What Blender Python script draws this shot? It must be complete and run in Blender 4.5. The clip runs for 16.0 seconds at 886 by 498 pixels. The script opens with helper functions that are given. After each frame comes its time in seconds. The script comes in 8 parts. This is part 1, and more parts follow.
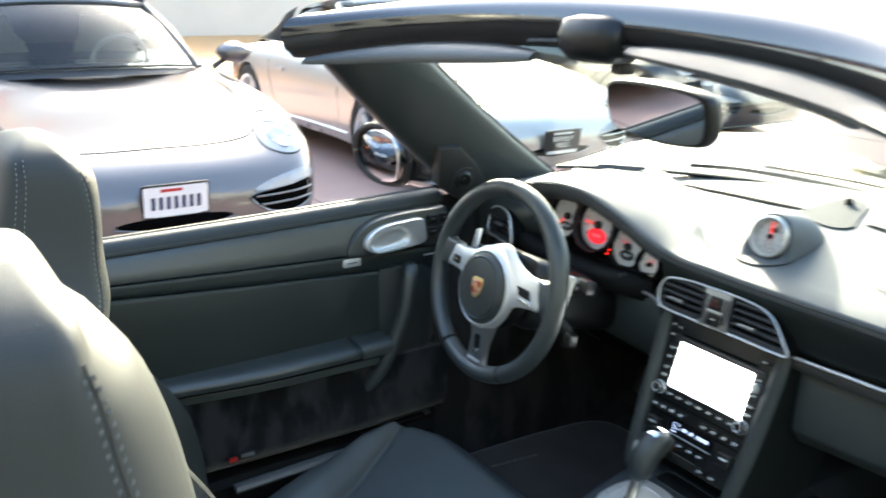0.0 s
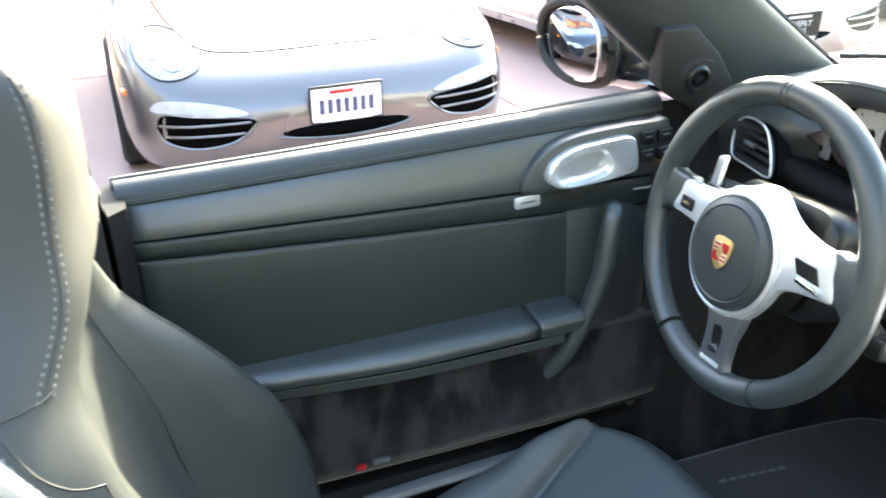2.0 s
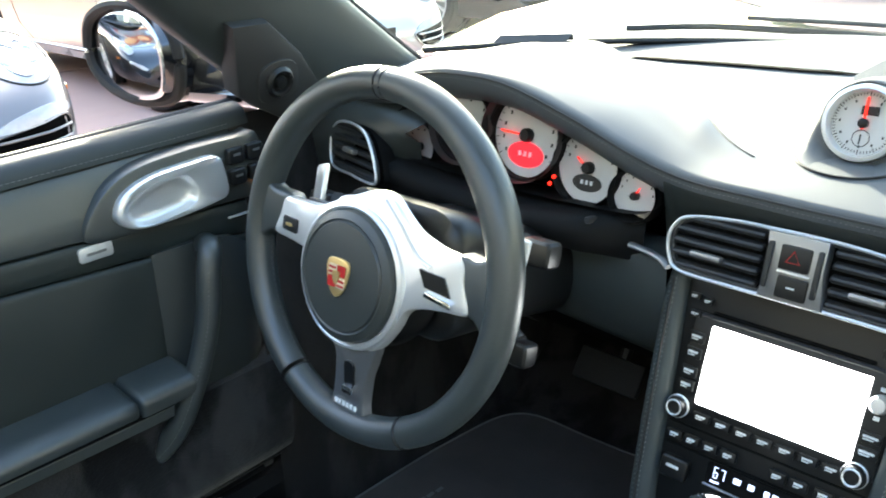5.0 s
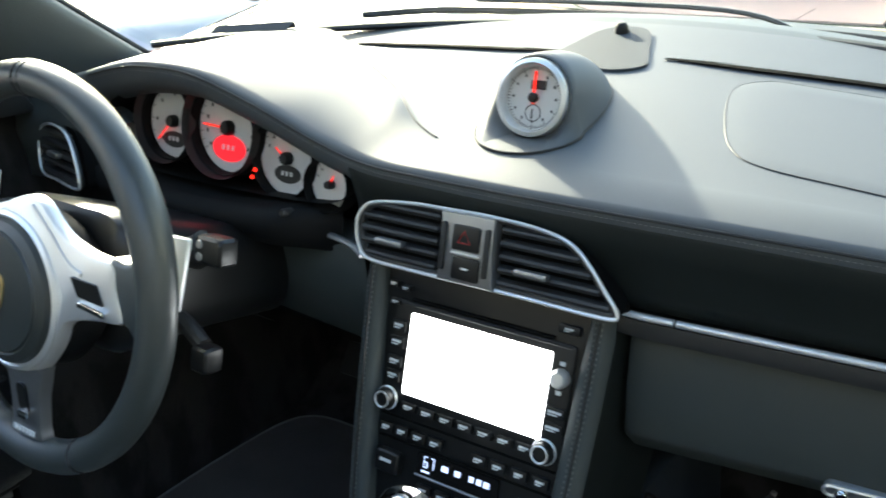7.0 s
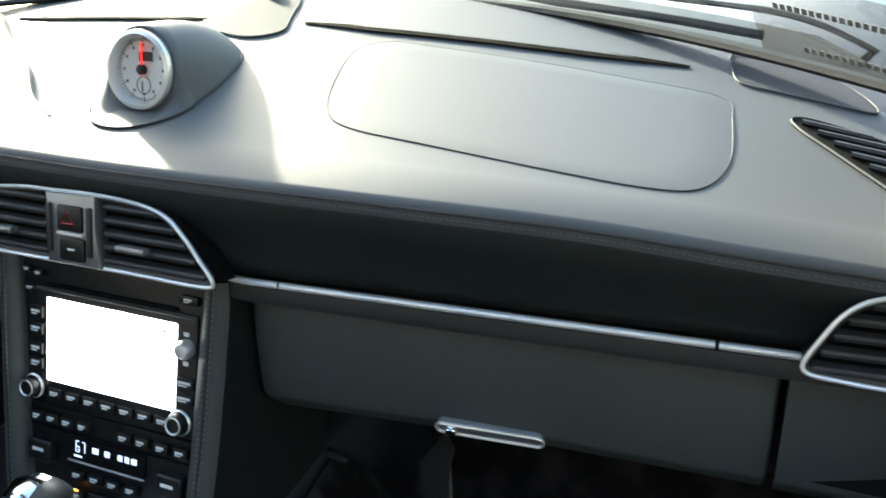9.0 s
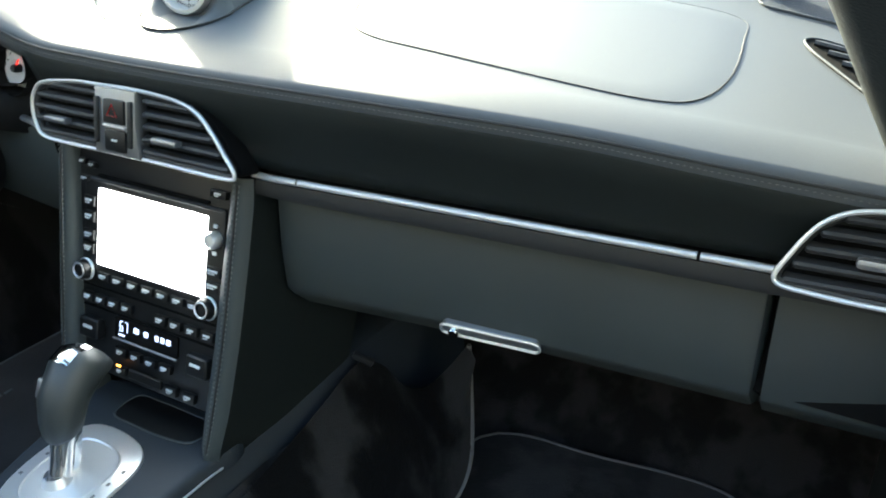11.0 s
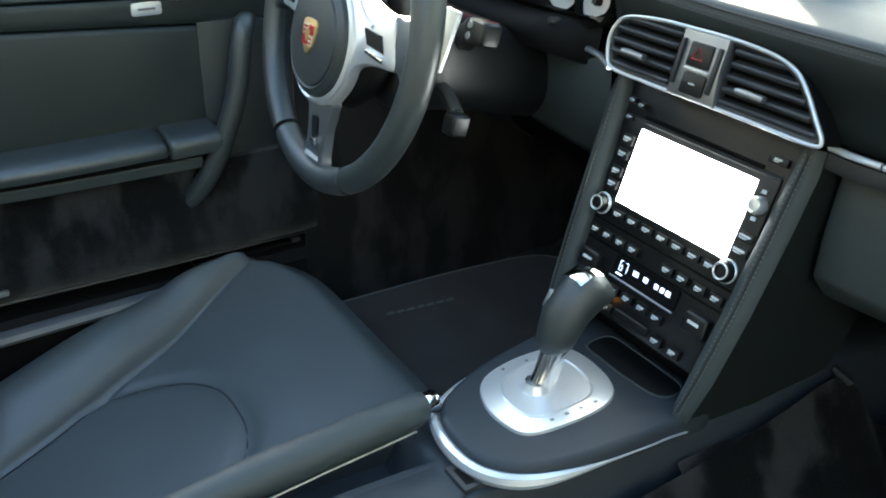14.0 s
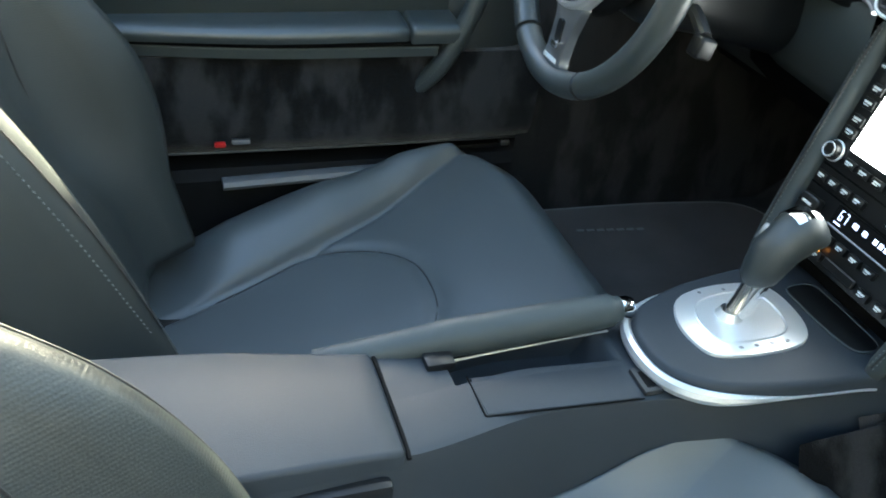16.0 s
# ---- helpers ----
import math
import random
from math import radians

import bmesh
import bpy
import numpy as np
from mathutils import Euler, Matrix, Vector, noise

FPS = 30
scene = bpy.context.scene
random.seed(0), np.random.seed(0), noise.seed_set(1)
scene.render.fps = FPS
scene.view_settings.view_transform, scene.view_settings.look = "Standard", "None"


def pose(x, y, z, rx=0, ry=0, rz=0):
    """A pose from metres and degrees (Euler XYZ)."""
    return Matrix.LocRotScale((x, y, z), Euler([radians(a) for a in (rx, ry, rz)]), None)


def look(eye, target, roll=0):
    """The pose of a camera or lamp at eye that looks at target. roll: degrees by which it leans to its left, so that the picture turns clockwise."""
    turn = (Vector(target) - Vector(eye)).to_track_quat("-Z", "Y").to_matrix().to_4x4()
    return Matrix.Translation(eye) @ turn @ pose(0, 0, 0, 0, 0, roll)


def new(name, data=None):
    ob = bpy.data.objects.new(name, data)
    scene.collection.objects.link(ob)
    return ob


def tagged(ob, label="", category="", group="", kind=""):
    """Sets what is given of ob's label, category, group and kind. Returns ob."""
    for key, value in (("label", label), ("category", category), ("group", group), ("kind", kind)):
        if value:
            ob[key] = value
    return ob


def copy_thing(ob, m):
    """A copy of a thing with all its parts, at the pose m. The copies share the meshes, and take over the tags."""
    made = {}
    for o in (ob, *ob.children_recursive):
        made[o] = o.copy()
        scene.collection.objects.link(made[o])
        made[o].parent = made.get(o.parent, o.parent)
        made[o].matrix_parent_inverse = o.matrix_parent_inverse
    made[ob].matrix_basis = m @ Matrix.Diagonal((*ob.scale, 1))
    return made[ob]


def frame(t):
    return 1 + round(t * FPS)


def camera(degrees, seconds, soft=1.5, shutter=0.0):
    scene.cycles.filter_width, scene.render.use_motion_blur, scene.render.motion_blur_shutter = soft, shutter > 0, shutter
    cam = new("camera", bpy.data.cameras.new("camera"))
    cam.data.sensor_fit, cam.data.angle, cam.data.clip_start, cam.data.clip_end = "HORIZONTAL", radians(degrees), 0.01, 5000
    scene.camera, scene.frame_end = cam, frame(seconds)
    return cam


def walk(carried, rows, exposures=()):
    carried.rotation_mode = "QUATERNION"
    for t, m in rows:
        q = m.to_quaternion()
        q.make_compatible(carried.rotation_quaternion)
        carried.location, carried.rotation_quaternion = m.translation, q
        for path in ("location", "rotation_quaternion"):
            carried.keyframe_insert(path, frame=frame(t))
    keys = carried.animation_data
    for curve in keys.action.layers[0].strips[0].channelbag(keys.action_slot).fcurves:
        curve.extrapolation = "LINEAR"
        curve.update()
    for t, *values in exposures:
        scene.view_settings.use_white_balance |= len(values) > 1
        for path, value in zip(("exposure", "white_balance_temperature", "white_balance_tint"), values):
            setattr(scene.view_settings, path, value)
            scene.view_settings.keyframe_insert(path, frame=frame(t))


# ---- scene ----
cam = camera(54.2, 16.0, 1.7, 0.4)
PATH = [
    (0, (0.833, -0.858, 1.267), (-0.755, 0.205, 0.677), 1.2),
    (0.5, (0.642, -0.695, 1.223), (-1.075, 0.08, 0.553), 0.0),
    (1, (0.517, -0.631, 1.2), (-1.238, -0.054, 0.432), -0.9),
    (1.5, (0.439, -0.607, 1.179), (-1.325, -0.089, 0.391), -2.4),
    (2, (0.381, -0.592, 1.155), (-1.339, 0.035, 0.349), -2.5),
    (2.5, (0.345, -0.565, 1.133), (-1.301, 0.228, 0.319), -0.8),
    (3, (0.304, -0.532, 1.115), (-1.277, 0.376, 0.292), -0.8),
    (3.2, (0.281, -0.523, 1.105), (-1.275, 0.424, 0.279), -1.3),
    (5.3, (0.246, -0.448, 1.083), (-1.001, 0.921, 0.326), -1.3),
    (5.5, (0.268, -0.428, 1.081), (-0.973, 0.95, 0.331), -1.2),
    (6, (0.286, -0.406, 1.075), (-0.888, 1.032, 0.332), -0.9),
    (6.5, (0.321, -0.375, 1.068), (-0.788, 1.106, 0.307), -1.5),
    (7, (0.365, -0.339, 1.061), (-0.68, 1.178, 0.282), -2.1),
    (7.5, (0.402, -0.312, 1.06), (-0.557, 1.25, 0.259), -2.5),
    (8, (0.455, -0.282, 1.057), (-0.408, 1.325, 0.237), -2.2),
    (8.5, (0.508, -0.261, 1.059), (-0.282, 1.376, 0.226), -3.0),
    (9, (0.547, -0.252, 1.06), (-0.186, 1.394, 0.192), -2.5),
    (9.2, (0.559, -0.25, 1.062), (-0.165, 1.391, 0.179), -2.6),
    (11.5, (0.638, -0.268, 1.033), (-0.334, 1.174, 0.045), -1.5),
    (12, (0.581, -0.285, 1.048), (-0.456, 1.095, 0.037), 0.9),
    (12.5, (0.561, -0.32, 1.016), (-0.707, 0.932, 0.109), 3.3),
    (13, (0.55, -0.335, 1.005), (-0.835, 0.789, 0.099), 3.0),
    (13.5, (0.528, -0.368, 0.998), (-0.908, 0.678, 0.08), 2.5),
    (14, (0.519, -0.386, 0.994), (-0.952, 0.583, 0.047), 1.9),
    (14.5, (0.52, -0.41, 0.974), (-0.97, 0.486, -0.015), 2.7),
    (15, (0.519, -0.437, 0.959), (-0.974, 0.361, -0.105), 4.7),
    (15.5, (0.523, -0.454, 0.96), (-0.985, 0.255, -0.146), 6.4),
    (16, (0.55, -0.462, 0.981), (-1.002, 0.149, -0.122), 6.8),
]
EXPOSURES = [(0.0, 2.98, 6320, 4), (1.0, 3.1, 6530, 5), (2.0, 4.02, 6500, 5), (3.0, 4.08, 6450, 4), (5.5, 3.27, 6350, 4), (7.0, 2.78, 6280, 4), (9.0, 2.76, 6400, 5), (11.5, 3.5, 6300, 2), (12.5, 3.82, 6300, 2), (13.5, 3.3, 6380, 0), (14.5, 3.4, 6380, 0), (16.0, 3.65, 6360, 0)]
walk(cam, [(t, look(eye, target, roll)) for t, eye, target, roll in PATH], EXPOSURES)

# ---------------------------------------------------------------- light
world = bpy.data.worlds.new("sky")
scene.world = world
world.use_nodes = True
wn, wl = world.node_tree.nodes, world.node_tree.links
sky = wn.new("ShaderNodeTexSky")
sky.sky_type = "NISHITA"
sky.sun_disc = False
SUN_AZ, SUN_EL = -56.0, 22.0  # degrees to the right of the car's nose; height
sky.sun_elevation, sky.sun_rotation = radians(SUN_EL), radians(SUN_AZ)
sky.air_density, sky.dust_density = 1.0, 3.2
wl.new(sky.outputs[0], wn["Background"].inputs[0])
wn["Background"].inputs[1].default_value = 0.15
sun_data = bpy.data.lights.new("sun", "SUN")
sun_data.energy, sun_data.angle, sun_data.color = 3.1, radians(2.0), (1.0, 0.92, 0.70)
sun = new("sun", sun_data)
s_el, s_az = radians(SUN_EL), radians(SUN_AZ)
sun.matrix_world = look((0, 0, 8), Vector((0, 0, 8)) - Vector((math.sin(s_az) * math.cos(s_el), math.cos(s_az) * math.cos(s_el), math.sin(s_el))))

GROUND = -0.14


# ---------------------------------------------------------------- materials
def material(name, base, rough=0.5, metal=0.0, grain=0.0, grain_size=0.002, vary=0.12, vary_size=0.15, spec=0.5, coat=0.0, sheen=0.0, rough_vary=0.06, cells=False, rand=0.0, patches=0.0, ribs=0.0):
    m = bpy.data.materials.new(name)
    m.use_nodes = True
    n, l = m.node_tree.nodes, m.node_tree.links
    b = n["Principled BSDF"]
    b.inputs["Metallic"].default_value = metal
    b.inputs["Specular IOR Level"].default_value = spec
    b.inputs["Coat Weight"].default_value = coat
    b.inputs["Coat Roughness"].default_value = 0.05
    b.inputs["Sheen Weight"].default_value = sheen
    co = n.new("ShaderNodeTexCoord")
    big = n.new("ShaderNodeTexNoise")
    big.inputs["Scale"].default_value = 1.0 / vary_size
    big.inputs["Detail"].default_value = 5.0
    l.new(co.outputs["Object"], big.inputs["Vector"])
    mix = n.new("ShaderNodeMix")
    mix.data_type = "RGBA"
    mix.inputs[6].default_value = (*[c * (1 - vary) for c in base], 1)
    mix.inputs[7].default_value = (*[min(1, c * (1 + vary)) for c in base], 1)
    if patches:
        # brushed pile: soft-edged upright patches lying one way or the other
        mp = n.new("ShaderNodeMapping")
        mp.inputs["Scale"].default_value = (1.0, 1.0, 0.45)
        l.new(co.outputs["Object"], mp.inputs["Vector"])
        l.new(mp.outputs[0], big.inputs["Vector"])
        st = n.new("ShaderNodeMapRange")
        st.interpolation_type = "SMOOTHSTEP"
        st.inputs["From Min"].default_value, st.inputs["From Max"].default_value = 0.5 - patches, 0.5 + patches
        l.new(big.outputs["Fac"], st.inputs["Value"])
        l.new(st.outputs[0], mix.inputs[0])
    else:
        l.new(big.outputs["Fac"], mix.inputs[0])
    l.new(mix.outputs[2], b.inputs["Base Color"])
    if rand:
        info = n.new("ShaderNodeObjectInfo")
        hsv = n.new("ShaderNodeHueSaturation")
        rr = n.new("ShaderNodeMapRange")
        rr.inputs["To Min"].default_value, rr.inputs["To Max"].default_value = 1 - rand, 1 + rand
        l.new(info.outputs["Random"], rr.inputs["Value"])
        l.new(rr.outputs[0], hsv.inputs["Value"])
        l.new(mix.outputs[2], hsv.inputs["Color"])
        l.new(hsv.outputs[0], b.inputs["Base Color"])
    mr = n.new("ShaderNodeMapRange")
    mr.inputs["To Min"].default_value = max(0.02, rough - rough_vary)
    mr.inputs["To Max"].default_value = min(1, rough + rough_vary)
    l.new(big.outputs["Fac"], mr.inputs["Value"])
    l.new(mr.outputs[0], b.inputs["Roughness"])
    if grain:
        if cells:
            fine = n.new("ShaderNodeTexVoronoi")
            out = fine.outputs["Distance"]
        else:
            fine = n.new("ShaderNodeTexNoise")
            fine.inputs["Detail"].default_value = 3.0
            out = fine.outputs["Fac"]
        fine.inputs["Scale"].default_value = 1.0 / grain_size
        l.new(co.outputs["Object"], fine.inputs["Vector"])
        bump = n.new("ShaderNodeBump")
        bump.inputs["Strength"].default_value = grain
        bump.inputs["Distance"].default_value = grain_size * 0.5
        l.new(out, bump.inputs["Height"])
        l.new(bump.outputs[0], b.inputs["Normal"])
        if ribs:
            # fine level ribs pressed into the leather
            wave = n.new("ShaderNodeTexWave")
            wave.bands_direction = "Z"
            wave.inputs["Scale"].default_value = 0.314 / ribs
            wave.inputs["Distortion"].default_value = 0.15
            l.new(co.outputs["Object"], wave.inputs["Vector"])
            rb = n.new("ShaderNodeBump")
            rb.inputs["Strength"].default_value = 0.16
            rb.inputs["Distance"].default_value = ribs * 0.25
            l.new(wave.outputs["Fac"], rb.inputs["Height"])
            l.new(bump.outputs[0], rb.inputs["Normal"])
            l.new(rb.outputs[0], b.inputs["Normal"])
    return m


def glowing(name, colour, strength):
    m = bpy.data.materials.new(name)
    m.use_nodes = True
    b = m.node_tree.nodes["Principled BSDF"]
    b.inputs["Base Color"].default_value = (*[c * 0.3 for c in colour], 1)
    b.inputs["Emission Color"].default_value = (*colour, 1)
    b.inputs["Emission Strength"].default_value = strength
    return m


def clear_glass(name, tint, gloss=0.03):
    m = bpy.data.materials.new(name)
    m.use_nodes = True
    n, l = m.node_tree.nodes, m.node_tree.links
    n.remove(n["Principled BSDF"])
    tr, gl, lw, mx = n.new("ShaderNodeBsdfTransparent"), n.new("ShaderNodeBsdfGlossy"), n.new("ShaderNodeLayerWeight"), n.new("ShaderNodeMixShader")
    power, scale = n.new("ShaderNodeMath"), n.new("ShaderNodeMath")
    power.operation, scale.operation = "POWER", "MULTIPLY_ADD"
    power.inputs[1].default_value = 5.0
    scale.inputs[1].default_value, scale.inputs[2].default_value = 0.85, 0.04
    lw.inputs["Blend"].default_value = 0.5
    tr.inputs[0].default_value = (*tint, 1)
    gl.inputs["Roughness"].default_value = gloss
    l.new(lw.outputs["Facing"], power.inputs[0])
    l.new(power.outputs[0], scale.inputs[0])
    l.new(scale.outputs[0], mx.inputs[0])
    l.new(tr.outputs[0], mx.inputs[1])
    l.new(gl.outputs[0], mx.inputs[2])
    l.new(mx.outputs[0], n["Material Output"].inputs[0])
    return m


LEATHER = material("black_leather", (0.026, 0.032, 0.0315), 0.45, spec=0.75, grain=0.25, grain_size=0.0012, vary=0.15, vary_size=0.08, cells=True)
DOOR_L = material("door_leather", (0.016, 0.0225, 0.0215), 0.48, spec=0.5, grain=0.25, grain_size=0.0012, vary=0.15, vary_size=0.08, cells=True)
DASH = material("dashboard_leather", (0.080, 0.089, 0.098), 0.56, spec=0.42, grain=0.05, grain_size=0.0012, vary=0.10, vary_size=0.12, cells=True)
SOFT = material("smooth_black_leather", (0.033, 0.0405, 0.040), 0.40, spec=0.9, grain=0.18, grain_size=0.001, vary=0.12, vary_size=0.1, cells=True)
# seat leather for the cushions, base raised to hold the sky light on them
CUSHION_LIT = material("lit_cushion_leather", (0.088, 0.098, 0.098), 0.42, spec=0.72, grain=0.18, grain_size=0.001, vary=0.16, vary_size=0.12, cells=True)
ROLL = material("door_roll_leather", (0.036, 0.044, 0.046), 0.62, spec=0.30, grain=0.18, grain_size=0.001, vary=0.12, vary_size=0.1, cells=True)
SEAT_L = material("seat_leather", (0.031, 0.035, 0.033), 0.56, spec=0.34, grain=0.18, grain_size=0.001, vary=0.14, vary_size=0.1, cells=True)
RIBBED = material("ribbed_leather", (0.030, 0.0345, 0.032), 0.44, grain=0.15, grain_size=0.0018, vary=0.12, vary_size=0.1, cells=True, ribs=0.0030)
# dashboard leather for upright faces, with their shade put into the base colour
FACE_SHADED = material("shaded_face_leather", (0.0135, 0.0175, 0.017), 0.55, grain=0.18, grain_size=0.001, vary=0.12, vary_size=0.1, cells=True, spec=0.25)
PLASTIC = material("black_plastic", (0.022, 0.023, 0.024), 0.48, grain=0.2, grain_size=0.0008, vary=0.12, vary_size=0.06)
BLACK_SOFT = material("black_soft_plastic", (0.006, 0.0063, 0.0066), 0.65, grain=0.2, grain_size=0.001, vary=0.12, vary_size=0.06, spec=0.15)
# almost no albedo: stands for the unlit depth of openings and recesses
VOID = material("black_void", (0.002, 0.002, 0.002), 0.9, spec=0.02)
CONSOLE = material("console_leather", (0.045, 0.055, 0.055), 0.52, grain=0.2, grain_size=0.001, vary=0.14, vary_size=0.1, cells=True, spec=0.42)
TUNNEL = material("tunnel_leather", (0.026, 0.033, 0.040), 0.54, grain=0.2, grain_size=0.001, vary=0.14, vary_size=0.1, cells=True, spec=0.42)
SATIN_BLACK = material("satin_black_panel", (0.009, 0.0097, 0.0102), 0.34, spec=0.38, grain=0.08, grain_size=0.0008, vary=0.1, vary_size=0.05)
# near black, so that hollows and gaps read as deep shade
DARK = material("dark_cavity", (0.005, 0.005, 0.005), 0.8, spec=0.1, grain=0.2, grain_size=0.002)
CARPET = material("black_carpet", (0.024, 0.0225, 0.0215), 0.95, grain=1.0, grain_size=0.0022, vary=0.5, vary_size=0.06, spec=0.1, sheen=0.12, patches=0.10)
BRUSHED = material("brushed_black_carpet", (0.016, 0.0155, 0.0152), 0.95, grain=1.0, grain_size=0.0022, patches=0.08, vary=0.80, vary_size=0.07, spec=0.1, sheen=0.05)
SUEDE = material("black_suede_carpet", (0.0165, 0.0168, 0.0175), 0.95, grain=1.0, grain_size=0.0022, patches=0.09, vary=0.75, vary_size=0.06, spec=0.1, sheen=0.2)
MAT = material("carpet_mat", (0.080, 0.067, 0.059), 0.95, grain=1.0, grain_size=0.002, vary=0.3, vary_size=0.06, spec=0.1, sheen=0.1)
PIPING = material("grey_piping", (0.16, 0.15, 0.14), 0.7, grain=0.3, grain_size=0.001)
THREAD = material("grey_thread", (0.16, 0.17, 0.165), 0.7, vary=0.2, vary_size=0.01)
SILVER = material("satin_silver", (0.80, 0.81, 0.81), 0.32, metal=0.65, vary=0.04, vary_size=0.05, rough_vary=0.03)
SILVER_MID = material("mid_satin_silver", (0.46, 0.465, 0.47), 0.38, metal=0.6, vary=0.05, vary_size=0.05, rough_vary=0.03)
SILVER_DARK = material("dark_satin_silver", (0.30, 0.31, 0.32), 0.36, metal=0.8, vary=0.05, vary_size=0.05, rough_vary=0.03)
CHROME = material("chrome", (0.86, 0.87, 0.88), 0.08, metal=1.0, vary=0.04, vary_size=0.03, rough_vary=0.03)
DIAL = material("dial_face", (0.64, 0.64, 0.63), 0.45, vary=0.04, vary_size=0.02)
PRINT_DARK = material("dark_print", (0.02, 0.02, 0.02), 0.5)
PRINT_WHITE = material("white_print", (0.72, 0.74, 0.74), 0.5, vary=0.05)
RED = material("red_enamel", (0.45, 0.02, 0.02), 0.3)
BADGE_PALE = material("pale_gold_enamel", (0.80, 0.66, 0.42), 0.35, vary=0.05)
GOLD = material("gold_enamel", (0.78, 0.56, 0.24), 0.3, metal=0.7)
NEEDLE = glowing("needle_red", (1.0, 0.02, 0.01), 0.28)
DISPLAY_RED = glowing("red_display", (1.0, 0.012, 0.025), 0.20)
DISPLAY_WHITE = glowing("lit_screen", (1.0, 1.0, 1.0), 1.6)
DISPLAY_BLUE = glowing("climate_digits", (0.55, 0.66, 1.0), 0.30)
DISPLAY_AMBER = glowing("amber_lamp", (1.0, 0.35, 0.05), 1.2)
BLACK_PAINT = material("black_car_paint", (0.006, 0.006, 0.008), 0.12, coat=1.0, spec=0.6, vary=0.1, rough_vary=0.03)
PAINT_BRONZE = material("silver_grey_paint", (0.155, 0.141, 0.135), 0.30, metal=0.6, coat=1.0, grain=0.06, grain_size=0.0006, vary=0.03, vary_size=0.4, rough_vary=0.03)
PAINT_SILVER = material("pale_silver_paint", (0.50, 0.47, 0.45), 0.28, metal=0.5, coat=1.0, grain=0.06, grain_size=0.0006, vary=0.03, vary_size=0.4, rough_vary=0.03)
RAIL_GREY = material("grey_rail_plastic", (0.13, 0.135, 0.14), 0.45, vary=0.1, vary_size=0.1, grain=0.1, grain_size=0.001)
RUBBER = material("rubber", (0.012, 0.012, 0.012), 0.7, grain=0.3, grain_size=0.003)
CANVAS = material("soft_top_canvas", (0.012, 0.012, 0.014), 0.9, grain=0.6, grain_size=0.0015, vary=0.2, vary_size=0.2, spec=0.2)
TAN = material("tan_leather", (0.42, 0.37, 0.30), 0.5, grain=0.2, grain_size=0.002)
LAMP = material("lamp_glass", (0.36, 0.37, 0.38), 0.16, vary=0.3, vary_size=0.05, coat=0.4)
LAMP_IN = material("lamp_reflector", (0.62, 0.64, 0.66), 0.15, metal=0.9, vary=0.3, vary_size=0.02)
AMBER = material("amber_lens", (0.85, 0.22, 0.02), 0.2, coat=0.6)
GLASS = clear_glass("windscreen_glass", (0.86, 0.92, 0.87))
GLASS_FAR = clear_glass("car_window_glass", (0.62, 0.68, 0.68))
MIRROR = material("mirror_glass", (0.88, 0.89, 0.90), 0.01, metal=1.0, vary=0.01, rough_vary=0.0)
GRILLE = material("speaker_mesh", (0.052, 0.060, 0.070), 0.75, spec=0.2, grain=0.4, grain_size=0.0015, cells=True)
PAVING = material("rose_paving", (0.47, 0.315, 0.265), 0.75, grain=0.5, grain_size=0.012, vary=0.22, vary_size=0.7, rough_vary=0.1)
DARK_GROUND = material("dark_bounce_ground", (0.055, 0.056, 0.058), 0.85, grain=0.6, grain_size=0.008, vary=0.2, vary_size=0.8)
JOINT = material("paving_joint", (0.28, 0.20, 0.18), 0.85, grain=0.4, grain_size=0.01)
STREET = material("pale_street", (0.35, 0.33, 0.31), 0.8, grain=0.5, grain_size=0.01, vary=0.15, vary_size=1.0)
KERB = material("pale_kerb", (0.62, 0.60, 0.57), 0.7, grain=0.4, grain_size=0.01)
HEDGE_M = material("hedge_leaves", (0.07, 0.10, 0.05), 0.6, vary=0.4, vary_size=0.1, rand=0.3)
WALL_CREAM = material("cream_plaster", (0.66, 0.63, 0.57), 0.8, grain=0.3, grain_size=0.01, vary=0.08, vary_size=0.8)
WALL_DARK = material("dark_grey_plaster", (0.15, 0.16, 0.165), 0.85, grain=0.3, grain_size=0.01, vary=0.15, vary_size=1.0)
WALL_GREY = material("grey_plaster", (0.185, 0.21, 0.23), 0.8, grain=0.3, grain_size=0.01, vary=0.1, vary_size=1.0)
WALL_PALE = material("pale_grey_plaster", (0.46, 0.47, 0.48), 0.8, grain=0.3, grain_size=0.01, vary=0.1, vary_size=1.0)
WOOD_FLOOR = material("honey_wood", (0.50, 0.26, 0.075), 0.35, grain=0.15, grain_size=0.01, vary=0.25, vary_size=0.2)
PLATE_WHITE = material("plate_white", (0.78, 0.79, 0.80), 0.4, vary=0.03)
PLATE_BLUE = material("plate_print_blue", (0.055, 0.065, 0.12), 0.5)


# ---------------------------------------------------------------- geometry helpers
def thing(name, at, label, category, group="", kind=""):
    ob = new(name)
    ob.location = at
    ob.empty_display_size = 0.05
    bpy.context.view_layer.update()
    return tagged(ob, label, category, group, kind)


def mesh_of(name, bm, mat, smooth=True, sharp=35):
    me = bpy.data.meshes.new(name)
    bmesh.ops.recalc_face_normals(bm, faces=bm.faces)
    bm.to_mesh(me)
    bm.free()
    for m in mat if isinstance(mat, (list, tuple)) else [mat]:
        me.materials.append(m)
    if smooth:
        me.shade_smooth()
        if sharp:
            me.set_sharp_from_angle(angle=radians(sharp))
    return me


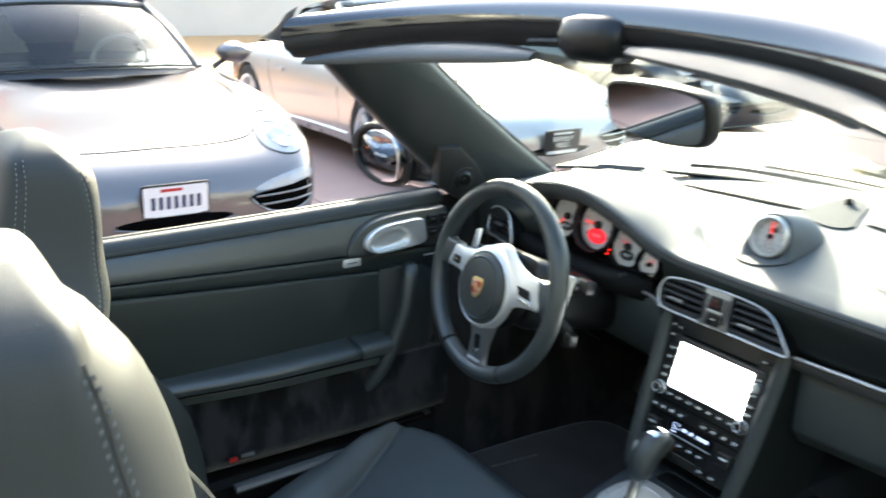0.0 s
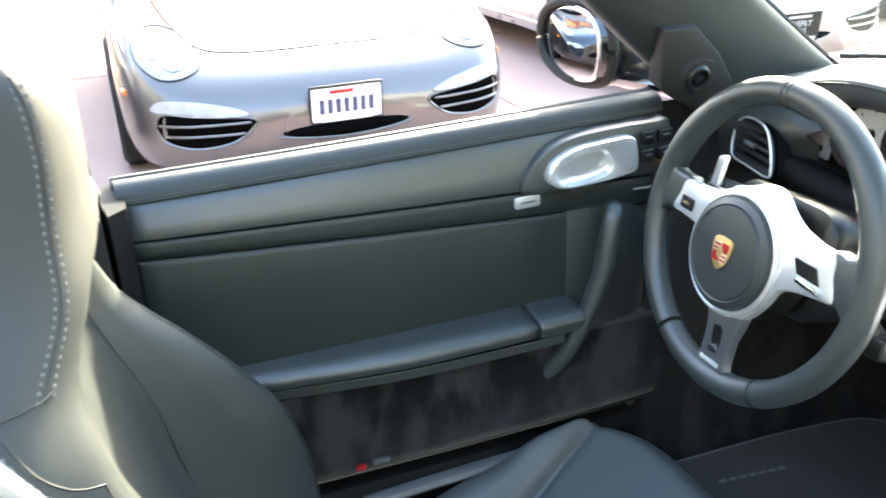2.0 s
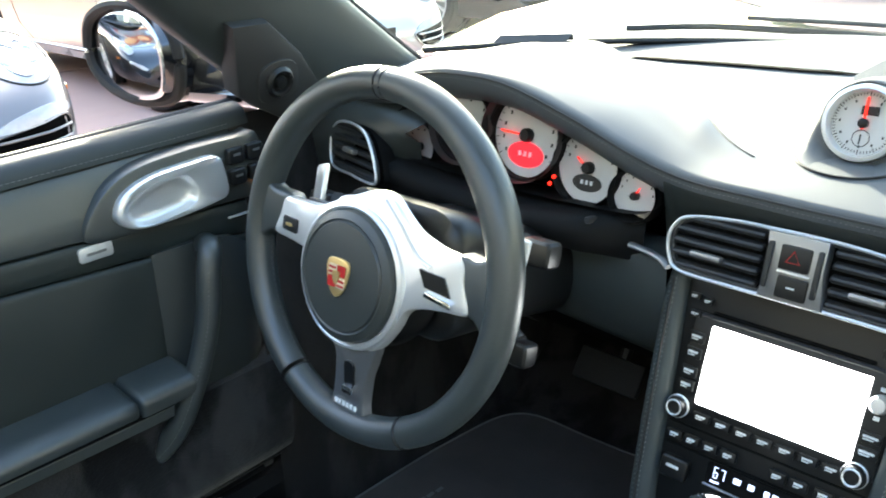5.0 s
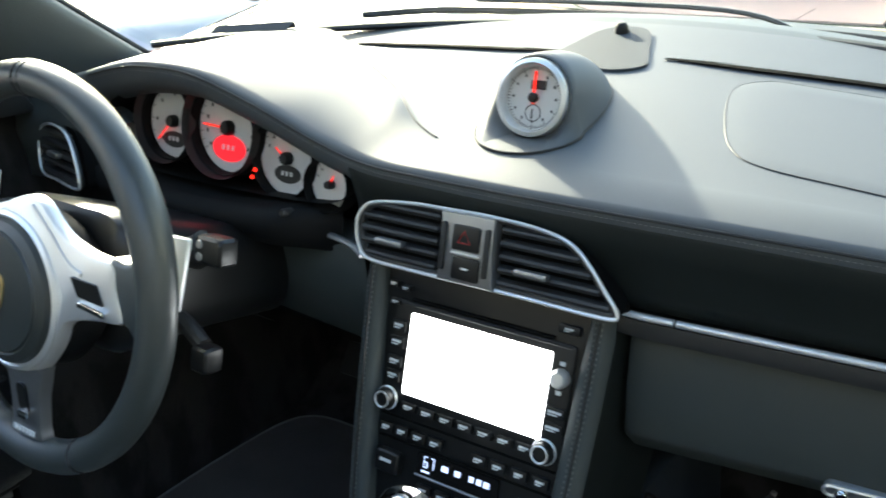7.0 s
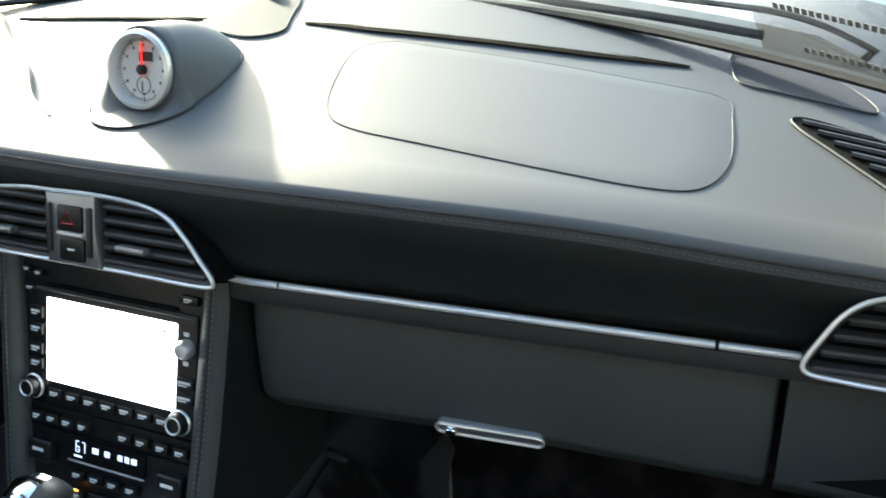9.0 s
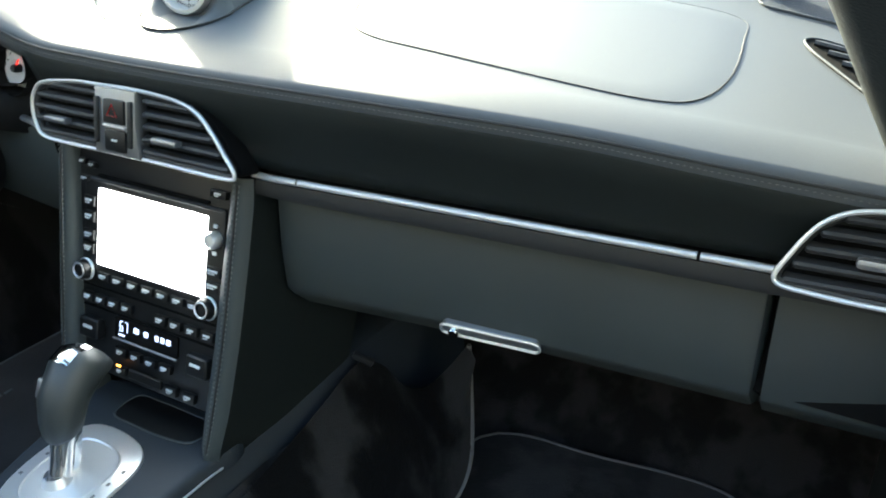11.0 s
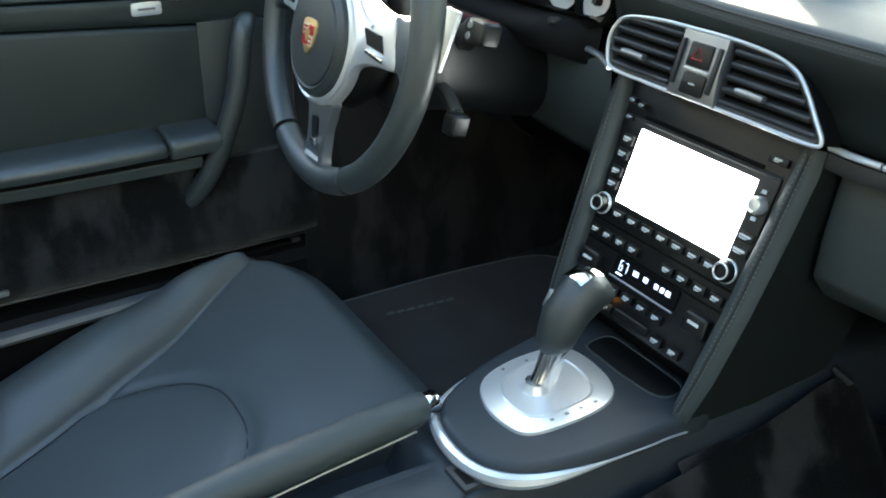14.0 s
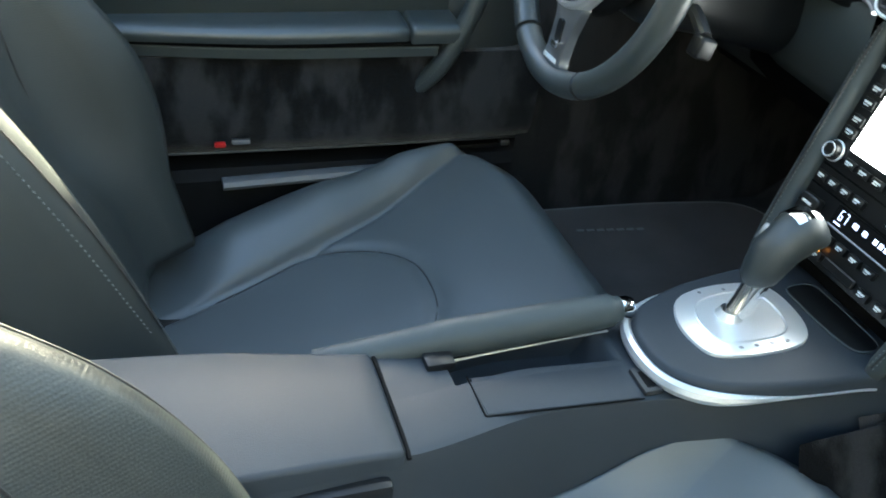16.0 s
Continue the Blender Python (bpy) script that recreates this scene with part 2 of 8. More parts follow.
def part(name, bm, mat, parent, label="", smooth=True, sharp=35, kind=""):
    """One mesh object under parent, its vertices given in the world."""
    ob = new(name, mesh_of(name, bm, mat, smooth, sharp))
    if parent:
        ob.parent = parent
        ob.matrix_parent_inverse = world_of(parent).inverted()
    if label:
        ob["label"] = label
    if kind:
        ob["kind"] = kind
    return ob


def world_of(ob):
    m = ob.matrix_basis.copy()
    if ob.parent:
        m = world_of(ob.parent) @ ob.matrix_parent_inverse @ m
    return m


def solo(name, bm, mat, label, category, group="", kind="", smooth=True, sharp=35):
    return tagged(part(name, bm, mat, None, smooth=smooth, sharp=sharp), label, category, group, kind)


def axes(origin, xa, ya):
    """A frame: its x along xa, its y near ya."""
    x = Vector(xa).normalized()
    z = x.cross(Vector(ya)).normalized()
    y = z.cross(x)
    m = Matrix((x, y, z)).transposed().to_4x4()
    m.translation = Vector(origin)
    return m


def block(bm, centre, size, m=None, bevel=0.0, seg=2):
    b = bmesh.new()
    bmesh.ops.create_cube(b, size=1)
    bmesh.ops.scale(b, vec=size, verts=b.verts)
    if bevel:
        bmesh.ops.bevel(b, geom=b.edges[:], offset=min(bevel, min(size) * 0.45), segments=seg, profile=0.6, affect="EDGES")
    bmesh.ops.translate(b, vec=centre, verts=b.verts)
    if m is not None:
        bmesh.ops.transform(b, matrix=m, verts=b.verts)
    add_in(bm, b)
    return bm


def add_in(bm, b):
    at = {}
    for v in b.verts:
        at[v] = bm.verts.new(v.co)
    for f in b.faces:
        try:
            bm.faces.new([at[v] for v in f.verts])
        except ValueError:
            pass
    b.free()


def box(centre, size, m=None, bevel=0.002, seg=2):
    return block(bmesh.new(), centre, size, m, bevel, seg)


def skin(rings, closed=True, cap=True, bm=None):
    """A surface through rings of points of equal count."""
    bm = bm or bmesh.new()
    rows = [[bm.verts.new(p) for p in r] for r in rings]
    n = len(rows[0])
    for a, b in zip(rows, rows[1:]):
        for i in range(n if closed else n - 1):
            j = (i + 1) % n
            try:
                bm.faces.new((a[i], a[j], b[j], b[i]))
            except ValueError:
                pass
    if cap and closed:
        for r in (rows[0], rows[-1]):
            try:
                bm.faces.new(r)
            except ValueError:
                pass
    return bm


def spline(pts, n, closed=False):
    """n points along a smooth curve through pts."""
    P = [Vector(p) for p in pts]
    k = len(P)
    out = []
    spans = k if closed else k - 1
    for i in range(n):
        t = i / (n if closed else n - 1) * spans
        s = min(int(t), spans - 1)
        f = t - s
        if closed:
            a, b, c, d = P[(s - 1) % k], P[s % k], P[(s + 1) % k], P[(s + 2) % k]
        else:
            b, c = P[s], P[s + 1]
            a = P[s - 1] if s else b * 2 - c
            d = P[s + 2] if s + 2 < k else c * 2 - b
        out.append(0.5 * ((2 * b) + (c - a) * f + (2 * a - 5 * b + 4 * c - d) * f * f + (3 * b - a - 3 * c + d) * f ** 3))
    return out


def tube(pts, r, n=8, closed=False, bm=None, flat=1.0, up=(0, 0, 1)):
    """A round bar along pts; r a number or one for each point; flat squeezes it along up."""
    P = [Vector(p) for p in pts]
    k = len(P)
    rings = []
    for i, p in enumerate(P):
        if closed:
            d = P[(i + 1) % k] - P[i - 1]
        else:
            d = P[min(i + 1, k - 1)] - P[max(i - 1, 0)]
        d.normalize()
        s = d.cross(Vector(up))
        if s.length < 1e-4:
            s = d.cross(Vector((1, 0, 0.01)))
        s.normalize()
        u = s.cross(d)
        rr = r[i] if isinstance(r, (list, tuple)) else r
        rings.append([p + s * (rr * math.cos(a)) + u * (rr * flat * math.sin(a)) for a in (2 * math.pi * j / n for j in range(n))])
    if closed:
        rings.append(rings[0])
        b = skin(rings, True, False, bm)
        bmesh.ops.remove_doubles(b, verts=b.verts, dist=1e-6)
        return b
    return skin(rings, True, True, bm)


def lathe(profile, m, n=32, bm=None):
    """Turns (radius, height) points round the z axis of the frame m."""
    return skin([[m @ Vector((r * math.cos(a), r * math.sin(a), h)) for a in (2 * math.pi * j / n for j in range(n))] for r, h in profile], True, False, bm)


def slab(outline, m, depth, bevel=0.0, bm=None, seg=2):
    """A plate with the given (x, y) outline in the frame m, depth thick below its z = 0, top edge rounded."""
    b = bmesh.new()
    top = [b.verts.new((x, y, 0)) for x, y in outline]
    f = b.faces.new(top)
    f.normal_update()
    if f.normal.z < 0:
        f.normal_flip()
    res = bmesh.ops.extrude_face_region(b, geom=[f])
    vs = [e for e in res["geom"] if isinstance(e, bmesh.types.BMVert)]
    bmesh.ops.translate(b, vec=(0, 0, -depth), verts=vs)
    keep = set(vs)
    if bevel:
        ed = [e for e in b.edges if not any(v in keep for v in e.verts)]
        bmesh.ops.bevel(b, geom=ed, offset=bevel, segments=seg, profile=0.5, affect="EDGES")
    bmesh.ops.transform(b, matrix=m, verts=b.verts)
    if bm is None:
        return b
    add_in(bm, b)
    return bm


def round_rect(w, h, r, n=6, cx=0, cy=0):
    pts = []
    for sx, sy, a0 in ((1, 1, 0), (-1, 1, 90), (-1, -1, 180), (1, -1, 270)):
        for i in range(n):
            a = radians(a0 + 90 * i / (n - 1))
            pts.append((cx + sx * (w / 2 - r) + r * math.cos(a), cy + sy * (h / 2 - r) + r * math.sin(a)))
    return pts


def smooth_loop(pts, n):
    return [(p.x, p.y) for p in spline([(x, y, 0) for x, y in pts], n, True)]


def stitches(pts, gap=0.0065, r=0.0007, bm=None):
    """A row of short threads along a line."""
    bm = bm or bmesh.new()
    P = [Vector(p) for p in pts]
    run = 0.0
    for a, b in zip(P, P[1:]):
        d = b - a
        length = d.length
        if length < 1e-6:
            continue
        d /= length
        s = d.cross(Vector((0.3, 0.5, 0.8))).normalized()
        u = s.cross(d)
        while run < length:
            c = a + d * run
            h = d * (gap * 0.33)
            ends = [bm.verts.new(c - h), bm.verts.new(c + h)]
            mid = [bm.verts.new(c + s * r), bm.verts.new(c + u * r), bm.verts.new(c - s * r), bm.verts.new(c - u * r)]
            for i in range(4):
                bm.faces.new((ends[0], mid[i], mid[(i + 1) % 4]))
                bm.faces.new((ends[1], mid[(i + 1) % 4], mid[i]))
            run += gap
        run -= length
    return bm


def smoothstep(a, b, x):
    t = min(1.0, max(0.0, (x - a) / (b - a)))
    return t * t * (3 - 2 * t)


def lerp(a, b, t):
    return a + (b - a) * t


def along(table, x):
    """Smooth look-up in (x, value, ...) rows sorted by x."""
    if x <= table[0][0]:
        return list(table[0][1:])
    if x >= table[-1][0]:
        return list(table[-1][1:])
    for i in range(len(table) - 1):
        if table[i][0] <= x <= table[i + 1][0]:
            break
    p0, p1, p2, p3 = table[max(i - 1, 0)], table[i], table[i + 1], table[min(i + 2, len(table) - 1)]
    h = p2[0] - p1[0]
    f = (x - p1[0]) / h
    out = []
    for k in range(1, len(p1)):
        m1 = (p2[k] - p0[k]) / (p2[0] - p0[0]) * h
        m2 = (p3[k] - p1[k]) / (p3[0] - p1[0]) * h
        out.append((2 * f ** 3 - 3 * f * f + 1) * p1[k] + (f ** 3 - 2 * f * f + f) * m1 + (-2 * f ** 3 + 3 * f * f) * p2[k] + (f ** 3 - f * f) * m2)
    return out


def steps(a, b, n):
    return [a + (b - a) * i / (n - 1) for i in range(n)]


# ================================================================ dashboard
def dash_back(x):
    """Where the dashboard meets the windscreen."""
    return 0.665 - 0.50 * x * x


def dash_top(x, y):
    return 0.846 + 0.180 * (y - 0.31) - 0.08 * x * x


# front edge of the pad: x, z, y
EDGE = [(-0.66, 0.845, 0.255), (-0.60, 0.857, 0.250), (-0.56, 0.867, 0.243), (-0.503, 0.882, 0.238), (-0.444, 0.896, 0.236), (-0.40, 0.901, 0.236), (-0.33, 0.898, 0.238), (-0.243, 0.872, 0.242), (-0.175, 0.847, 0.244), (-0.118, 0.832, 0.246), (-0.05, 0.826, 0.249), (0.08, 0.824, 0.250), (0.265, 0.821, 0.260), (0.42, 0.815, 0.275), (0.526, 0.808, 0.281), (0.66, 0.800, 0.290)]
# soft crease behind the rolled front, which swings back to bound the hood
CREASE = [(-0.66, 0.46), (-0.52, 0.535), (-0.42, 0.555), (-0.36, 0.520), (-0.300, 0.472), (-0.255, 0.438), (-0.173, 0.376), (-0.120, 0.326), (-0.074, 0.299), (-0.03, 0.288), (0.0, 0.286), (0.056, 0.285), (0.25, 0.295), (0.416, 0.306), (0.523, 0.313), (0.66, 0.322)]


def lip(x):
    """Front edge of the pad: y, z."""
    z, y = along(EDGE, x)
    k = smoothstep(-0.16, -0.04, x)
    return y - 0.0065 * k, z + 0.0055 * k


def pad_z(x, y):
    """Height of the pad: a level top, and a swelling front up to the crease."""
    plain = dash_top(x, y)
    yc = min(along(CREASE, x)[0], dash_back(x) - 0.01)
    if y >= yc:
        return plain
    ly, lz = lip(x)
    t = min(1.0, max(0.0, (y - ly) / (yc - ly)))
    wide = yc - ly
    bulge = min(0.012, 0.05 * wide) * smoothstep(0.05, 0.10, wide) + 0.0006
    brow = 0.010 * min(1.0, max(0.0, (wide - 0.045) / 0.06)) * smoothstep(0.4, 0.85, t) * (1 - smoothstep(0.965, 1.0, t))
    narrow = 1 - smoothstep(0.05, 0.12, wide)
    ease = lerp(t * (1.25 - 0.25 * t), t * (1.30 - 0.30 * t), narrow)
    return lerp(lz, dash_top(x, yc), ease) + bulge * 4 * t * (1 - t) + brow


dash = thing("dashboard", (0.0, 0.40, 0.70), "black leather car dashboard with silver trim strips", "dashboard")

rows = []
for x in steps(-0.66, 0.66, 190):
    ly, lz = lip(x)
    back = dash_back(x)
    yc = min(along(CREASE, x)[0], back - 0.01)
    k = 1 - smoothstep(-0.16, -0.06, x)
    ring = [(x, ly + 0.085, lz - 0.046), (x, ly + 0.030, lz - 0.040), (x, ly + 0.008, lz - 0.030), (x, ly + 0.000, lz - 0.020), (x, ly - 0.002, lz - 0.009), (x, ly - 0.001, lz - 0.003)]
    for s in [*steps(0.0, 0.93, 18), 0.955, 0.972, 0.984, 0.992, 1.0]:
        y = lerp(ly + 0.002, yc, s)
        ring.append((x, y, pad_z(x, y)))
    for s in steps(0.0, 1.0, 24)[1:]:
        y = lerp(yc, back, s)
        ring.append((x, y, pad_z(x, y)))
    ring.append((x, back + 0.02, ring[-1][2] - 0.03))
    rows.append(ring)
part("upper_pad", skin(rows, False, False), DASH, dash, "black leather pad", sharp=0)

# dark line drawn for the shade where the hood rises from the level top
fold = [Vector((x, y, pad_z(x, y) + 0.0003)) for x, y in ((x, lerp(lip(x)[0], along(CREASE, x)[0], 0.945)) for x in steps(-0.34, -0.075, 40))]
part("hood_edge_shade", tube(fold, 0.0012, 6), PRINT_DARK, dash)
# stitched seam along the front edge
seam_pts = [(x, lip(x)[0] - 0.0022, lip(x)[1] - 0.0050) for x in steps(-0.50, 0.64, 90)]
part("seam", tube(seam_pts, 0.0012, 6), PRINT_DARK, dash)
part("stitching", stitches([(p[0], p[1] - 0.0002, p[2] - 0.0045) for p in seam_pts], 0.0045, 0.0004), THREAD, dash)

# leather face below the seam, coloured darker than the pad for its shade
def face_y(x):
    return 0.262 + 0.07 * max(0, x - 0.09) + 0.10 * max(0, -0.13 - x)


def face_low(x):
    return 0.743 - 0.010 * smoothstep(0.05, 0.15, x)


rows = []
for x in [-0.142, *steps(-0.138, 0.66, 64)]:
    ly, lz = lip(x)
    fy, fl = face_y(x), face_low(x)
    top = lz - 0.006
    in_y = 0.05 if x == -0.142 else 0.0
    rows.append([(x, ly + 0.025 + in_y, lz - 0.022), (x, ly + 0.003 + in_y, top - 0.002), (x, ly - 0.0025 + in_y, top - 0.010), (x, lerp(ly, fy, 0.45) - 0.0035 + in_y, lerp(top, fl, 0.40)), (x, lerp(ly, fy, 0.8) - 0.002 + in_y, lerp(top, fl, 0.75)), (x, fy + in_y, fl + 0.004), (x, fy + 0.02 + in_y, fl)])
part("front_face", skin(rows, False, False), FACE_SHADED, dash, "black leather front face, its shade put into the colour", sharp=0)

# trim strips
for p, q in ((0.124, 0.1700), (0.1725, 0.510), (0.5125, 0.568)):
    part("trim_strip", tube([(x, face_y(x) - 0.0055, face_low(x) + 0.0005) for x in steps(p, q, 16)], 0.0034, 10, flat=0.95), SILVER, dash, "satin silver trim strip", sharp=60)
rows = []
for x in steps(0.124, 0.66, 30):
    y, z = face_y(x), face_low(x) - 0.005
    rows.append([(x, y - 0.004, z), (x, y - 0.007, z - 0.008), (x, y - 0.006, z - 0.014), (x, y + 0.03, z - 0.016), (x, y + 0.03, z)])
part("ledge", skin(rows), PLASTIC, dash)

# lower panels: glove box door, side panel, knee panel
def panel_row(x, low):
    """Section of a lower panel: it stands nearer the seat towards its foot."""
    e = x - 0.13
    top_y, low_y, top_z, low_z = 0.281 + 0.14 * e, 0.276 + 0.115 * e, 0.708 - 0.045 * e, low - 0.045 * max(0.0, x - 0.33)
    mid = lambda t: lerp(top_z, low_z, t)
    return [(x, top_y + 0.03, top_z), (x, top_y + 0.005, top_z), (x, top_y + 0.001, top_z - 0.001), (x, top_y - 0.002, top_z - 0.006), (x, lerp(top_y, low_y, 0.5) - 0.004, mid(0.5)), (x, low_y - 0.001, mid(0.93)), (x, low_y + 0.001, mid(0.97)), (x, low_y + 0.006, mid(1.03)), (x, low_y + 0.024, low_z - 0.022), (x, low_y + 0.034, low_z - 0.027), (x, low_y + 0.080, low_z - 0.030)]


def panel_end(x, low, k):
    """A row drawn in towards the body, for the rounded end of a panel."""
    return [(p[0], p[1] + k * (1.0 if 0 < i < 10 else 0.0), p[2]) for i, p in enumerate(panel_row(x, low))]


glove = part("glove_box_door", skin([panel_end(0.1265, 0.603, 0.02), panel_end(0.1270, 0.603, 0.006), panel_end(0.1285, 0.603, 0.002), *[panel_row(x, 0.603) for x in steps(0.132, 0.550, 24)], panel_end(0.5535, 0.603, 0.002), panel_end(0.5555, 0.603, 0.008), panel_end(0.556, 0.603, 0.02)]), CONSOLE, dash, "dark grey glove box door")
part("side_panel", skin([[(p[0], p[1] + 0.002, p[2]) for p in panel_row(x, 0.600)] for x in [0.562, *steps(0.566, 0.66, 8)]]), CONSOLE, dash)
GH = axes((0.338, 0.2955, 0.6035), (1, 0.13, -0.03), (0, -0.35, 0.94))
handle = part("handle", slab(round_rect(0.092, 0.013, 0.006), GH, 0.010, 0.003), SILVER_DARK, glove, "slim silver edged pull handle")
part("handle_rim", tube([GH @ Vector((x, y, 0.0)) for x, y in round_rect(0.092, 0.013, 0.006)], 0.0016, 6, True), SILVER, handle)
part("lock", lathe([(0.0, 0.003), (0.0045, 0.003), (0.0055, 0.001), (0.0055, -0.004)], axes((0.306, 0.2890, 0.6045), (1, 0.13, -0.03), (0, -0.35, 0.94)), 16), CHROME, glove)
part("knee_panel", skin([[(x, 0.250 + s[0] + 0.10 * max(0, -x - 0.13), s[1]) for s in ((0.04, 0.745), (0.002, 0.744), (-0.006, 0.735), (-0.002, 0.68), (0.012, 0.63), (0.05, 0.60), (0.09, 0.59))] for x in steps(-0.33, -0.128, 14)], False, False), CONSOLE, dash, "dark grey knee panel", sharp=0)
part("left_knee_panel", skin([[(x, 0.262 + s[0], s[1]) for s in ((0.04, 0.745), (0.002, 0.744), (-0.006, 0.735), (-0.002, 0.66), (0.012, 0.61), (0.05, 0.58))] for x in steps(-0.66, -0.33, 10)], False, False), PLASTIC, dash, sharp=0)
part("knee_trim", tube(spline([(-0.172, 0.247, 0.747), (-0.15, 0.242, 0.7475), (-0.132, 0.237, 0.746), (-0.120, 0.232, 0.742)], 14), 0.004, 8, flat=0.8), SILVER_DARK, dash)
# the closed underside, coloured near black for the shade beneath the dashboard
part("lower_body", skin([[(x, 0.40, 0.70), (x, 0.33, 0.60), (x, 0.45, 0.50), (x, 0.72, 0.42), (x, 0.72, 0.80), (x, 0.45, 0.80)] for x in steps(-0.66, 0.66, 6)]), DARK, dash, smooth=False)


# ---- inlays of the pad
def on_pad(x, y, up=0.0):
    return Vector((x, y, pad_z(x, y) + up))


def pad_patch(outline, up, edge=0.006):
    """A raised panel that follows the pad inside an (x, y) outline."""
    cx = sum(p[0] for p in outline) / len(outline)
    cy = sum(p[1] for p in outline) / len(outline)
    rings = []
    for s, h in ((1.0, -0.008), (1.0, up * 0.4), (0.99, up), (0.8, up), (0.5, up), (0.2, up), (0.01, up)):
        rings.append([on_pad(lerp(cx, x, s), lerp(cy, y, s), h) for x, y in outline])
    return skin(rings, True, True)


airbag = smooth_loop([(0.140, 0.475), (0.156, 0.40), (0.178, 0.354), (0.208, 0.335), (0.27, 0.327), (0.38, 0.318), (0.455, 0.317), (0.488, 0.330), (0.500, 0.37), (0.494, 0.43), (0.480, 0.468), (0.40, 0.480), (0.30, 0.492), (0.21, 0.500), (0.165, 0.502)], 72)
part("airbag_panel", pad_patch(airbag, 0.0004), DASH, dash, "flush airbag panel", sharp=50)
part("airbag_groove", tube([on_pad(x, y, 0.0003) for x, y in airbag], [lerp(0.0008, 0.0002, smoothstep(0.42, 0.47, y)) for x, y in airbag], 6, True), PRINT_DARK, dash)



def slot(name, a, b, wide):
    """A demister slot between a and b."""
    pts = [on_pad(lerp(a[0], b[0], s), lerp(a[1], b[1], s), 0.002) for s in steps(0, 1, 24)]
    rows = []
    for i, p in enumerate(pts):
        w = wide * min(1, 0.25 + 3.5 * min(i, 23 - i) / 23)
        rows.append([p + Vector((0, w, -0.0004)), p + Vector((0, w * 0.9, -0.0010)), p + Vector((0, -w * 0.9, -0.0010)), p + Vector((0, -w, -0.0006))])
    part(name, skin(rows, False, False), VOID, dash, "black demister slot")


slot("demister_slot", (0.052, 0.531), (0.447, 0.515), 0.0095)
slot("demister_slot", (-0.352, 0.527), (-0.066, 0.530), 0.0085)

gc = [(-0.066, 0.508), (-0.030, 0.494), (0.012, 0.486), (0.040, 0.505), (0.030, 0.540), (0.008, 0.600), (-0.020, 0.612), (-0.046, 0.600), (-0.060, 0.556)]
cg = part("speaker_grille", pad_patch(smooth_loop(gc, 48), 0.003), GRILLE, dash, "grey mesh speaker grille")
part("grille_rim", tube([on_pad(x, y, 0.0024) for x, y in smooth_loop(gc, 48)], 0.0007, 6, True), DASH, cg)
part("light_sensor", lathe([(0.0, 0.010), (0.004, 0.0095), (0.007, 0.006), (0.008, 0.0), (0.008, -0.004)], axes(on_pad(-0.022, 0.592, 0.005), (1, 0, 0), (0, 1, 0.18)), 20), SATIN_BLACK, cg, "small black sensor dome")
gr = [(0.478, 0.548), (0.482, 0.520), (0.492, 0.496), (0.520, 0.489), (0.560, 0.482), (0.596, 0.477), (0.590, 0.498), (0.566, 0.524), (0.528, 0.543), (0.500, 0.548)]
sg = part("speaker_grille", pad_patch(smooth_loop(gr, 48), 0.0012), GRILLE, dash, "grey mesh speaker grille")
part("grille_rim", tube([on_pad(x, y, 0.002) for x, y in smooth_loop(gr, 48)], 0.0006, 6, True), DASH, sg)
sv = [(0.536, 0.446), (0.552, 0.450), (0.600, 0.434), (0.640, 0.412), (0.650, 0.370), (0.648, 0.335), (0.632, 0.338), (0.600, 0.372), (0.565, 0.408), (0.544, 0.430)]
svent = part("side_vent", pad_patch(smooth_loop(sv, 40), 0.0015), DARK, dash, "slatted side window vent")
part("vent_rim", tube([on_pad(x, y, 0.002) for x, y in smooth_loop(sv, 40)], 0.0009, 6, True), DASH, svent)
for i in range(8):
    y = 0.350 + 0.0125 * i
    x0, x1 = 0.628 - 0.0120 * i, 0.645 - 2.0 * max(0.0, y - 0.412)
    part("slat", tube([on_pad(x0, y + 0.004, 0.003), on_pad(x1, y - 0.004, 0.003)], 0.0028, 6, flat=0.8), PLASTIC, svent)


# ---- round-cornered air vents
def vent(name, outline, m, slats, label, split=None):
    """A framed vent in the frame m, whose x runs across the car and y up."""
    v = part(name, slab([(x * 0.985, y * 0.985) for x, y in outline], m @ Matrix.Translation((0, 0, -0.012)), 0.02), DARK, dash, label)
    part("vent_frame", tube([m @ Vector((x, y, 0.0)) for x, y in outline], 0.0018, 8, True, up=m.to_3x3() @ Vector((0, 0, 1))), SILVER, v, "satin silver frame")
    part("inner_frame", tube([m @ Vector((x * 0.972, y * 0.93, -0.003)) for x, y in outline], 0.003, 6, True), PLASTIC, v)
    lo, hi = min(p[1] for p in outline), max(p[1] for p in outline)
    for i in range(slats):
        y = lerp(lo, hi, (i + 0.75) / (slats + 0.5))
        xs = []
        for (xa, ya), (xb, yb) in zip(outline, outline[1:] + outline[:1]):
            if (ya - y) * (yb - y) <= 0 and ya != yb:
                xs.append(xa + (xb - xa) * (y - ya) / (yb - ya))
        a, b = min(xs) + 0.005, max(xs) - 0.005
        spans = [(a, b)] if not split else [(a, -split), (split, b)]
        for p, q in spans:
            part("slat", box(((p + q) / 2, y, -0.0035), (q - p, 0.0055, 0.009), m @ Matrix.Translation((0, y, -0.0035)) @ pose(0, 0, 0, 24) @ Matrix.Translation((0, -y, 0.0035)), 0.0015, 1), PLASTIC, v)
    return v


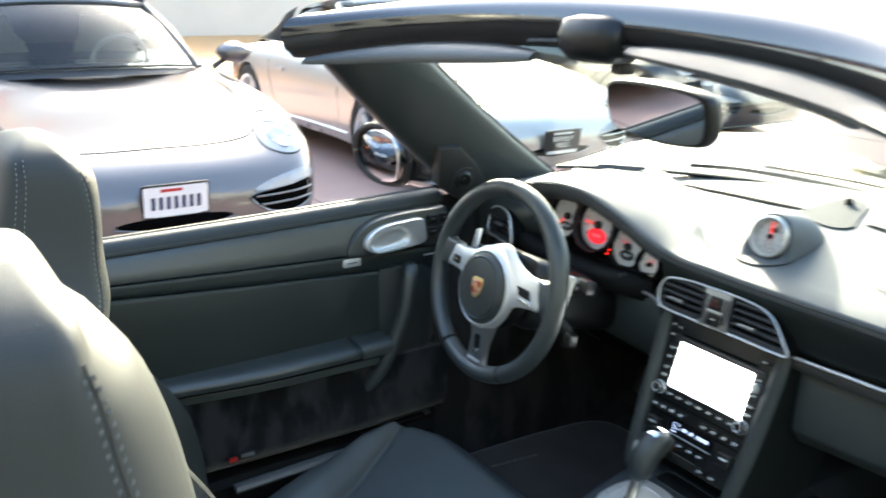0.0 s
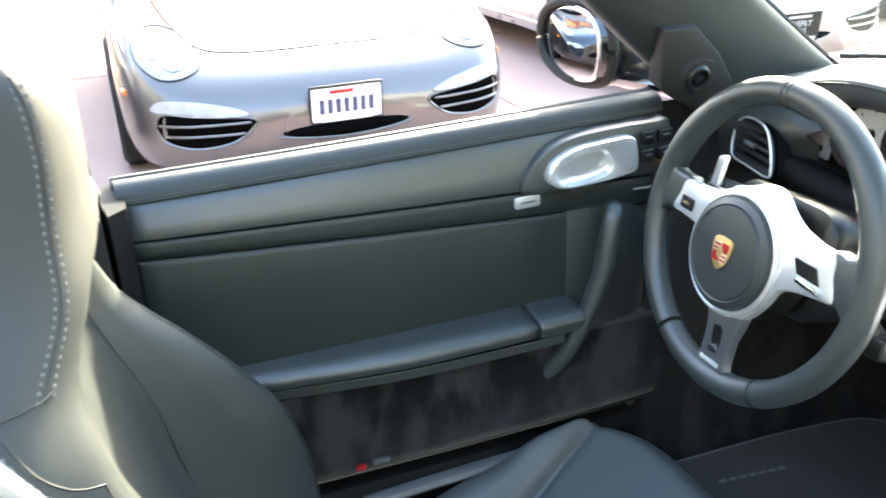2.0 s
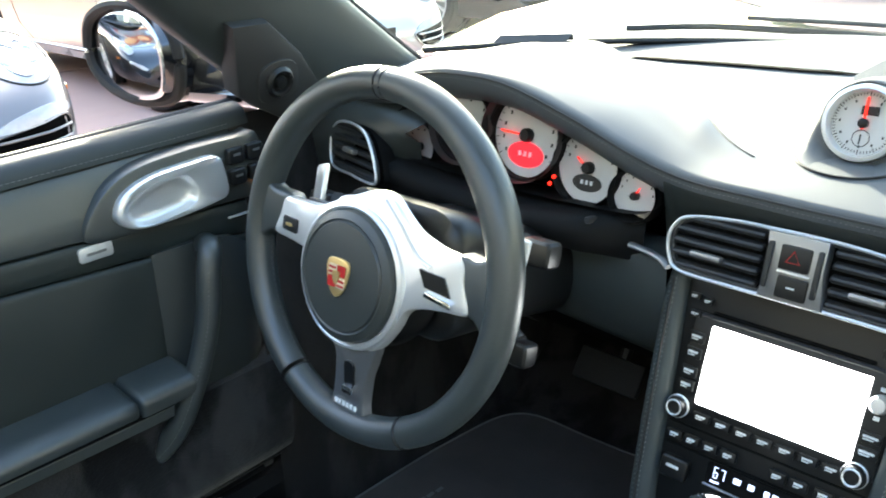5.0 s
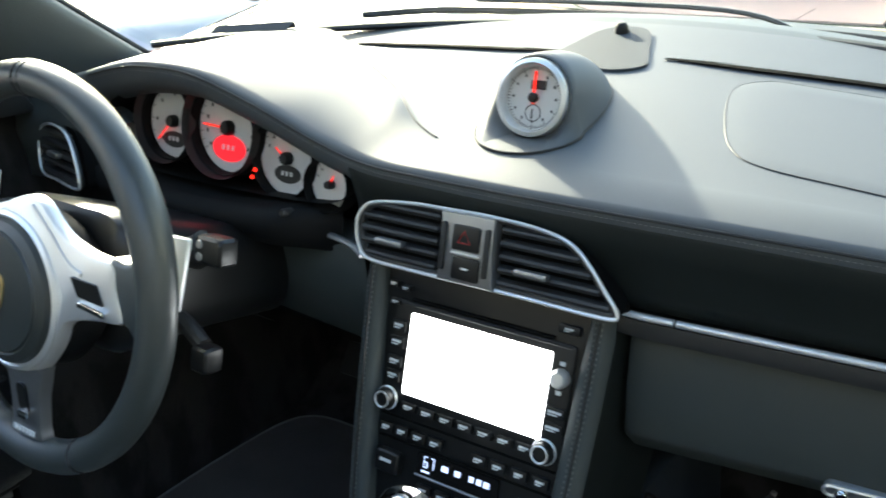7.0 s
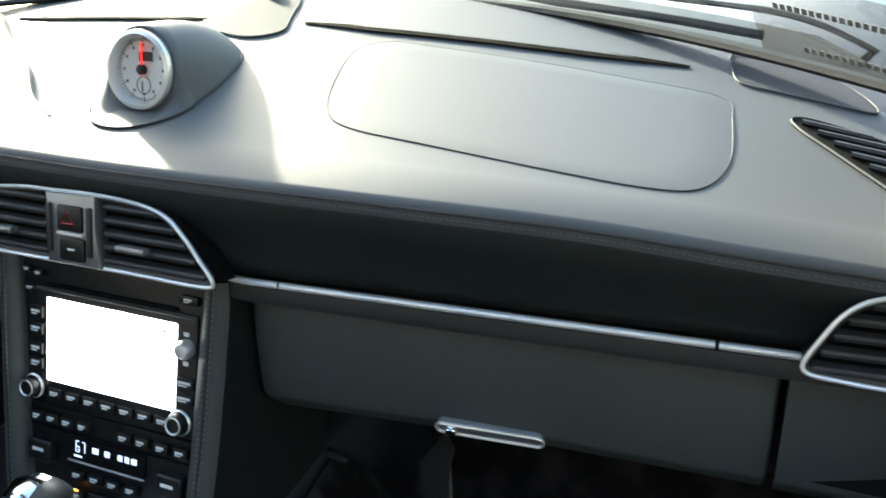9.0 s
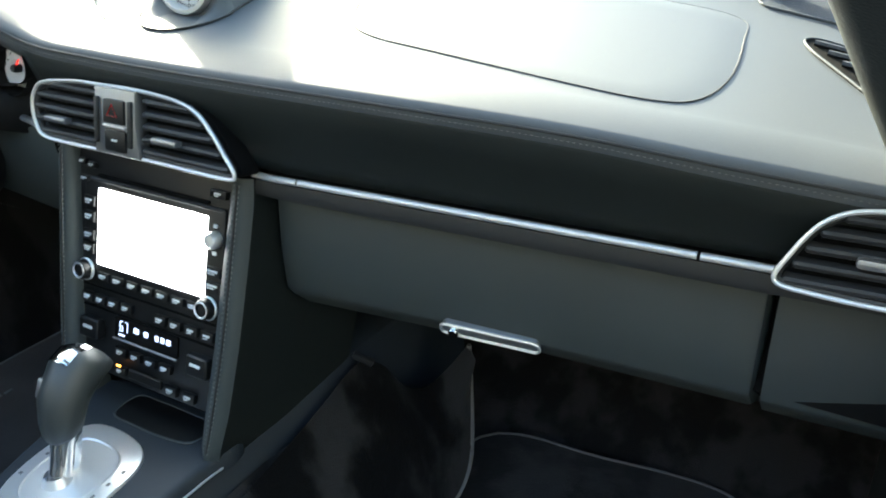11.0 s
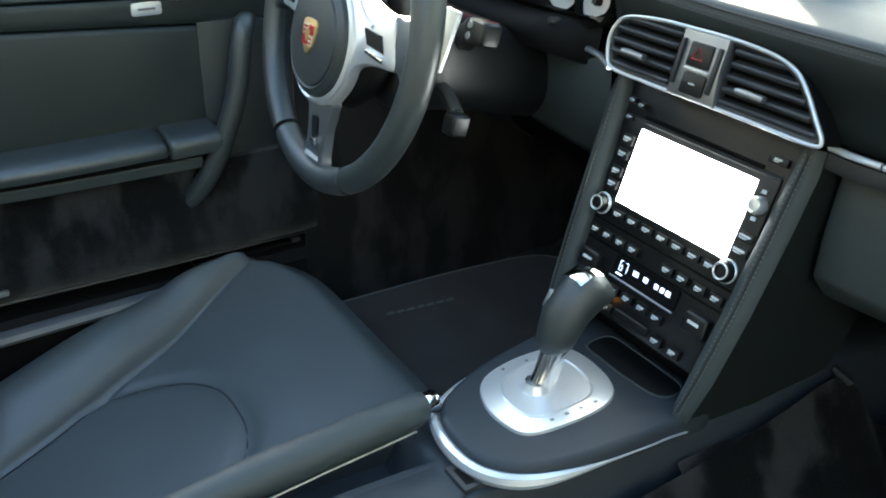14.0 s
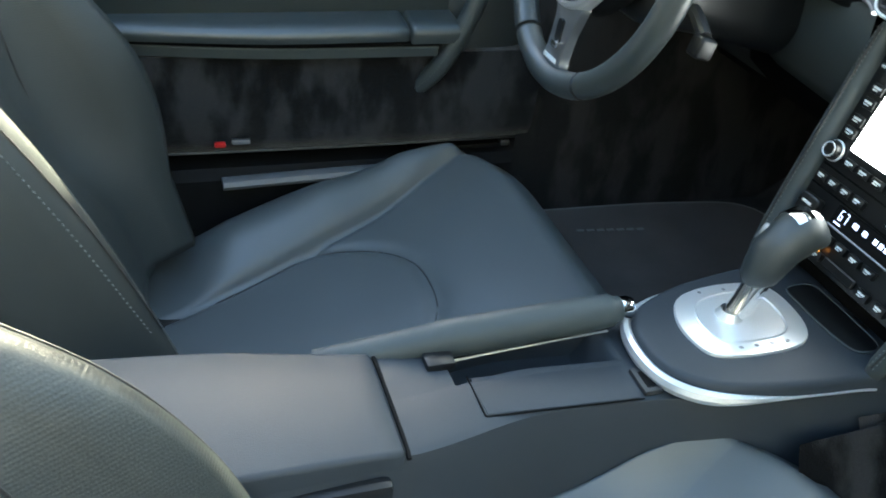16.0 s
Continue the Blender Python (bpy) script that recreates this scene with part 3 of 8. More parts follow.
vent_m = axes((0.0, 0.229, 0.781), (1, 0, 0), (0, 0.25, 0.968))
centre_outline = smooth_loop([(-0.120, -0.007), (-0.117, 0.006), (-0.104, 0.017), (-0.062, 0.0230), (-0.025, 0.0242), (0.019, 0.0250), (0.067, 0.0225), (0.095, 0.0150), (0.113, 0.0), (0.127, -0.016), (0.139, -0.0310), (0.128, -0.0360), (0.06, -0.0355), (0.0, -0.0355), (-0.060, -0.0360), (-0.104, -0.0345), (-0.116, -0.023)], 88)
cv = vent("centre_vent", centre_outline, vent_m, 5, "black slatted centre air vents in a silver frame", 0.030)
part("switch_bridge", slab([(-0.026, -0.036), (-0.023, -0.005), (-0.027, 0.023), (0.026, 0.024), (0.026, -0.005), (0.031, -0.036)], vent_m @ Matrix.Translation((0, 0, 0.005)), 0.014, 0.002), SILVER_DARK, cv, "grey switch bridge")
for x in (-0.0215, 0.0215):
    part("thumb_wheel", box((x, -0.006, 0.004), (0.005, 0.042, 0.008), vent_m, 0.002), PLASTIC, cv)
part("hazard_switch", box((0.001, 0.0035, 0.004), (0.027, 0.022, 0.007), vent_m, 0.0025), SATIN_BLACK, cv, "black hazard switch with a red triangle")
tri = [(math.cos(radians(a)) * 0.0085, math.sin(radians(a)) * 0.0085) for a in (90, 210, 330)]
part("hazard_triangle", tube([vent_m @ Vector((x * 0.8, 0.003 + y * 0.8, 0.0078)) for x, y in tri], 0.0008, 4, True), RED, cv)
part("lock_switch", box((0.003, -0.0225, 0.004), (0.027, 0.020, 0.007), vent_m, 0.0025), SATIN_BLACK, cv)
part("switch_divider", box((0.002, -0.0095, 0.0055), (0.028, 0.002, 0.006), vent_m, 0.0008), SILVER, cv)
part("switch_mark", box((0.003, -0.022, 0.0078), (0.007, 0.0016, 0.0008), vent_m, 0), PRINT_WHITE, cv)
for x in (-0.078, 0.064):
    part("vent_tab", box((x, -0.0145, 0.004), (0.030, 0.006, 0.010), vent_m, 0.003), SILVER_DARK, cv, "grey vent tab")

pv_m = axes((0.620, 0.268, 0.764), (1, 0.06, 0.012), (0, 0.22, 0.975))
pv = smooth_loop([(-0.054, -0.022), (-0.048, -0.004), (-0.032, 0.020), (-0.010, 0.031), (0.030, 0.034), (0.060, 0.030), (0.066, 0.0), (0.058, -0.024), (0.02, -0.028), (-0.03, -0.0265)], 56)
pvent = vent("passenger_vent", pv, pv_m, 5, "black slatted air vent in a silver frame")
part("vent_tab", box((0.006, 0.0, 0.004), (0.030, 0.007, 0.010), pv_m, 0.003), SILVER_DARK, pvent)
dv_m = axes((-0.548, 0.210, 0.787), (1, -0.22, 0.0), (0, 0.22, 0.975))
dv = smooth_loop([(-0.058, 0.0), (-0.050, 0.024), (-0.020, 0.032), (0.018, 0.028), (0.044, 0.008), (0.062, -0.022), (0.050, -0.030), (0.0, -0.030), (-0.045, -0.028)], 56)
dvent = vent("driver_vent", dv, dv_m, 5, "black slatted air vent in a silver frame")
part("vent_tab", box((0.0, 0.0, 0.004), (0.026, 0.007, 0.010), dv_m, 0.003), SILVER_DARK, dvent)
part("vent_housing", skin([[Vector((x, y, z)) for x, y, z in ((lx, 0.27, 0.845 - 0.02 * s), (lx, 0.235 - 0.01 * s, 0.838 - 0.02 * s), (lx, 0.222 + 0.03 * s, 0.80), (lx, 0.225 + 0.03 * s, 0.745), (lx, 0.27, 0.735))] for lx, s in ((-0.66, 0.0), (-0.60, 0.0), (-0.52, 0.2), (-0.485, 0.6), (-0.47, 1.0))], False, False), SOFT, dash, sharp=0)

# ================================================================ instruments
cluster = thing("instrument_cluster", (-0.33, 0.29, 0.79), "five round pale gauges under a black hood, needles lit red", "gauges")
CL = axes((-0.325, 0.276, 0.833), (1, 0, 0), (0, 0.20, 0.98))  # x across, y up the dials, z to the driver
part("back_plate", slab(smooth_loop([(-0.22, -0.055), (-0.20, 0.01), (-0.12, 0.055), (0.0, 0.072), (0.11, 0.052), (0.18, 0.0), (0.19, -0.06), (0.10, -0.075), (-0.10, -0.075)], 60), CL @ Matrix.Translation((0, -0.012, -0.030)) @ Matrix.Diagonal((0.95, 0.74, 1.0, 1.0)), 0.01), DARK, cluster)
rows = []
for s, dz in ((1.0, 0.030), (0.97, 0.0), (0.95, -0.03)):
    loop = smooth_loop([(-0.205, -0.052), (-0.19, 0.012), (-0.12, 0.055), (0.0, 0.070), (0.11, 0.050), (0.175, 0.0), (0.185, -0.055), (0.10, -0.070), (-0.10, -0.070)], 60)
    rows.append([CL @ Vector((x * s * 0.95, y * s * 0.72 - 0.010, dz - 0.006)) for x, y in loop])
part("hood_lining", skin(rows, True, False), BLACK_SOFT, cluster, sharp=0)
rows = []
for x in steps(-0.205, 0.165, 40):
    e = smoothstep(0.165, 0.10, x)
    rows.append([CL @ Vector((x, -0.052 - 0.012 * math.cos(x * 9), 0.0)), CL @ Vector((x, -0.058 - 0.014 * math.cos(x * 9), lerp(0.004, 0.030, e))), CL @ Vector((x, -0.064 - 0.014 * math.cos(x * 9), lerp(0.008, 0.046, e))), CL @ Vector((x, -0.078 - 0.014 * math.cos(x * 9), lerp(0.008, 0.050, e))), CL @ Vector((x, -0.105, lerp(0.004, 0.040, e))), CL @ Vector((x, -0.11, 0.0))])
part("lower_lip", skin(rows, False, False), BLACK_SOFT, cluster, sharp=0)


def gauge(cx, cy, r, sweep, needle_at, big=False, display=None, z=0.0, reach=1.0):
    m = CL @ Matrix.Translation((cx, cy, z))
    g = part("gauge", lathe([(r * 0.995, -0.006), (r * 0.995, -0.001), (r * 0.98, 0.0), (0.0, 0.0)], m, 48), DIAL, cluster, "pale round dial")
    part("bezel", lathe([(r * 0.99, -0.010), (r * 1.07, -0.008), (r * 1.08, 0.004), (r * 1.04, 0.012), (r * 1.0, 0.010), (r * 0.99, 0.001)], m, 48), BLACK_SOFT, g)
    if r > 0.04:
        part("dial_shroud", lathe([(r * 1.06, 0.004), (r * 1.13, 0.018), (r * 1.12, 0.020), (r * 1.05, 0.008)], m, 48), PLASTIC, g)
    bm = bmesh.new()
    n = 11 if big else 7
    for i in range(n * 2 - 1):
        a = radians(lerp(sweep[0], sweep[1], i / (n * 2 - 2)))
        length = r * (0.10 if i % 2 == 0 else 0.06)
        block(bm, (0, 0, 0), (length, r * 0.016, 0.0006), m @ Matrix.Translation((math.cos(a) * r * 0.90, math.sin(a) * r * 0.90, 0.0006)) @ Matrix.Rotation(a, 4, "Z"))
    part("scale_ring", bm, PRINT_DARK, g, smooth=False)
    bm = bmesh.new()
    for i in range(n):
        a = radians(lerp(sweep[0], sweep[1], i / (n - 1)))
        block(bm, (math.cos(a) * r * 0.72, math.sin(a) * r * 0.72, 0.0006), (r * 0.050, r * 0.085, 0.0006), m)
    part("scale_print", bm, PRINT_DARK, g, smooth=False)
    a = radians(needle_at)
    part("needle", box((0, 0, 0), (r * 0.72 * reach, r * 0.04, 0.002), m @ Matrix.Translation((math.cos(a) * r * (0.04 + 0.36 * reach), math.sin(a) * r * (0.04 + 0.36 * reach), 0.005)) @ Matrix.Rotation(a, 4, "Z"), 0.0006, 1), NEEDLE, g, "lit red needle")
    part("needle_hub", lathe([(r * 0.17, 0.0), (r * 0.17, 0.006), (r * 0.13, 0.009), (0.0, 0.009)], m, 24), SATIN_BLACK, g)
    if display:
        w, h, dy, mat = display
        dm = m @ Matrix.Translation((0, dy * r, 0.0012))
        part("display", slab([(w * r * math.cos(radians(t)) , h * r * math.sin(radians(t))) for t in range(0, 360, 15)], dm, 0.001), mat, g, "lit dial display")
        bm = bmesh.new()
        for i in range(3):
            block(bm, ((i - 1) * r * 0.15, 0.02 * r, 0.0008), (r * 0.08, r * 0.12, 0.0004), dm)
        part("display_print", bm, PRINT_WHITE, g, smooth=False)
    return g


gauge(0.003, -0.003, 0.047, (215, -35), 178, True, (0.52, 0.30, -0.46, DISPLAY_RED), 0.004)
gauge(-0.088, -0.006, 0.041, (225, -45), 225, False, (0.45, 0.22, -0.50, PRINT_DARK), 0.0)
gauge(0.086, -0.024, 0.039, (160, 20), 145, False, (0.46, 0.24, -0.42, PRINT_DARK), 0.002, 0.55)
gauge(-0.164, -0.044, 0.030, (200, 20), 205, False, None, -0.004)
gauge(0.148, -0.041, 0.026, (160, 10), 60, False, None, 0.006, 0.55)
for x, y in ((0.046, -0.048), (0.050, -0.040)):
    part("warning_lamp", lathe([(0.0025, 0.0), (0.002, 0.002), (0.0, 0.0025)], CL @ Matrix.Translation((x, y, 0.012)), 10), NEEDLE, cluster, "small red warning lamp")
part("reset_pin", lathe([(0.004, 0), (0.004, 0.012), (0.003, 0.014), (0, 0.014)], CL @ Matrix.Translation((0.118, -0.070, 0.030)), 14), PLASTIC, cluster)

# ================================================================ stopwatch on the dashboard
clock = thing("dashboard_clock", (0.0, 0.35, 0.85), "round silver stopwatch clock in a black pod on the dashboard", "clock")
CK = axes((0.004, 0.337, 0.8820), (1, 0, 0), (0, 0.24, 0.97))
rows = []
for a in range(0, 360, 8):
    c, si = math.cos(radians(a)), math.sin(radians(a))
    inner = CK @ Vector((c * 0.0352, si * 0.0352, -0.004))
    lip_pt = CK @ Vector((c * 0.0362, si * 0.0362, 0.003))
    e = CK @ Vector((c * 0.0385, si * 0.0385, 0.001))
    k = max(0.0, si)
    foot_pt = on_pad(-0.001 + 0.007 * k + c * (0.053 if si < 0 else 0.050), 0.345 + (0.056 if si < 0 else 0.118) * si, 0.0010)
    if si > -0.2:
        turn_pt = Vector((lerp(e.x, foot_pt.x, 0.45), lerp(e.y, foot_pt.y, 0.70), e.z - 0.002 - 0.010 * (1 - k)))
    else:
        turn_pt = e.lerp(foot_pt, 0.55) - Vector((0, 0, 0.003))
    line = [inner, lip_pt]
    for q in steps(0, 1, 12):
        line.append(e * (1 - q) ** 2 + turn_pt * (2 * q * (1 - q)) + foot_pt * q * q)
    line.append(foot_pt - Vector((0, 0, 0.004)))
    rows.append(line)
rows.append(rows[0])
part("pod", skin(rows, False, False), DASH, clock, "black leather pod", sharp=0)
part("pod_seam", tube([r[-2] + Vector((0, 0, 0.0006)) for r in rows[:-1]], 0.0011, 6, True), PRINT_DARK, clock)
part("bezel", lathe([(0.0345, -0.008), (0.0352, 0.002), (0.0343, 0.008), (0.0305, 0.0095), (0.0290, 0.006), (0.0285, -0.004)], CK, 56), SILVER, clock, "satin silver bezel")
dial = part("dial", lathe([(0.0295, -0.004), (0.0295, -0.001), (0.0, -0.001)], CK, 48), DIAL, clock, "white dial with black scale")
bm = bmesh.new()
for i in range(60):
    a = radians(i * 6)
    block(bm, (0, 0, 0), (0.0045 if i % 5 == 0 else 0.0022, 0.0007, 0.0006), CK @ Matrix.Translation((math.cos(a) * 0.0262, math.sin(a) * 0.0262, -0.0004)) @ Matrix.Rotation(a, 4, "Z"))
for i in range(12):
    a = radians(i * 30)
    block(bm, (math.cos(a) * 0.0212, math.sin(a) * 0.0212, -0.0004), (0.0015, 0.0024, 0.0006), CK)
part("scale_ring", bm, PRINT_DARK, dial, smooth=False)
part("digital_window", box((0.003, 0.0115, 0.0), (0.015, 0.008, 0.001), CK, 0.0004, 1), PRINT_DARK, dial)
part("sub_dial", tube([CK @ Vector((math.cos(radians(a)) * 0.0075, -0.0135 + math.sin(radians(a)) * 0.0075, -0.0003)) for a in range(0, 360, 20)], 0.0004, 4, True), PRINT_DARK, dial)
part("needle", box((0, 0.009, 0.0022), (0.0024, 0.029, 0.0012), CK, 0.0005, 1), NEEDLE, dial, "red needle")
part("sub_hand", box((0, -0.0145, 0.0015), (0.0012, 0.009, 0.001), CK, 0.0003, 1), PRINT_DARK, dial)
part("needle_hub", lathe([(0.0045, 0.0), (0.0045, 0.004), (0.003, 0.005), (0, 0.005)], CK, 20), SATIN_BLACK, dial)

# ================================================================ centre stack
stack = thing("infotainment_unit", (0.0, 0.24, 0.60), "black centre stack with lit white screen, knobs and buttons", "car stereo")
SK = axes((0.0, 0.236, 0.651), (1, 0, 0), (0, 0.297, 0.955))  # x across, y up the panel, z to the cabin
panel = part("panel", slab([(-0.110, 0.098), (0.106, 0.098), (0.098, 0.0), (0.094, -0.09), (0.086, -0.158), (-0.092, -0.158), (-0.099, -0.09), (-0.104, 0.0)], SK, 0.03, 0.002), SATIN_BLACK, stack, "satin black panel")
part("screen_surround", slab(round_rect(0.190, 0.100, 0.004, cy=-0.002), SK @ Matrix.Translation((0, 0, 0.003)), 0.006, 0.0015), SATIN_BLACK, stack)
screen = part("screen", slab(round_rect(0.1475, 0.0790, 0.0015, 4, cy=-0.001), SK @ Matrix.Translation((0, 0, 0.0045)), 0.003), DISPLAY_WHITE, stack, "bright white lit screen")
part("screen_mark", box((0.062, 0.030, 0.0049), (0.004, 0.0015, 0.0006), SK, 0), PIPING, screen)
part("disc_slot", box((-0.002, 0.0505, 0.0015), (0.150, 0.0035, 0.004), SK, 0.001, 1), DARK, stack, "slim disc slot")
part("slot_lip", box((0.0, 0.0455, 0.0025), (0.182, 0.0025, 0.003), SK, 0.0008, 1), PLASTIC, stack)


def key(x, y, w=0.016, h=0.0085, mark=0.55, up=0.003, mat=SATIN_BLACK):
    k = part("button", box((x, y, up), (w, h, 0.006), SK, 0.0016, 2), mat, stack)
    if mark:
        part("button_mark", box((x, y + h * 0.10, up + 0.0032), (w * mark, h * 0.22, 0.0005), SK, 0), PRINT_WHITE, k)
        part("button_mark", box((x - w * 0.08, y - h * 0.16, up + 0.0032), (w * mark * 0.7, h * 0.12, 0.0005), SK, 0), PRINT_WHITE, k)
    return k


for y in (0.023, 0.007, -0.012, -0.026):
    key(-0.0865, y, 0.0165, 0.011, 0.6)
for x, y in ((-0.098, 0.062), (-0.084, 0.060)):
    key(x, y, 0.010, 0.006, 0.6)
key(0.086, 0.061, 0.020, 0.008, 0.4)
key(-0.094, 0.045, 0.012, 0.006, 0.6)
for y in (-0.013, -0.027):
    key(0.0845, y, 0.0185, 0.010, 0.7)
part("joystick", lathe([(0.0085, 0.0), (0.0085, 0.006), (0.006, 0.010), (0.0, 0.0105)], SK @ Matrix.Translation((0.0845, 0.018, 0.003)), 24), SILVER, stack, "silver selector knob")
for dy in (0.013, -0.013):
    part("joystick_mark", box((0.0845, 0.018 + dy, 0.0045), (0.005, 0.0035, 0.001), SK, 0), PRINT_WHITE, stack)
for i in range(7):
    key(-0.064 + 0.0208 * i, -0.0525, 0.0175, 0.009, 0.55)
for x in (-0.0895, 0.0800):
    kn = part("rotary_knob", lathe([(0.0135, 0.0), (0.0135, 0.002), (0.0118, 0.0035), (0.0115, 0.012), (0.0105, 0.0135), (0.0070, 0.0135), (0.0065, 0.0115), (0.0, 0.0115)], SK @ Matrix.Translation((x, -0.0495, 0.003)) @ Matrix.Diagonal((0.84, 0.84, 0.8, 1.0)), 36), SATIN_BLACK, stack, "black rotary knob with silver rings")
    part("outer_ring", lathe([(0.0128, 0.001), (0.0140, 0.001), (0.0142, 0.003), (0.0128, 0.0045)], SK @ Matrix.Translation((x, -0.0495, 0.003)) @ Matrix.Diagonal((0.84, 0.84, 0.8, 1.0)), 36), SILVER, kn)
    part("inner_ring", lathe([(0.0092, 0.0130), (0.0100, 0.0145), (0.0088, 0.0150), (0.0078, 0.0140)], SK @ Matrix.Translation((x, -0.0495, 0.003)) @ Matrix.Diagonal((0.84, 0.84, 0.8, 1.0)), 36), SILVER, kn)
for x in (-0.086, -0.068, -0.049, -0.030, 0.018, 0.038, 0.060, 0.081):
    key(x, -0.078, 0.0165, 0.010, 0.5)
for sx, x in ((-1, -0.078), (1, 0.073)):
    rk = part("rocker", box((x, -0.110, 0.005), (0.028, 0.022, 0.012), SK, 0.004, 3), SATIN_BLACK, stack, "black rocker switch")
    part("rocker_mark", box((x, -0.108, 0.0114), (0.013, 0.003, 0.0006), SK, 0), PRINT_WHITE, rk)
disp = part("climate_display", slab(round_rect(0.088, 0.022, 0.002, 4, cx=-0.003, cy=-0.1015), SK @ Matrix.Translation((0, 0, 0.0025)), 0.003), DARK, stack, "dark climate display")
part("display_edge", box((-0.003, -0.1135, 0.004), (0.090, 0.0022, 0.003), SK, 0.0008, 1), SILVER_DARK, disp)
bm = bmesh.new()


def digit(bm, x, y, w, h, on):
    """One seven-segment figure."""
    t = w * 0.22
    seg = {"a": (0, h / 2, w, t), "g": (0, 0, w, t), "d": (0, -h / 2, w, t), "f": (-w / 2, h / 4, t, h / 2), "b": (w / 2, h / 4, t, h / 2), "e": (-w / 2, -h / 4, t, h / 2), "c": (w / 2, -h / 4, t, h / 2)}
    for s in on:
        cx, cy, sx, sy = seg[s]
        block(bm, (x + cx, y + cy, 0.0030), (sx, sy, 0.0005), SK)


digit(bm, -0.0375, -0.099, 0.0036, 0.0105, "afgecd")
digit(bm, -0.0305, -0.099, 0.0036, 0.0105, "abc")
for x, w in ((-0.016, 0.007), (-0.002, 0.006), (0.013, 0.005), (0.021, 0.005), (0.029, 0.006)):
    block(bm, (x, -0.099, 0.0030), (w, 0.0055, 0.0005), SK)
block(bm, (-0.037, -0.1085, 0.0030), (0.009, 0.0018, 0.0005), SK)
part("display_print", bm, DISPLAY_BLUE, disp, "pale lit figures", smooth=False)
for x in (-0.036, -0.015, 0.006, 0.027):
    key(x, -0.1265, 0.0165, 0.0095, 0.5)
key(-0.036, -0.147, 0.016, 0.009, 0.4)
part("lit_mark", box((-0.036, -0.1405, 0.0068), (0.006, 0.0015, 0.0006), SK, 0), DISPLAY_AMBER, stack)
for x in (0.036, 0.060):
    key(x, -0.1475, 0.017, 0.010, 0.5)
part("blank_strip", box((-0.002, -0.147, 0.002), (0.046, 0.010, 0.004), SK, 0.001, 1), SATIN_BLACK, stack)
for y in (-0.066, -0.0885):
    part("groove", box((-0.002, y, 0.0008), (0.188, 0.0016, 0.002), SK, 0), DARK, stack)

# stitched leather cheeks either side, running down to the console
for s in (-1, 1):
    rows = []
    for v, inner, outer, back in ((0.082, 0.104, 0.124, 0.0), (0.06, 0.103, 0.126, 0.0), (0.0, 0.098, 0.124, 0.0), (-0.08, 0.094, 0.120, 0.001), (-0.15, 0.089, 0.114, 0.003), (-0.185, 0.087, 0.108, 0.004), (-0.203, 0.087, 0.102, 0.000), (-0.208, 0.089, 0.098, -0.008)):
        sh = -0.005 if s < 0 else 0.0
        rows.append([SK @ Vector((s * (inner - 0.002) + sh, v, -0.03)), SK @ Vector((s * inner + sh, v, 0.004 + back)), SK @ Vector((s * (inner + 0.003) + sh, v, 0.010 + back)), SK @ Vector((s * lerp(inner, outer, 0.5) + sh, v, 0.0125 + back)), SK @ Vector((s * (outer - 0.004) + sh, v, 0.010 + back)), SK @ Vector((s * outer + sh, v, 0.002 + back))])
    rows = [[Vector(p) for p in r] for r in rows]
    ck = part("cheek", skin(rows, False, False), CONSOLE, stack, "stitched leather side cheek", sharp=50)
    # the cheek's side wall takes the darker leather, its shade in the colour
    part("cheek_side", skin([[r[-1], r[-1] + SK.to_3x3() @ Vector((-s * 0.002, 0, -0.006)), r[-1] + SK.to_3x3() @ Vector((-s * 0.003, 0, -0.10)), r[-1] + SK.to_3x3() @ Vector((-s * 0.004, 0, -0.20))] for r in rows], False, False), FACE_SHADED, ck, sharp=0)
    line = [SK @ Vector((s * (lerp(i, o, 0.55)) + sh, v, 0.0136 + b)) for v, i, o, b in ((0.075, 0.104, 0.124, 0.0), (0.0, 0.098, 0.124, 0.0), (-0.08, 0.094, 0.120, 0.001), (-0.15, 0.089, 0.114, 0.003), (-0.19, 0.087, 0.106, 0.003))]
    for d in (-0.0028, 0.0028):
        part("stitching", stitches([p + Vector((d, 0, 0)) for p in spline(line, 30)], 0.005, 0.0006), THREAD, ck)
    part("cheek_seam", tube([p - SK.to_3x3() @ Vector((0, 0, 0.0008)) for p in spline(line, 30)], 0.0011, 6), PRINT_DARK, ck)
part("tray", skin([[SK @ Vector((x, -0.158, 0.0)), SK @ Vector((x, -0.160, -0.05)), SK @ Vector((x, -0.20, -0.05)), SK @ Vector((x, -0.205, 0.004))] for x in (-0.092, 0.088)], False, False), DARK, stack, "dark storage tray", smooth=False)

# ================================================================ steering wheel
wheel = thing("steering_wheel", (-0.33, 0.03, 0.60), "three-spoke black leather steering wheel with silver spokes", "steering wheel")
tilt = radians(13.3)
SW = axes((-0.330, 0.0316, 0.7587), (1, 0, 0), (0, math.sin(tilt), math.cos(tilt)))  # z to the driver
R0 = 0.1675


def rim_piece(a0, a1, r, n):
    """A run of the rim between two angles, a little thicker at the grips."""
    rings = []
    for i in range(n):
        a = radians(lerp(a0, a1, i / (n - 1)))
        grip = 0.0012 * (math.exp(-((math.degrees(a) % 360 - 150) / 18) ** 2) + math.exp(-((math.degrees(a) % 360 - 30) / 18) ** 2))
        c = Vector((math.cos(a), math.sin(a), 0))
        rings.append([SW @ (c * (R0 + (r + grip) * 1.02 * math.cos(b)) + Vector((0, 0, (r + grip) * 1.08 * math.sin(b)))) for b in (2 * math.pi * j / 18 for j in range(18))])
    return skin(rings, True, True)


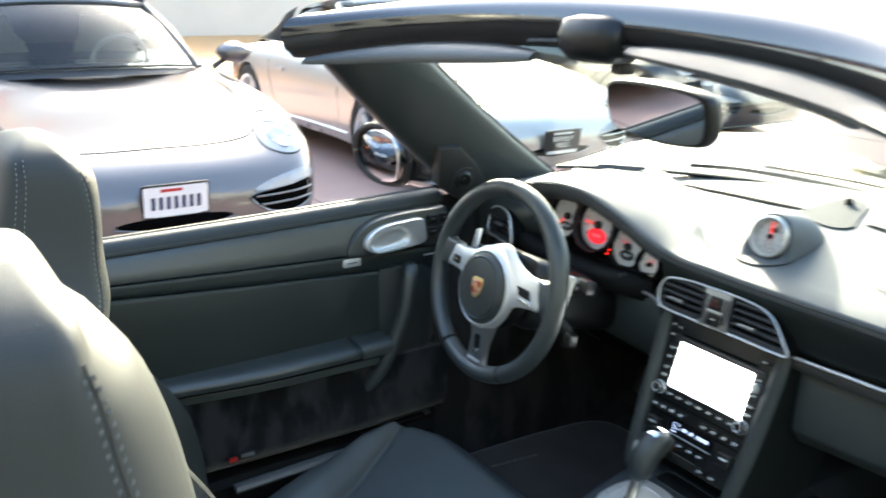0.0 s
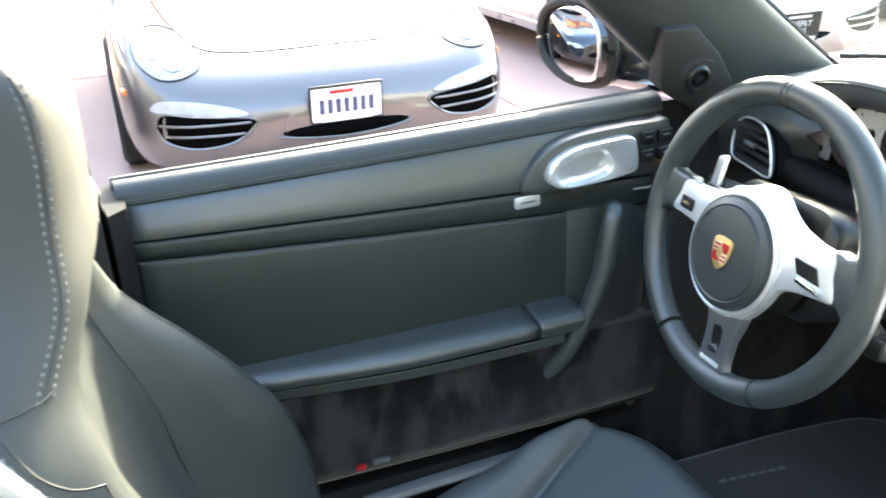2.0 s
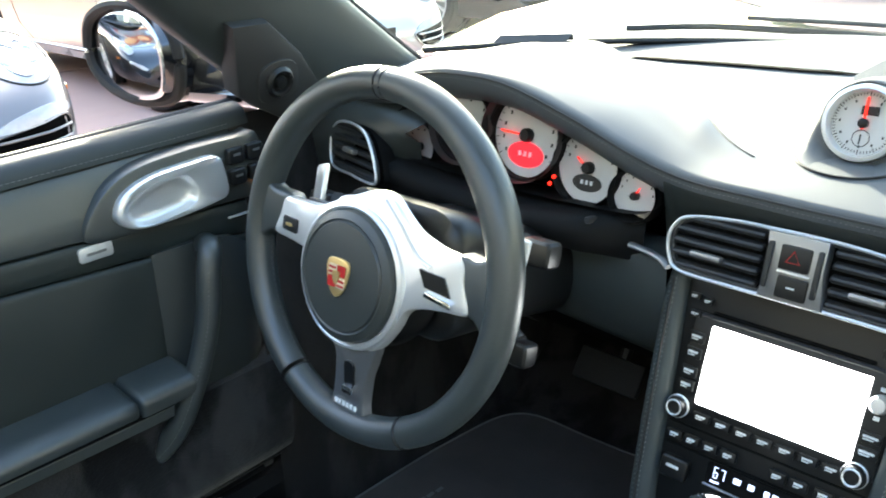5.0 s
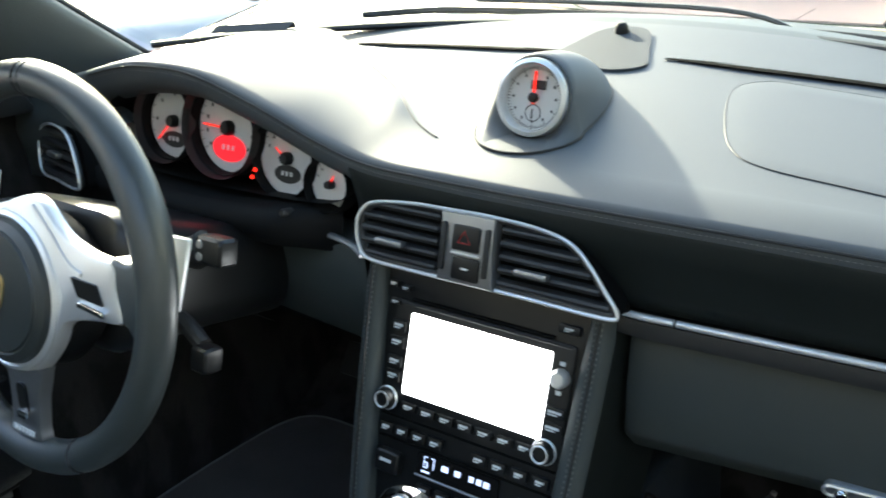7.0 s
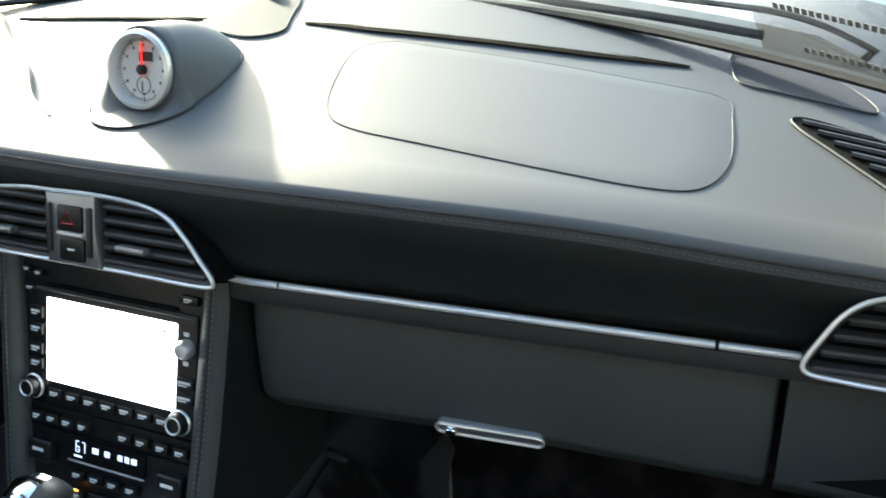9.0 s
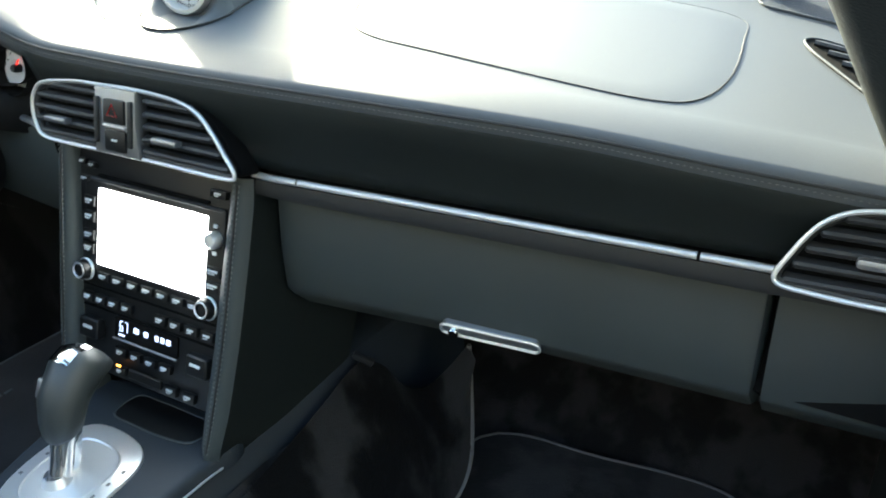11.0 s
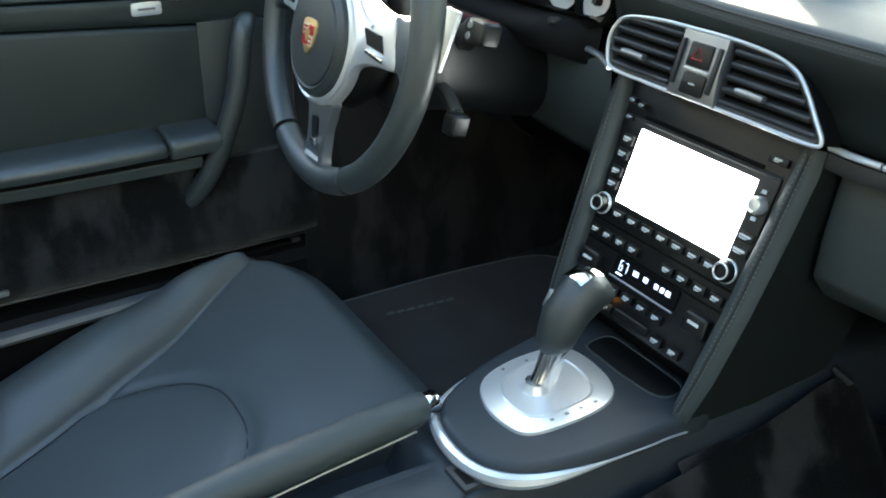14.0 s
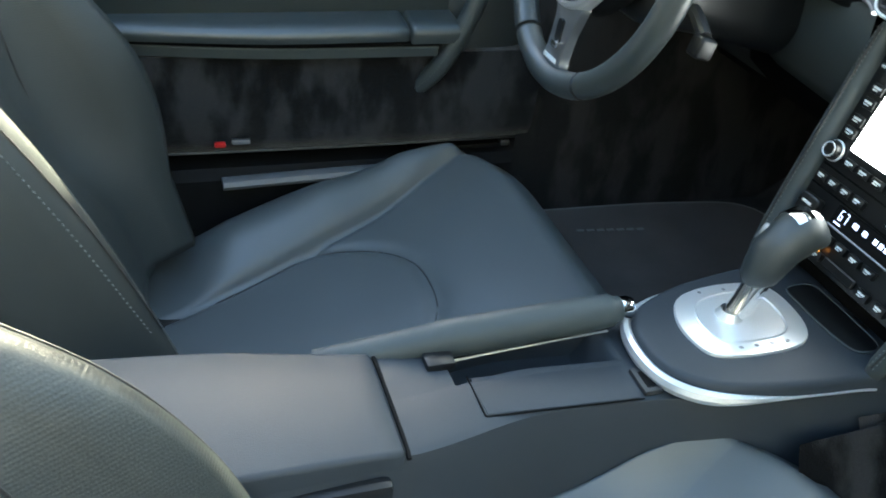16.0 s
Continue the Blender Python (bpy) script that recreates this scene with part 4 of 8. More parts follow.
for a0, a1 in ((-62, 88.6), (91.4, 238), (240, 297)):
    part("rim", rim_piece(a0 + 0.15, a1 - 0.15, 0.0152, 60), SOFT, wheel, "smooth black leather rim", sharp=60)
for a in (88.6, 91.4, -62, 238, 240, 297):
    c = Vector((math.cos(radians(a)), math.sin(radians(a)), 0))
    part("rim_seam", tube([SW @ (c * (R0 + 0.0154 * math.cos(b)) + Vector((0, 0, 0.0163 * math.sin(b)))) for b in (2 * math.pi * j / 20 for j in range(20))], 0.0008, 5, True), PRINT_DARK, wheel)
part("top_band", rim_piece(88.5, 91.5, 0.0149, 6), SOFT, wheel, sharp=60)
part("inner_stitching", stitches([SW @ Vector((math.cos(radians(a)) * (R0 - 0.0150), math.sin(radians(a)) * (R0 - 0.0150), -0.003)) for a in range(0, 361, 4)], 0.006, 0.0007), THREAD, wheel)

HUB = SW @ Matrix.Translation((0, -0.014, 0))
part("hub_pad", lathe([(0.064, 0.010), (0.0645, 0.022), (0.062, 0.028), (0.055, 0.0315), (0.0530, 0.0305), (0.0515, 0.0325), (0.030, 0.0345), (0.0, 0.0350)], HUB, 56), LEATHER, wheel, "round black horn pad")
part("hub_ring", lathe([(0.064, 0.004), (0.0715, 0.006), (0.0730, 0.014), (0.0700, 0.0225), (0.0665, 0.0245), (0.0640, 0.0225)], HUB, 56), SILVER, wheel, "satin silver hub ring")


def spoke(name, outline, z0, z1, mat, label, bevel=0.004):
    """A spoke plate that dips from the hub towards the rim."""
    b = slab(outline, Matrix.Identity(4), 0.012, bevel)
    for v in b.verts:
        d = math.hypot(v.co.x, v.co.y)
        v.co.z += lerp(z0, z1, smoothstep(0.065, 0.160, d))
    bmesh.ops.transform(b, matrix=SW, verts=b.verts)
    return part(name, b, mat, wheel, label)


def leg(name, outline, z, depth, label):
    """A leather covered joint between a spoke and the rim."""
    return part(name, slab(smooth_loop(outline, 24), SW @ Matrix.Translation((0, 0, z)), depth, 0.005, seg=3), SOFT, wheel, label)


rs = spoke("right_spoke", smooth_loop([(-0.030, 0.052), (-0.004, 0.064), (0.022, 0.073), (0.042, 0.070), (0.058, 0.058), (0.076, 0.046), (0.100, 0.038), (0.126, 0.0325), (0.131, 0.012), (0.139, -0.013), (0.112, -0.017), (0.090, -0.021), (0.074, -0.029), (0.064, -0.048), (0.048, -0.070), (0.030, -0.078), (0.020, -0.04), (0.0, 0.020)], 64), 0.021, 0.010, SILVER, "satin silver spoke")
part("spoke_window", slab([(0.086, 0.016), (0.113, 0.014), (0.121, -0.002), (0.094, 0.001)], SW @ Matrix.Translation((0, 0, 0.0190)) @ Matrix.Translation((0.1, 0, 0)) @ pose(0, 0, 0, 0, 8, 0) @ Matrix.Translation((-0.1, 0, 0)), 0.006), SATIN_BLACK, rs, "dark window")
part("spoke_key", box((0.108, -0.0065, 0.0175), (0.030, 0.005, 0.005), SW @ Matrix.Translation((0.108, -0.005, 0)) @ pose(0, 0, 0, 0, 6, -8) @ Matrix.Translation((-0.108, 0.005, 0)), 0.0015), CHROME, rs)
part("spoke_ridge", tube(spline([SW @ Vector(p) for p in ((0.036, 0.066, 0.0215), (0.060, 0.046, 0.0205), (0.080, 0.026, 0.0190), (0.096, 0.019, 0.0175))], 14), 0.0022, 6), SILVER, rs)
ls = spoke("left_spoke", smooth_loop([(-0.020, 0.054), (-0.054, 0.043), (-0.085, 0.040), (-0.115, 0.038), (-0.122, 0.020), (-0.129, -0.001), (-0.100, -0.003), (-0.070, -0.006), (-0.050, -0.02), (-0.030, 0.010)], 48), 0.020, 0.010, SILVER, "satin silver spoke")
part("spoke_switch", slab(round_rect(0.028, 0.015, 0.003), SW @ Matrix.Translation((-0.098, 0.013, 0.0185)) @ pose(0, 0, 0, 0, -8, 0), 0.006, 0.001), SATIN_BLACK, ls, "black gear switch")
part("switch_figures", box((-0.098, 0.013, 0.0192), (0.010, 0.003, 0.0010), SW, 0), GOLD, ls)
leg("spoke_joint", [(0.118, 0.034), (0.140, 0.036), (0.160, 0.044), (0.162, 0.0), (0.160, -0.030), (0.142, -0.016), (0.126, -0.012)], 0.010, 0.018, "black leather spoke joint")
leg("spoke_joint", [(-0.108, 0.038), (-0.138, 0.042), (-0.160, 0.050), (-0.162, 0.006), (-0.160, -0.016), (-0.140, -0.004), (-0.118, 0.0)], 0.010, 0.018, "")
bs = spoke("lower_spoke", smooth_loop([(-0.030, -0.070), (0.036, -0.070), (0.038, -0.088), (0.030, -0.110), (0.026, -0.138), (0.024, -0.153), (-0.018, -0.153), (-0.018, -0.138), (-0.015, -0.112), (-0.016, -0.092)], 48), 0.018, 0.008, SILVER_DARK, "grey satin lower spoke")
part("spoke_slot", slab(round_rect(0.013, 0.028, 0.005), SW @ Matrix.Translation((0.008, -0.112, 0.0150)) @ pose(0, 0, 0, 9, 0, 0), 0.006), SATIN_BLACK, bs)
part("slot_tip", box((0.008, -0.128, 0.0135), (0.014, 0.008, 0.005), SW, 0.002), CHROME, bs)
for i in range(6):
    part("foot_mark", box((-0.011 + 0.0056 * i, -0.146, 0.0098), (0.0036, 0.0050, 0.0010), SW, 0), PRINT_WHITE, bs)
part("wheel_back", skin([[HUB @ Vector((r * math.cos(t) * (1.0 + 0.10 * max(0.0, math.cos(t))), r * math.sin(t) * 0.98, z)) for t in (2 * math.pi * j / 40 for j in range(40))] for r, z in ((0.030, -0.045), (0.060, -0.036), (0.074, -0.016), (0.070, 0.004), (0.060, 0.010))], True, False), BLACK_SOFT, wheel, "dark wheel back", sharp=60)
# shield badge, drawn as plain coloured fields
SH = HUB @ Matrix.Translation((0, 0, 0.0352))
shield = smooth_loop([(-0.0135, 0.0160), (0.0, 0.0185), (0.0135, 0.0160), (0.0145, 0.004), (0.0100, -0.0105), (0.0, -0.0190), (-0.0100, -0.0105), (-0.0145, 0.004)], 32)
bd = part("badge", slab(shield, SH @ Matrix.Translation((0, 0, 0.002)), 0.003, 0.0008), GOLD, wheel, "small red and gold shield badge")
for x, y, mat in ((-0.0060, -0.0045, RED), (0.0060, 0.0070, RED), (-0.0060, 0.0070, BADGE_PALE), (0.0060, -0.0045, BADGE_PALE)):
    part("badge_field", box((x, y, 0.0022), (0.0112, 0.0105, 0.0006), SH, 0.0003, 1), mat, bd)
for x, y in ((-0.0060, 0.0045), (-0.0060, 0.0090), (0.0060, -0.0070), (0.0060, -0.0025)):
    part("badge_bar", box((x, y, 0.0027), (0.0095, 0.0022, 0.0004), SH, 0), RED, bd)
part("badge_centre", slab([(x * 0.30, y * 0.34) for x, y in shield], SH @ Matrix.Translation((0, 0.0005, 0.0036)), 0.001), GOLD, bd)
# shift paddles
part("paddle", box((0, 0, 0), (0.022, 0.040, 0.006), SW @ Matrix.Translation((-0.112, 0.052, -0.030)) @ pose(0, 0, 0, -14, -16, 16), 0.003, 3), SILVER, wheel, "silver shift paddle")
part("paddle_stem", box((-0.090, 0.030, -0.020), (0.050, 0.014, 0.008), SW, 0.003), SILVER_DARK, wheel)

part("paddle", box((0, 0, 0), (0.020, 0.062, 0.007), SW @ Matrix.Translation((0.148, 0.024, -0.032)) @ pose(0, 0, 0, -8, 18, -4), 0.003, 3), SILVER, wheel, "silver shift paddle")

# steering column and stalks
column = thing("steering_column", (-0.33, 0.14, 0.66), "black plastic steering column cover with control stalks", "steering column")
rows = []
for z, w, h, cy in ((-0.030, 0.070, 0.052, -0.004), (-0.034, 0.082, 0.062, -0.004), (-0.045, 0.088, 0.065, -0.006), (-0.10, 0.088, 0.058, -0.010), (-0.15, 0.086, 0.052, -0.014), (-0.24, 0.082, 0.050, -0.018)):
    rows.append([SW @ Vector((x, y + cy, z)) for x, y in round_rect(w * 2, h * 2, 0.034)])
part("cover", skin(rows), SATIN_BLACK, column, "black plastic column shroud", sharp=50)
part("cover_joint", tube([SW @ Vector((x * 1.01, -0.010, z)) for x, z in ((-0.068, -0.041), (-0.075, -0.06), (-0.087, -0.15))], 0.0012, 6), DARK, column)
for s, yb, ye, xe in ((1, 0.012, 0.035, 0.122), (-1, 0.006, 0.018, 0.150)):
    st = part("stalk", tube(spline([SW @ Vector((s * 0.06, yb, -0.100)), SW @ Vector((s * 0.095, yb + 0.010, -0.096)), SW @ Vector((s * xe, ye, -0.087))], 12), [0.009] * 6 + [0.011] * 6, 12, flat=1.4), PLASTIC, column, "black control stalk")
    part("stalk_end", box((s * (xe + 0.016), ye, -0.085), (0.034, 0.026, 0.024), SW, 0.007, 3), SATIN_BLACK, st)
    for d in (-0.007, 0.007):
        part("stalk_mark", lathe([(0.004, 0), (0.0035, 0.001), (0, 0.001)], SW @ Matrix.Translation((s * (xe + 0.008), ye + d * 0.8, -0.0727)), 12), SILVER_DARK, st)
st = part("stalk", tube(spline([SW @ Vector((0.055, -0.030, -0.09)), SW @ Vector((0.100, -0.040, -0.086)), SW @ Vector((0.136, -0.052, -0.078))], 12), 0.008, 10), PLASTIC, column, "black cruise stalk")
part("stalk_end", box((0.143, -0.060, -0.074), (0.022, 0.024, 0.022), SW, 0.006, 3), SATIN_BLACK, st)
# the shelf between column and gauges
part("shelf", skin([[(x, 0.30, 0.768), (x, 0.240, 0.762), (x, 0.232, 0.752), (x, 0.240, 0.735), (x, 0.30, 0.72)] for x in steps(-0.47, -0.215, 10)], False, False), BLACK_SOFT, column, sharp=0)

# ================================================================ centre console
console = thing("centre_console", (0.01, -0.10, 0.22), "black centre console with silver edged shifter surround and storage lids", "console")


def console_half(y):
    return along([(-0.80, 0.085), (-0.45, 0.082), (-0.30, 0.070), (-0.05, 0.064), (0.06, 0.078), (0.17, 0.098), (0.30, 0.108), (0.60, 0.13)], y)[0]


def console_z(y):
    return along([(-0.80, 0.475), (-0.45, 0.468), (-0.30, 0.458), (-0.05, 0.442), (0.06, 0.440), (0.17, 0.448), (0.30, 0.46), (0.60, 0.46)], y)[0]


def console_x(y):
    """The rear of the console stands towards the passenger."""
    return 0.026 * smoothstep(-0.14, -0.30, y)


def well_row(y, z):
    """Across the top: an open well beside the handbrake, then the level top."""
    d = 0.040 * smoothstep(-0.226, -0.222, y) * (1 - smoothstep(-0.075, -0.050, y))
    return [(-0.050, y, z), (-0.047, y, z - d * 0.9), (-0.040, y, z - d), (-0.006, y, z - d), (0.002, y, z - d * 0.9), (0.0055, y, z), (0.010, y, z + 0.001)]


rows = []
for y in [*steps(-0.78, -0.23, 24), -0.228, -0.226, -0.225, -0.224, -0.223, -0.222, *steps(-0.22, -0.03, 40), *steps(-0.02, 0.60, 24)]:
    w, z = console_half(y), console_z(y)
    rows.append([(console_x(y) + px, y, pz) for px, _, pz in ((-w - 0.012, y, 0.20), (-w - 0.004, y, z - 0.10), (-w, y, z - 0.014), (-w + 0.003, y, z - 0.005), (-w + 0.007, y, z - 0.002), (-w + 0.009, y, z), *well_row(y, z), (w - 0.012, y, z), (w - 0.004, y, z - 0.004), (w, y, z - 0.014), (w + 0.006, y, z - 0.10), (w + 0.016, y, 0.20))])
part("body", skin(rows, False, False), TUNNEL, console, "black console body", sharp=40)

GZ = 0.4665
surround = smooth_loop([(0.010, -0.032), (-0.030, -0.022), (-0.055, 0.010), (-0.076, 0.070), (-0.090, 0.150), (-0.094, 0.215), (0.0, 0.222), (0.096, 0.215), (0.100, 0.150), (0.092, 0.060), (0.078, 0.005), (0.050, -0.025)], 72)


def plan(z, tilt_y=0.0):
    return Matrix.Translation((0, 0, z))


part("shifter_surround", slab(surround, plan(GZ - 0.001), 0.022, 0.007, seg=3), TUNNEL, console, "black raised shifter surround")
edge = [(x * 1.015, y - 0.003 if y < 0.1 else y, GZ - 0.016) for x, y in surround if y < 0.18]
far = max(range(len(edge)), key=lambda i: (Vector(edge[i]) - Vector(edge[i - 1])).length)
edge = edge[far:] + edge[:far]
part("silver_edge", tube(edge, [0.0011 + 0.0056 * smoothstep(0.10, -0.01, p[1]) for p in edge], 8, flat=1.2), SILVER, console, "satin silver edge band")
gate_o = smooth_loop([(-0.014, 0.018), (0.022, 0.016), (0.046, 0.030), (0.052, 0.080), (0.046, 0.128), (0.020, 0.150), (-0.028, 0.154), (-0.052, 0.138), (-0.058, 0.090), (-0.046, 0.040)], 48)
gate = part("gate_plate", slab(gate_o, plan(GZ + 0.003), 0.006, 0.0025), SILVER, console, "satin silver shift gate")
cx, cy = -0.003, 0.084
rows = []
for s, dz in ((0.70, 0.0034), (0.68, 0.0046), (0.63, 0.002), (0.58, -0.010), (0.10, -0.012)):
    rows.append([(lerp(cx, x, s), lerp(cy, y, s), GZ + dz) for x, y in gate_o])
part("gate_dish", skin(rows), SILVER, gate, "recessed gate dish")
for i in range(4):
    part("gate_letter", box((0.041, 0.112 - 0.018 * i, GZ + 0.0033), (0.003, 0.004, 0.0006), None, 0), SILVER_DARK, gate)
for i in range(2):
    part("gate_letter", box((-0.047, 0.095 - 0.03 * i, GZ + 0.0033), (0.003, 0.003, 0.0006), None, 0), SILVER_DARK, gate)
tray_mat = smooth_loop([(-0.040, 0.172), (-0.010, 0.168), (0.030, 0.168), (0.066, 0.176), (0.066, 0.205), (0.030, 0.209), (-0.010, 0.209), (-0.040, 0.205)], 40)
part("tray_mat", slab(tray_mat, plan(GZ + 0.0002), 0.004, 0.0006), BLACK_SOFT, console, "dark rubber tray mat")
part("tray_rim", tube([(x, y, GZ) for x, y in tray_mat], 0.0012, 6, True), CONSOLE, console)
# lids and trays behind the shifter
part("storage_lid", skin([[(px, y, console_z(y) + pz) for px, pz in ((0.0115, -0.003), (0.0117, 0.0004), (0.0125, 0.0009), (0.0580, 0.0009), (0.0588, 0.0004), (0.059, -0.003))] for y in steps(-0.209, -0.056, 14)]), TUNNEL, console, "long black storage lid")
part("lid_groove", tube([(0.010, -0.2115, console_z(-0.2115) + 0.0006), (0.060, -0.2115, console_z(-0.2115) + 0.0006)] + [(0.0610, y, console_z(y) + 0.0004) for y in steps(-0.2105, -0.053, 10)], 0.0010, 6), DARK, console)
ash = part("coin_tray", box((0.040, -0.040, 0.4435), (0.034, 0.020, 0.006), None, 0.002), PLASTIC, console)
part("tray_recess", box((0.041, -0.040, 0.4462), (0.022, 0.010, 0.002), None, 0.0006, 1), DARK, ash)
rows = []
for y in [-0.780, *steps(-0.776, -0.296, 26), -0.292]:
    e = 0.0035 if y in (-0.780, -0.292) else 0
    w = console_half(y) - 0.001 - e
    z = console_z(y) + 0.022 - e - 0.018 * (y + 0.78) / 0.488
    rows.append([(console_x(y) + px, y, pz) for px, pz in ((-w + 0.012, z - 0.020), (-w + 0.012, z - 0.005), (-w + 0.0135, z - 0.0015), (-w + 0.017, z), (0, z + 0.0008), (w - 0.005, z), (w - 0.0015, z - 0.0015), (w, z - 0.005), (w + 0.001, z - 0.030))])
part("armrest_lid", skin(rows), TUNNEL, console, "grey-black armrest lid", sharp=60)
part("lid_gap", tube([(console_half(-0.29) * s + console_x(-0.29), -0.290, console_z(-0.29) + 0.001 - 0.004 * abs(s) ** 6) for s in steps(-1, 1, 20)], 0.0022, 6), DARK, console)
dr = part("drawer", box((0.104, -0.358, 0.430), (0.014, 0.105, 0.028), pose(0, 0, 0, 0, 0, 0), 0.006), SATIN_BLACK, console, "gloss black drawer front")
part("drawer_pull", box((0.1115, -0.356, 0.433), (0.004, 0.040, 0.006), None, 0.002), SILVER_DARK, dr)

# handbrake
brake = thing("handbrake", (-0.03, -0.22, 0.45), "black leather handbrake lever with chrome button", "handbrake")
hb = [(-0.044, -0.340, 0.440), (-0.037, -0.240, 0.4585), (-0.036, -0.150, 0.4645), (-0.038, -0.075, 0.467), (-0.0405, -0.034, 0.467)]
part("lever", tube(spline(hb, 30), [lerp(0.0160, 0.0185, smoothstep(6, 10, i)) - 0.002 * smoothstep(18, 27, i) if i < 28 else 0.0135 for i in range(30)], 18, flat=1.05), CONSOLE, brake, "black leather grip", sharp=60)
part("button", lathe([(0.0125, -0.004), (0.0125, 0.009), (0.010, 0.014), (0.0, 0.0155)], axes((-0.0407, -0.0325, 0.467), (1, 0, 0), (0, -0.05, 1)) @ pose(0, 0, 0, 0, 0, 0) @ Matrix.Rotation(math.pi, 4, "X"), 20), CHROME, brake, "chrome release button")
part("collar", tube(spline([(-0.050, -0.235, 0.462), (-0.035, -0.237, 0.4745), (-0.020, -0.235, 0.460)], 10), 0.001, 6), PRINT_DARK, brake)
part("stitching", stitches([(p.x + 0.0125, p.y, p.z - 0.008) for p in spline(hb[1:], 30)], 0.005, 0.0006), THREAD, brake)
part("frame_bar", tube(spline([(-0.019, -0.222, 0.447), (-0.021, -0.15, 0.451), (-0.026, -0.05, 0.453)], 14), 0.0014, 6), SILVER_DARK, brake, "bright lower bar")
part("latch", box((-0.012, -0.232, 0.456), (0.020, 0.028, 0.010), pose(0, 0, 0, 0, 0, 0), 0.003), SATIN_BLACK, brake)

# gear selector
gear = thing("gear_selector", (0.0, 0.09, 0.46), "black leather gear selector with chrome top and shaft", "gear lever")
part("shaft", tube(spline([(-0.006, 0.072, 0.455), (-0.006, 0.085, 0.490), (-0.007, 0.099, 0.528)], 10), [0.0125, 0.0120, 0.0112, 0.0105, 0.0100, 0.0100, 0.0105, 0.0115, 0.0125, 0.0130], 16), CHROME, gear, "chrome shaft")
part("shaft_boot", lathe([(0.022, 0.0), (0.018, 0.006), (0.013, 0.016), (0.010, 0.022)], Matrix.Translation((-0.006, 0.074, GZ - 0.010)), 24), SILVER, gear)
part("rear_stay", box((-0.007, 0.103, 0.492), (0.008, 0.008, 0.050), pose(0, 0, 0) @ Matrix.Translation((-0.007, 0.103, 0.492)) @ pose(0, 0, 0, -20) @ Matrix.Translation((0.007, -0.103, -0.492)), 0.002), CHROME, gear)
rows = []
for c, w, d in (((-0.007, 0.092, 0.510), 0.013, 0.013), ((-0.007, 0.095, 0.516), 0.0185, 0.0185), ((-0.007, 0.099, 0.530), 0.0215, 0.0215), ((-0.007, 0.106, 0.547), 0.0232, 0.0240), ((-0.007, 0.118, 0.561), 0.0240, 0.0260), ((-0.007, 0.132, 0.568), 0.0232, 0.0245), ((-0.007, 0.146, 0.567), 0.0195, 0.0200), ((-0.007, 0.155, 0.561), 0.012, 0.012)):
    k = smoothstep(0.537, 0.565, c[2]) + (0.5 if c[1] > 0.14 else 0)
    ax = Vector((0, 1, 0)).lerp(Vector((0, 0.35, -0.94)), min(1, k))
    ax.normalize()
    rows.append([Vector(c) + Vector((1, 0, 0)) * (w * math.cos(a)) + ax * (d * math.sin(a)) for a in (2 * math.pi * j / 24 for j in range(24))])
part("knob", skin(rows), LEATHER, gear, "black leather knob", sharp=60)
mids = [sum(r, Vector()) / len(r) for r in rows]
cap = skin([[c + (r[a % 24] - c) * k for a, k in ((12, 1.0), (12, 1.03), *((a, 1.04) for a in range(13, 20)), (20, 1.03), (20, 1.0))] for c, r in list(zip(mids, rows))[4:7]])
part("chrome_cap", cap, CHROME, gear, "polished chrome cap", sharp=50)
part("thumb_button", box((-0.022, 0.100, 0.556), (0.008, 0.016, 0.020), Matrix.Translation((-0.022, 0.1, 0.556)) @ pose(0, 0, 0, -28, 0, 0) @ Matrix.Translation((0.022, -0.1, -0.556)), 0.003), SILVER_DARK, gear)

# ================================================================ driver's door
door = thing("driver_door", (-0.68, -0.25, 0.30), "black leather lined driver's door with silver handle", "car door")


def top_line(y):
    return 0.836 + 0.027 * (y + 0.62)


def strip_hi(y):
    return 0.760 - 0.036 * (y + 0.61)


def strip_lo(y):
    return 0.736 - 0.060 * (y + 0.61) - 0.03 * max(0, y) 


def door_x(y):
    """Inner face of the door, bowed a little."""
    return -0.628 - 0.05 * (y + 0.15) ** 2


def pillow(y0, y1, lo, hi, bulge, n=36, back=0.03, side=0.004, lean=0.0):
    """A padded strip between two height lines."""
    rows = []
    for y in [y0, *steps(y0 + side, y1 - side, n), y1]:
        e = 0.0 if y in (y0, y1) else 1.0
        x, a, b = door_x(y), lo(y), hi(y)
        ring = [(x - back - lean, y, b)]
        for s, k in ((1.0, 0.0), (0.985, 0.55), (0.95, 0.85), (0.7, 1.0), (0.4, 1.0), (0.05, 0.85), (0.015, 0.55), (0.0, 0.0)):
            ring.append((x - 0.004 + bulge * k * e - lean * s, y, lerp(a, b, s)))
        ring.append((x - back, y, a))
        rows.append(ring)
    return skin(rows)


ROLL_SECTION = [(-0.085, -0.050), (-0.081, -0.036), (-0.073, -0.024), (-0.062, -0.0155), (-0.050, -0.0105), (-0.040, -0.0095), (-0.032, -0.0115), (-0.0255, -0.0155), (-0.0215, -0.021), (-0.0190, -0.027), (-0.0180, -0.0335), (-0.050, -0.034)]
part("upper_roll", skin([[(door_x(y) + dx, y, top_line(y) + dz) for dx, dz in ROLL_SECTION] for y in [-0.622, *steps(-0.617, 0.125, 36), 0.13]]), ROLL, door, "padded black leather top roll", sharp=60)
part("window_seal", tube([(door_x(y) - 0.066, y, top_line(y) - 0.0215) for y in steps(-0.625, 0.14, 30)], 0.011, 10), RUBBER, door, "black rubber window seal")
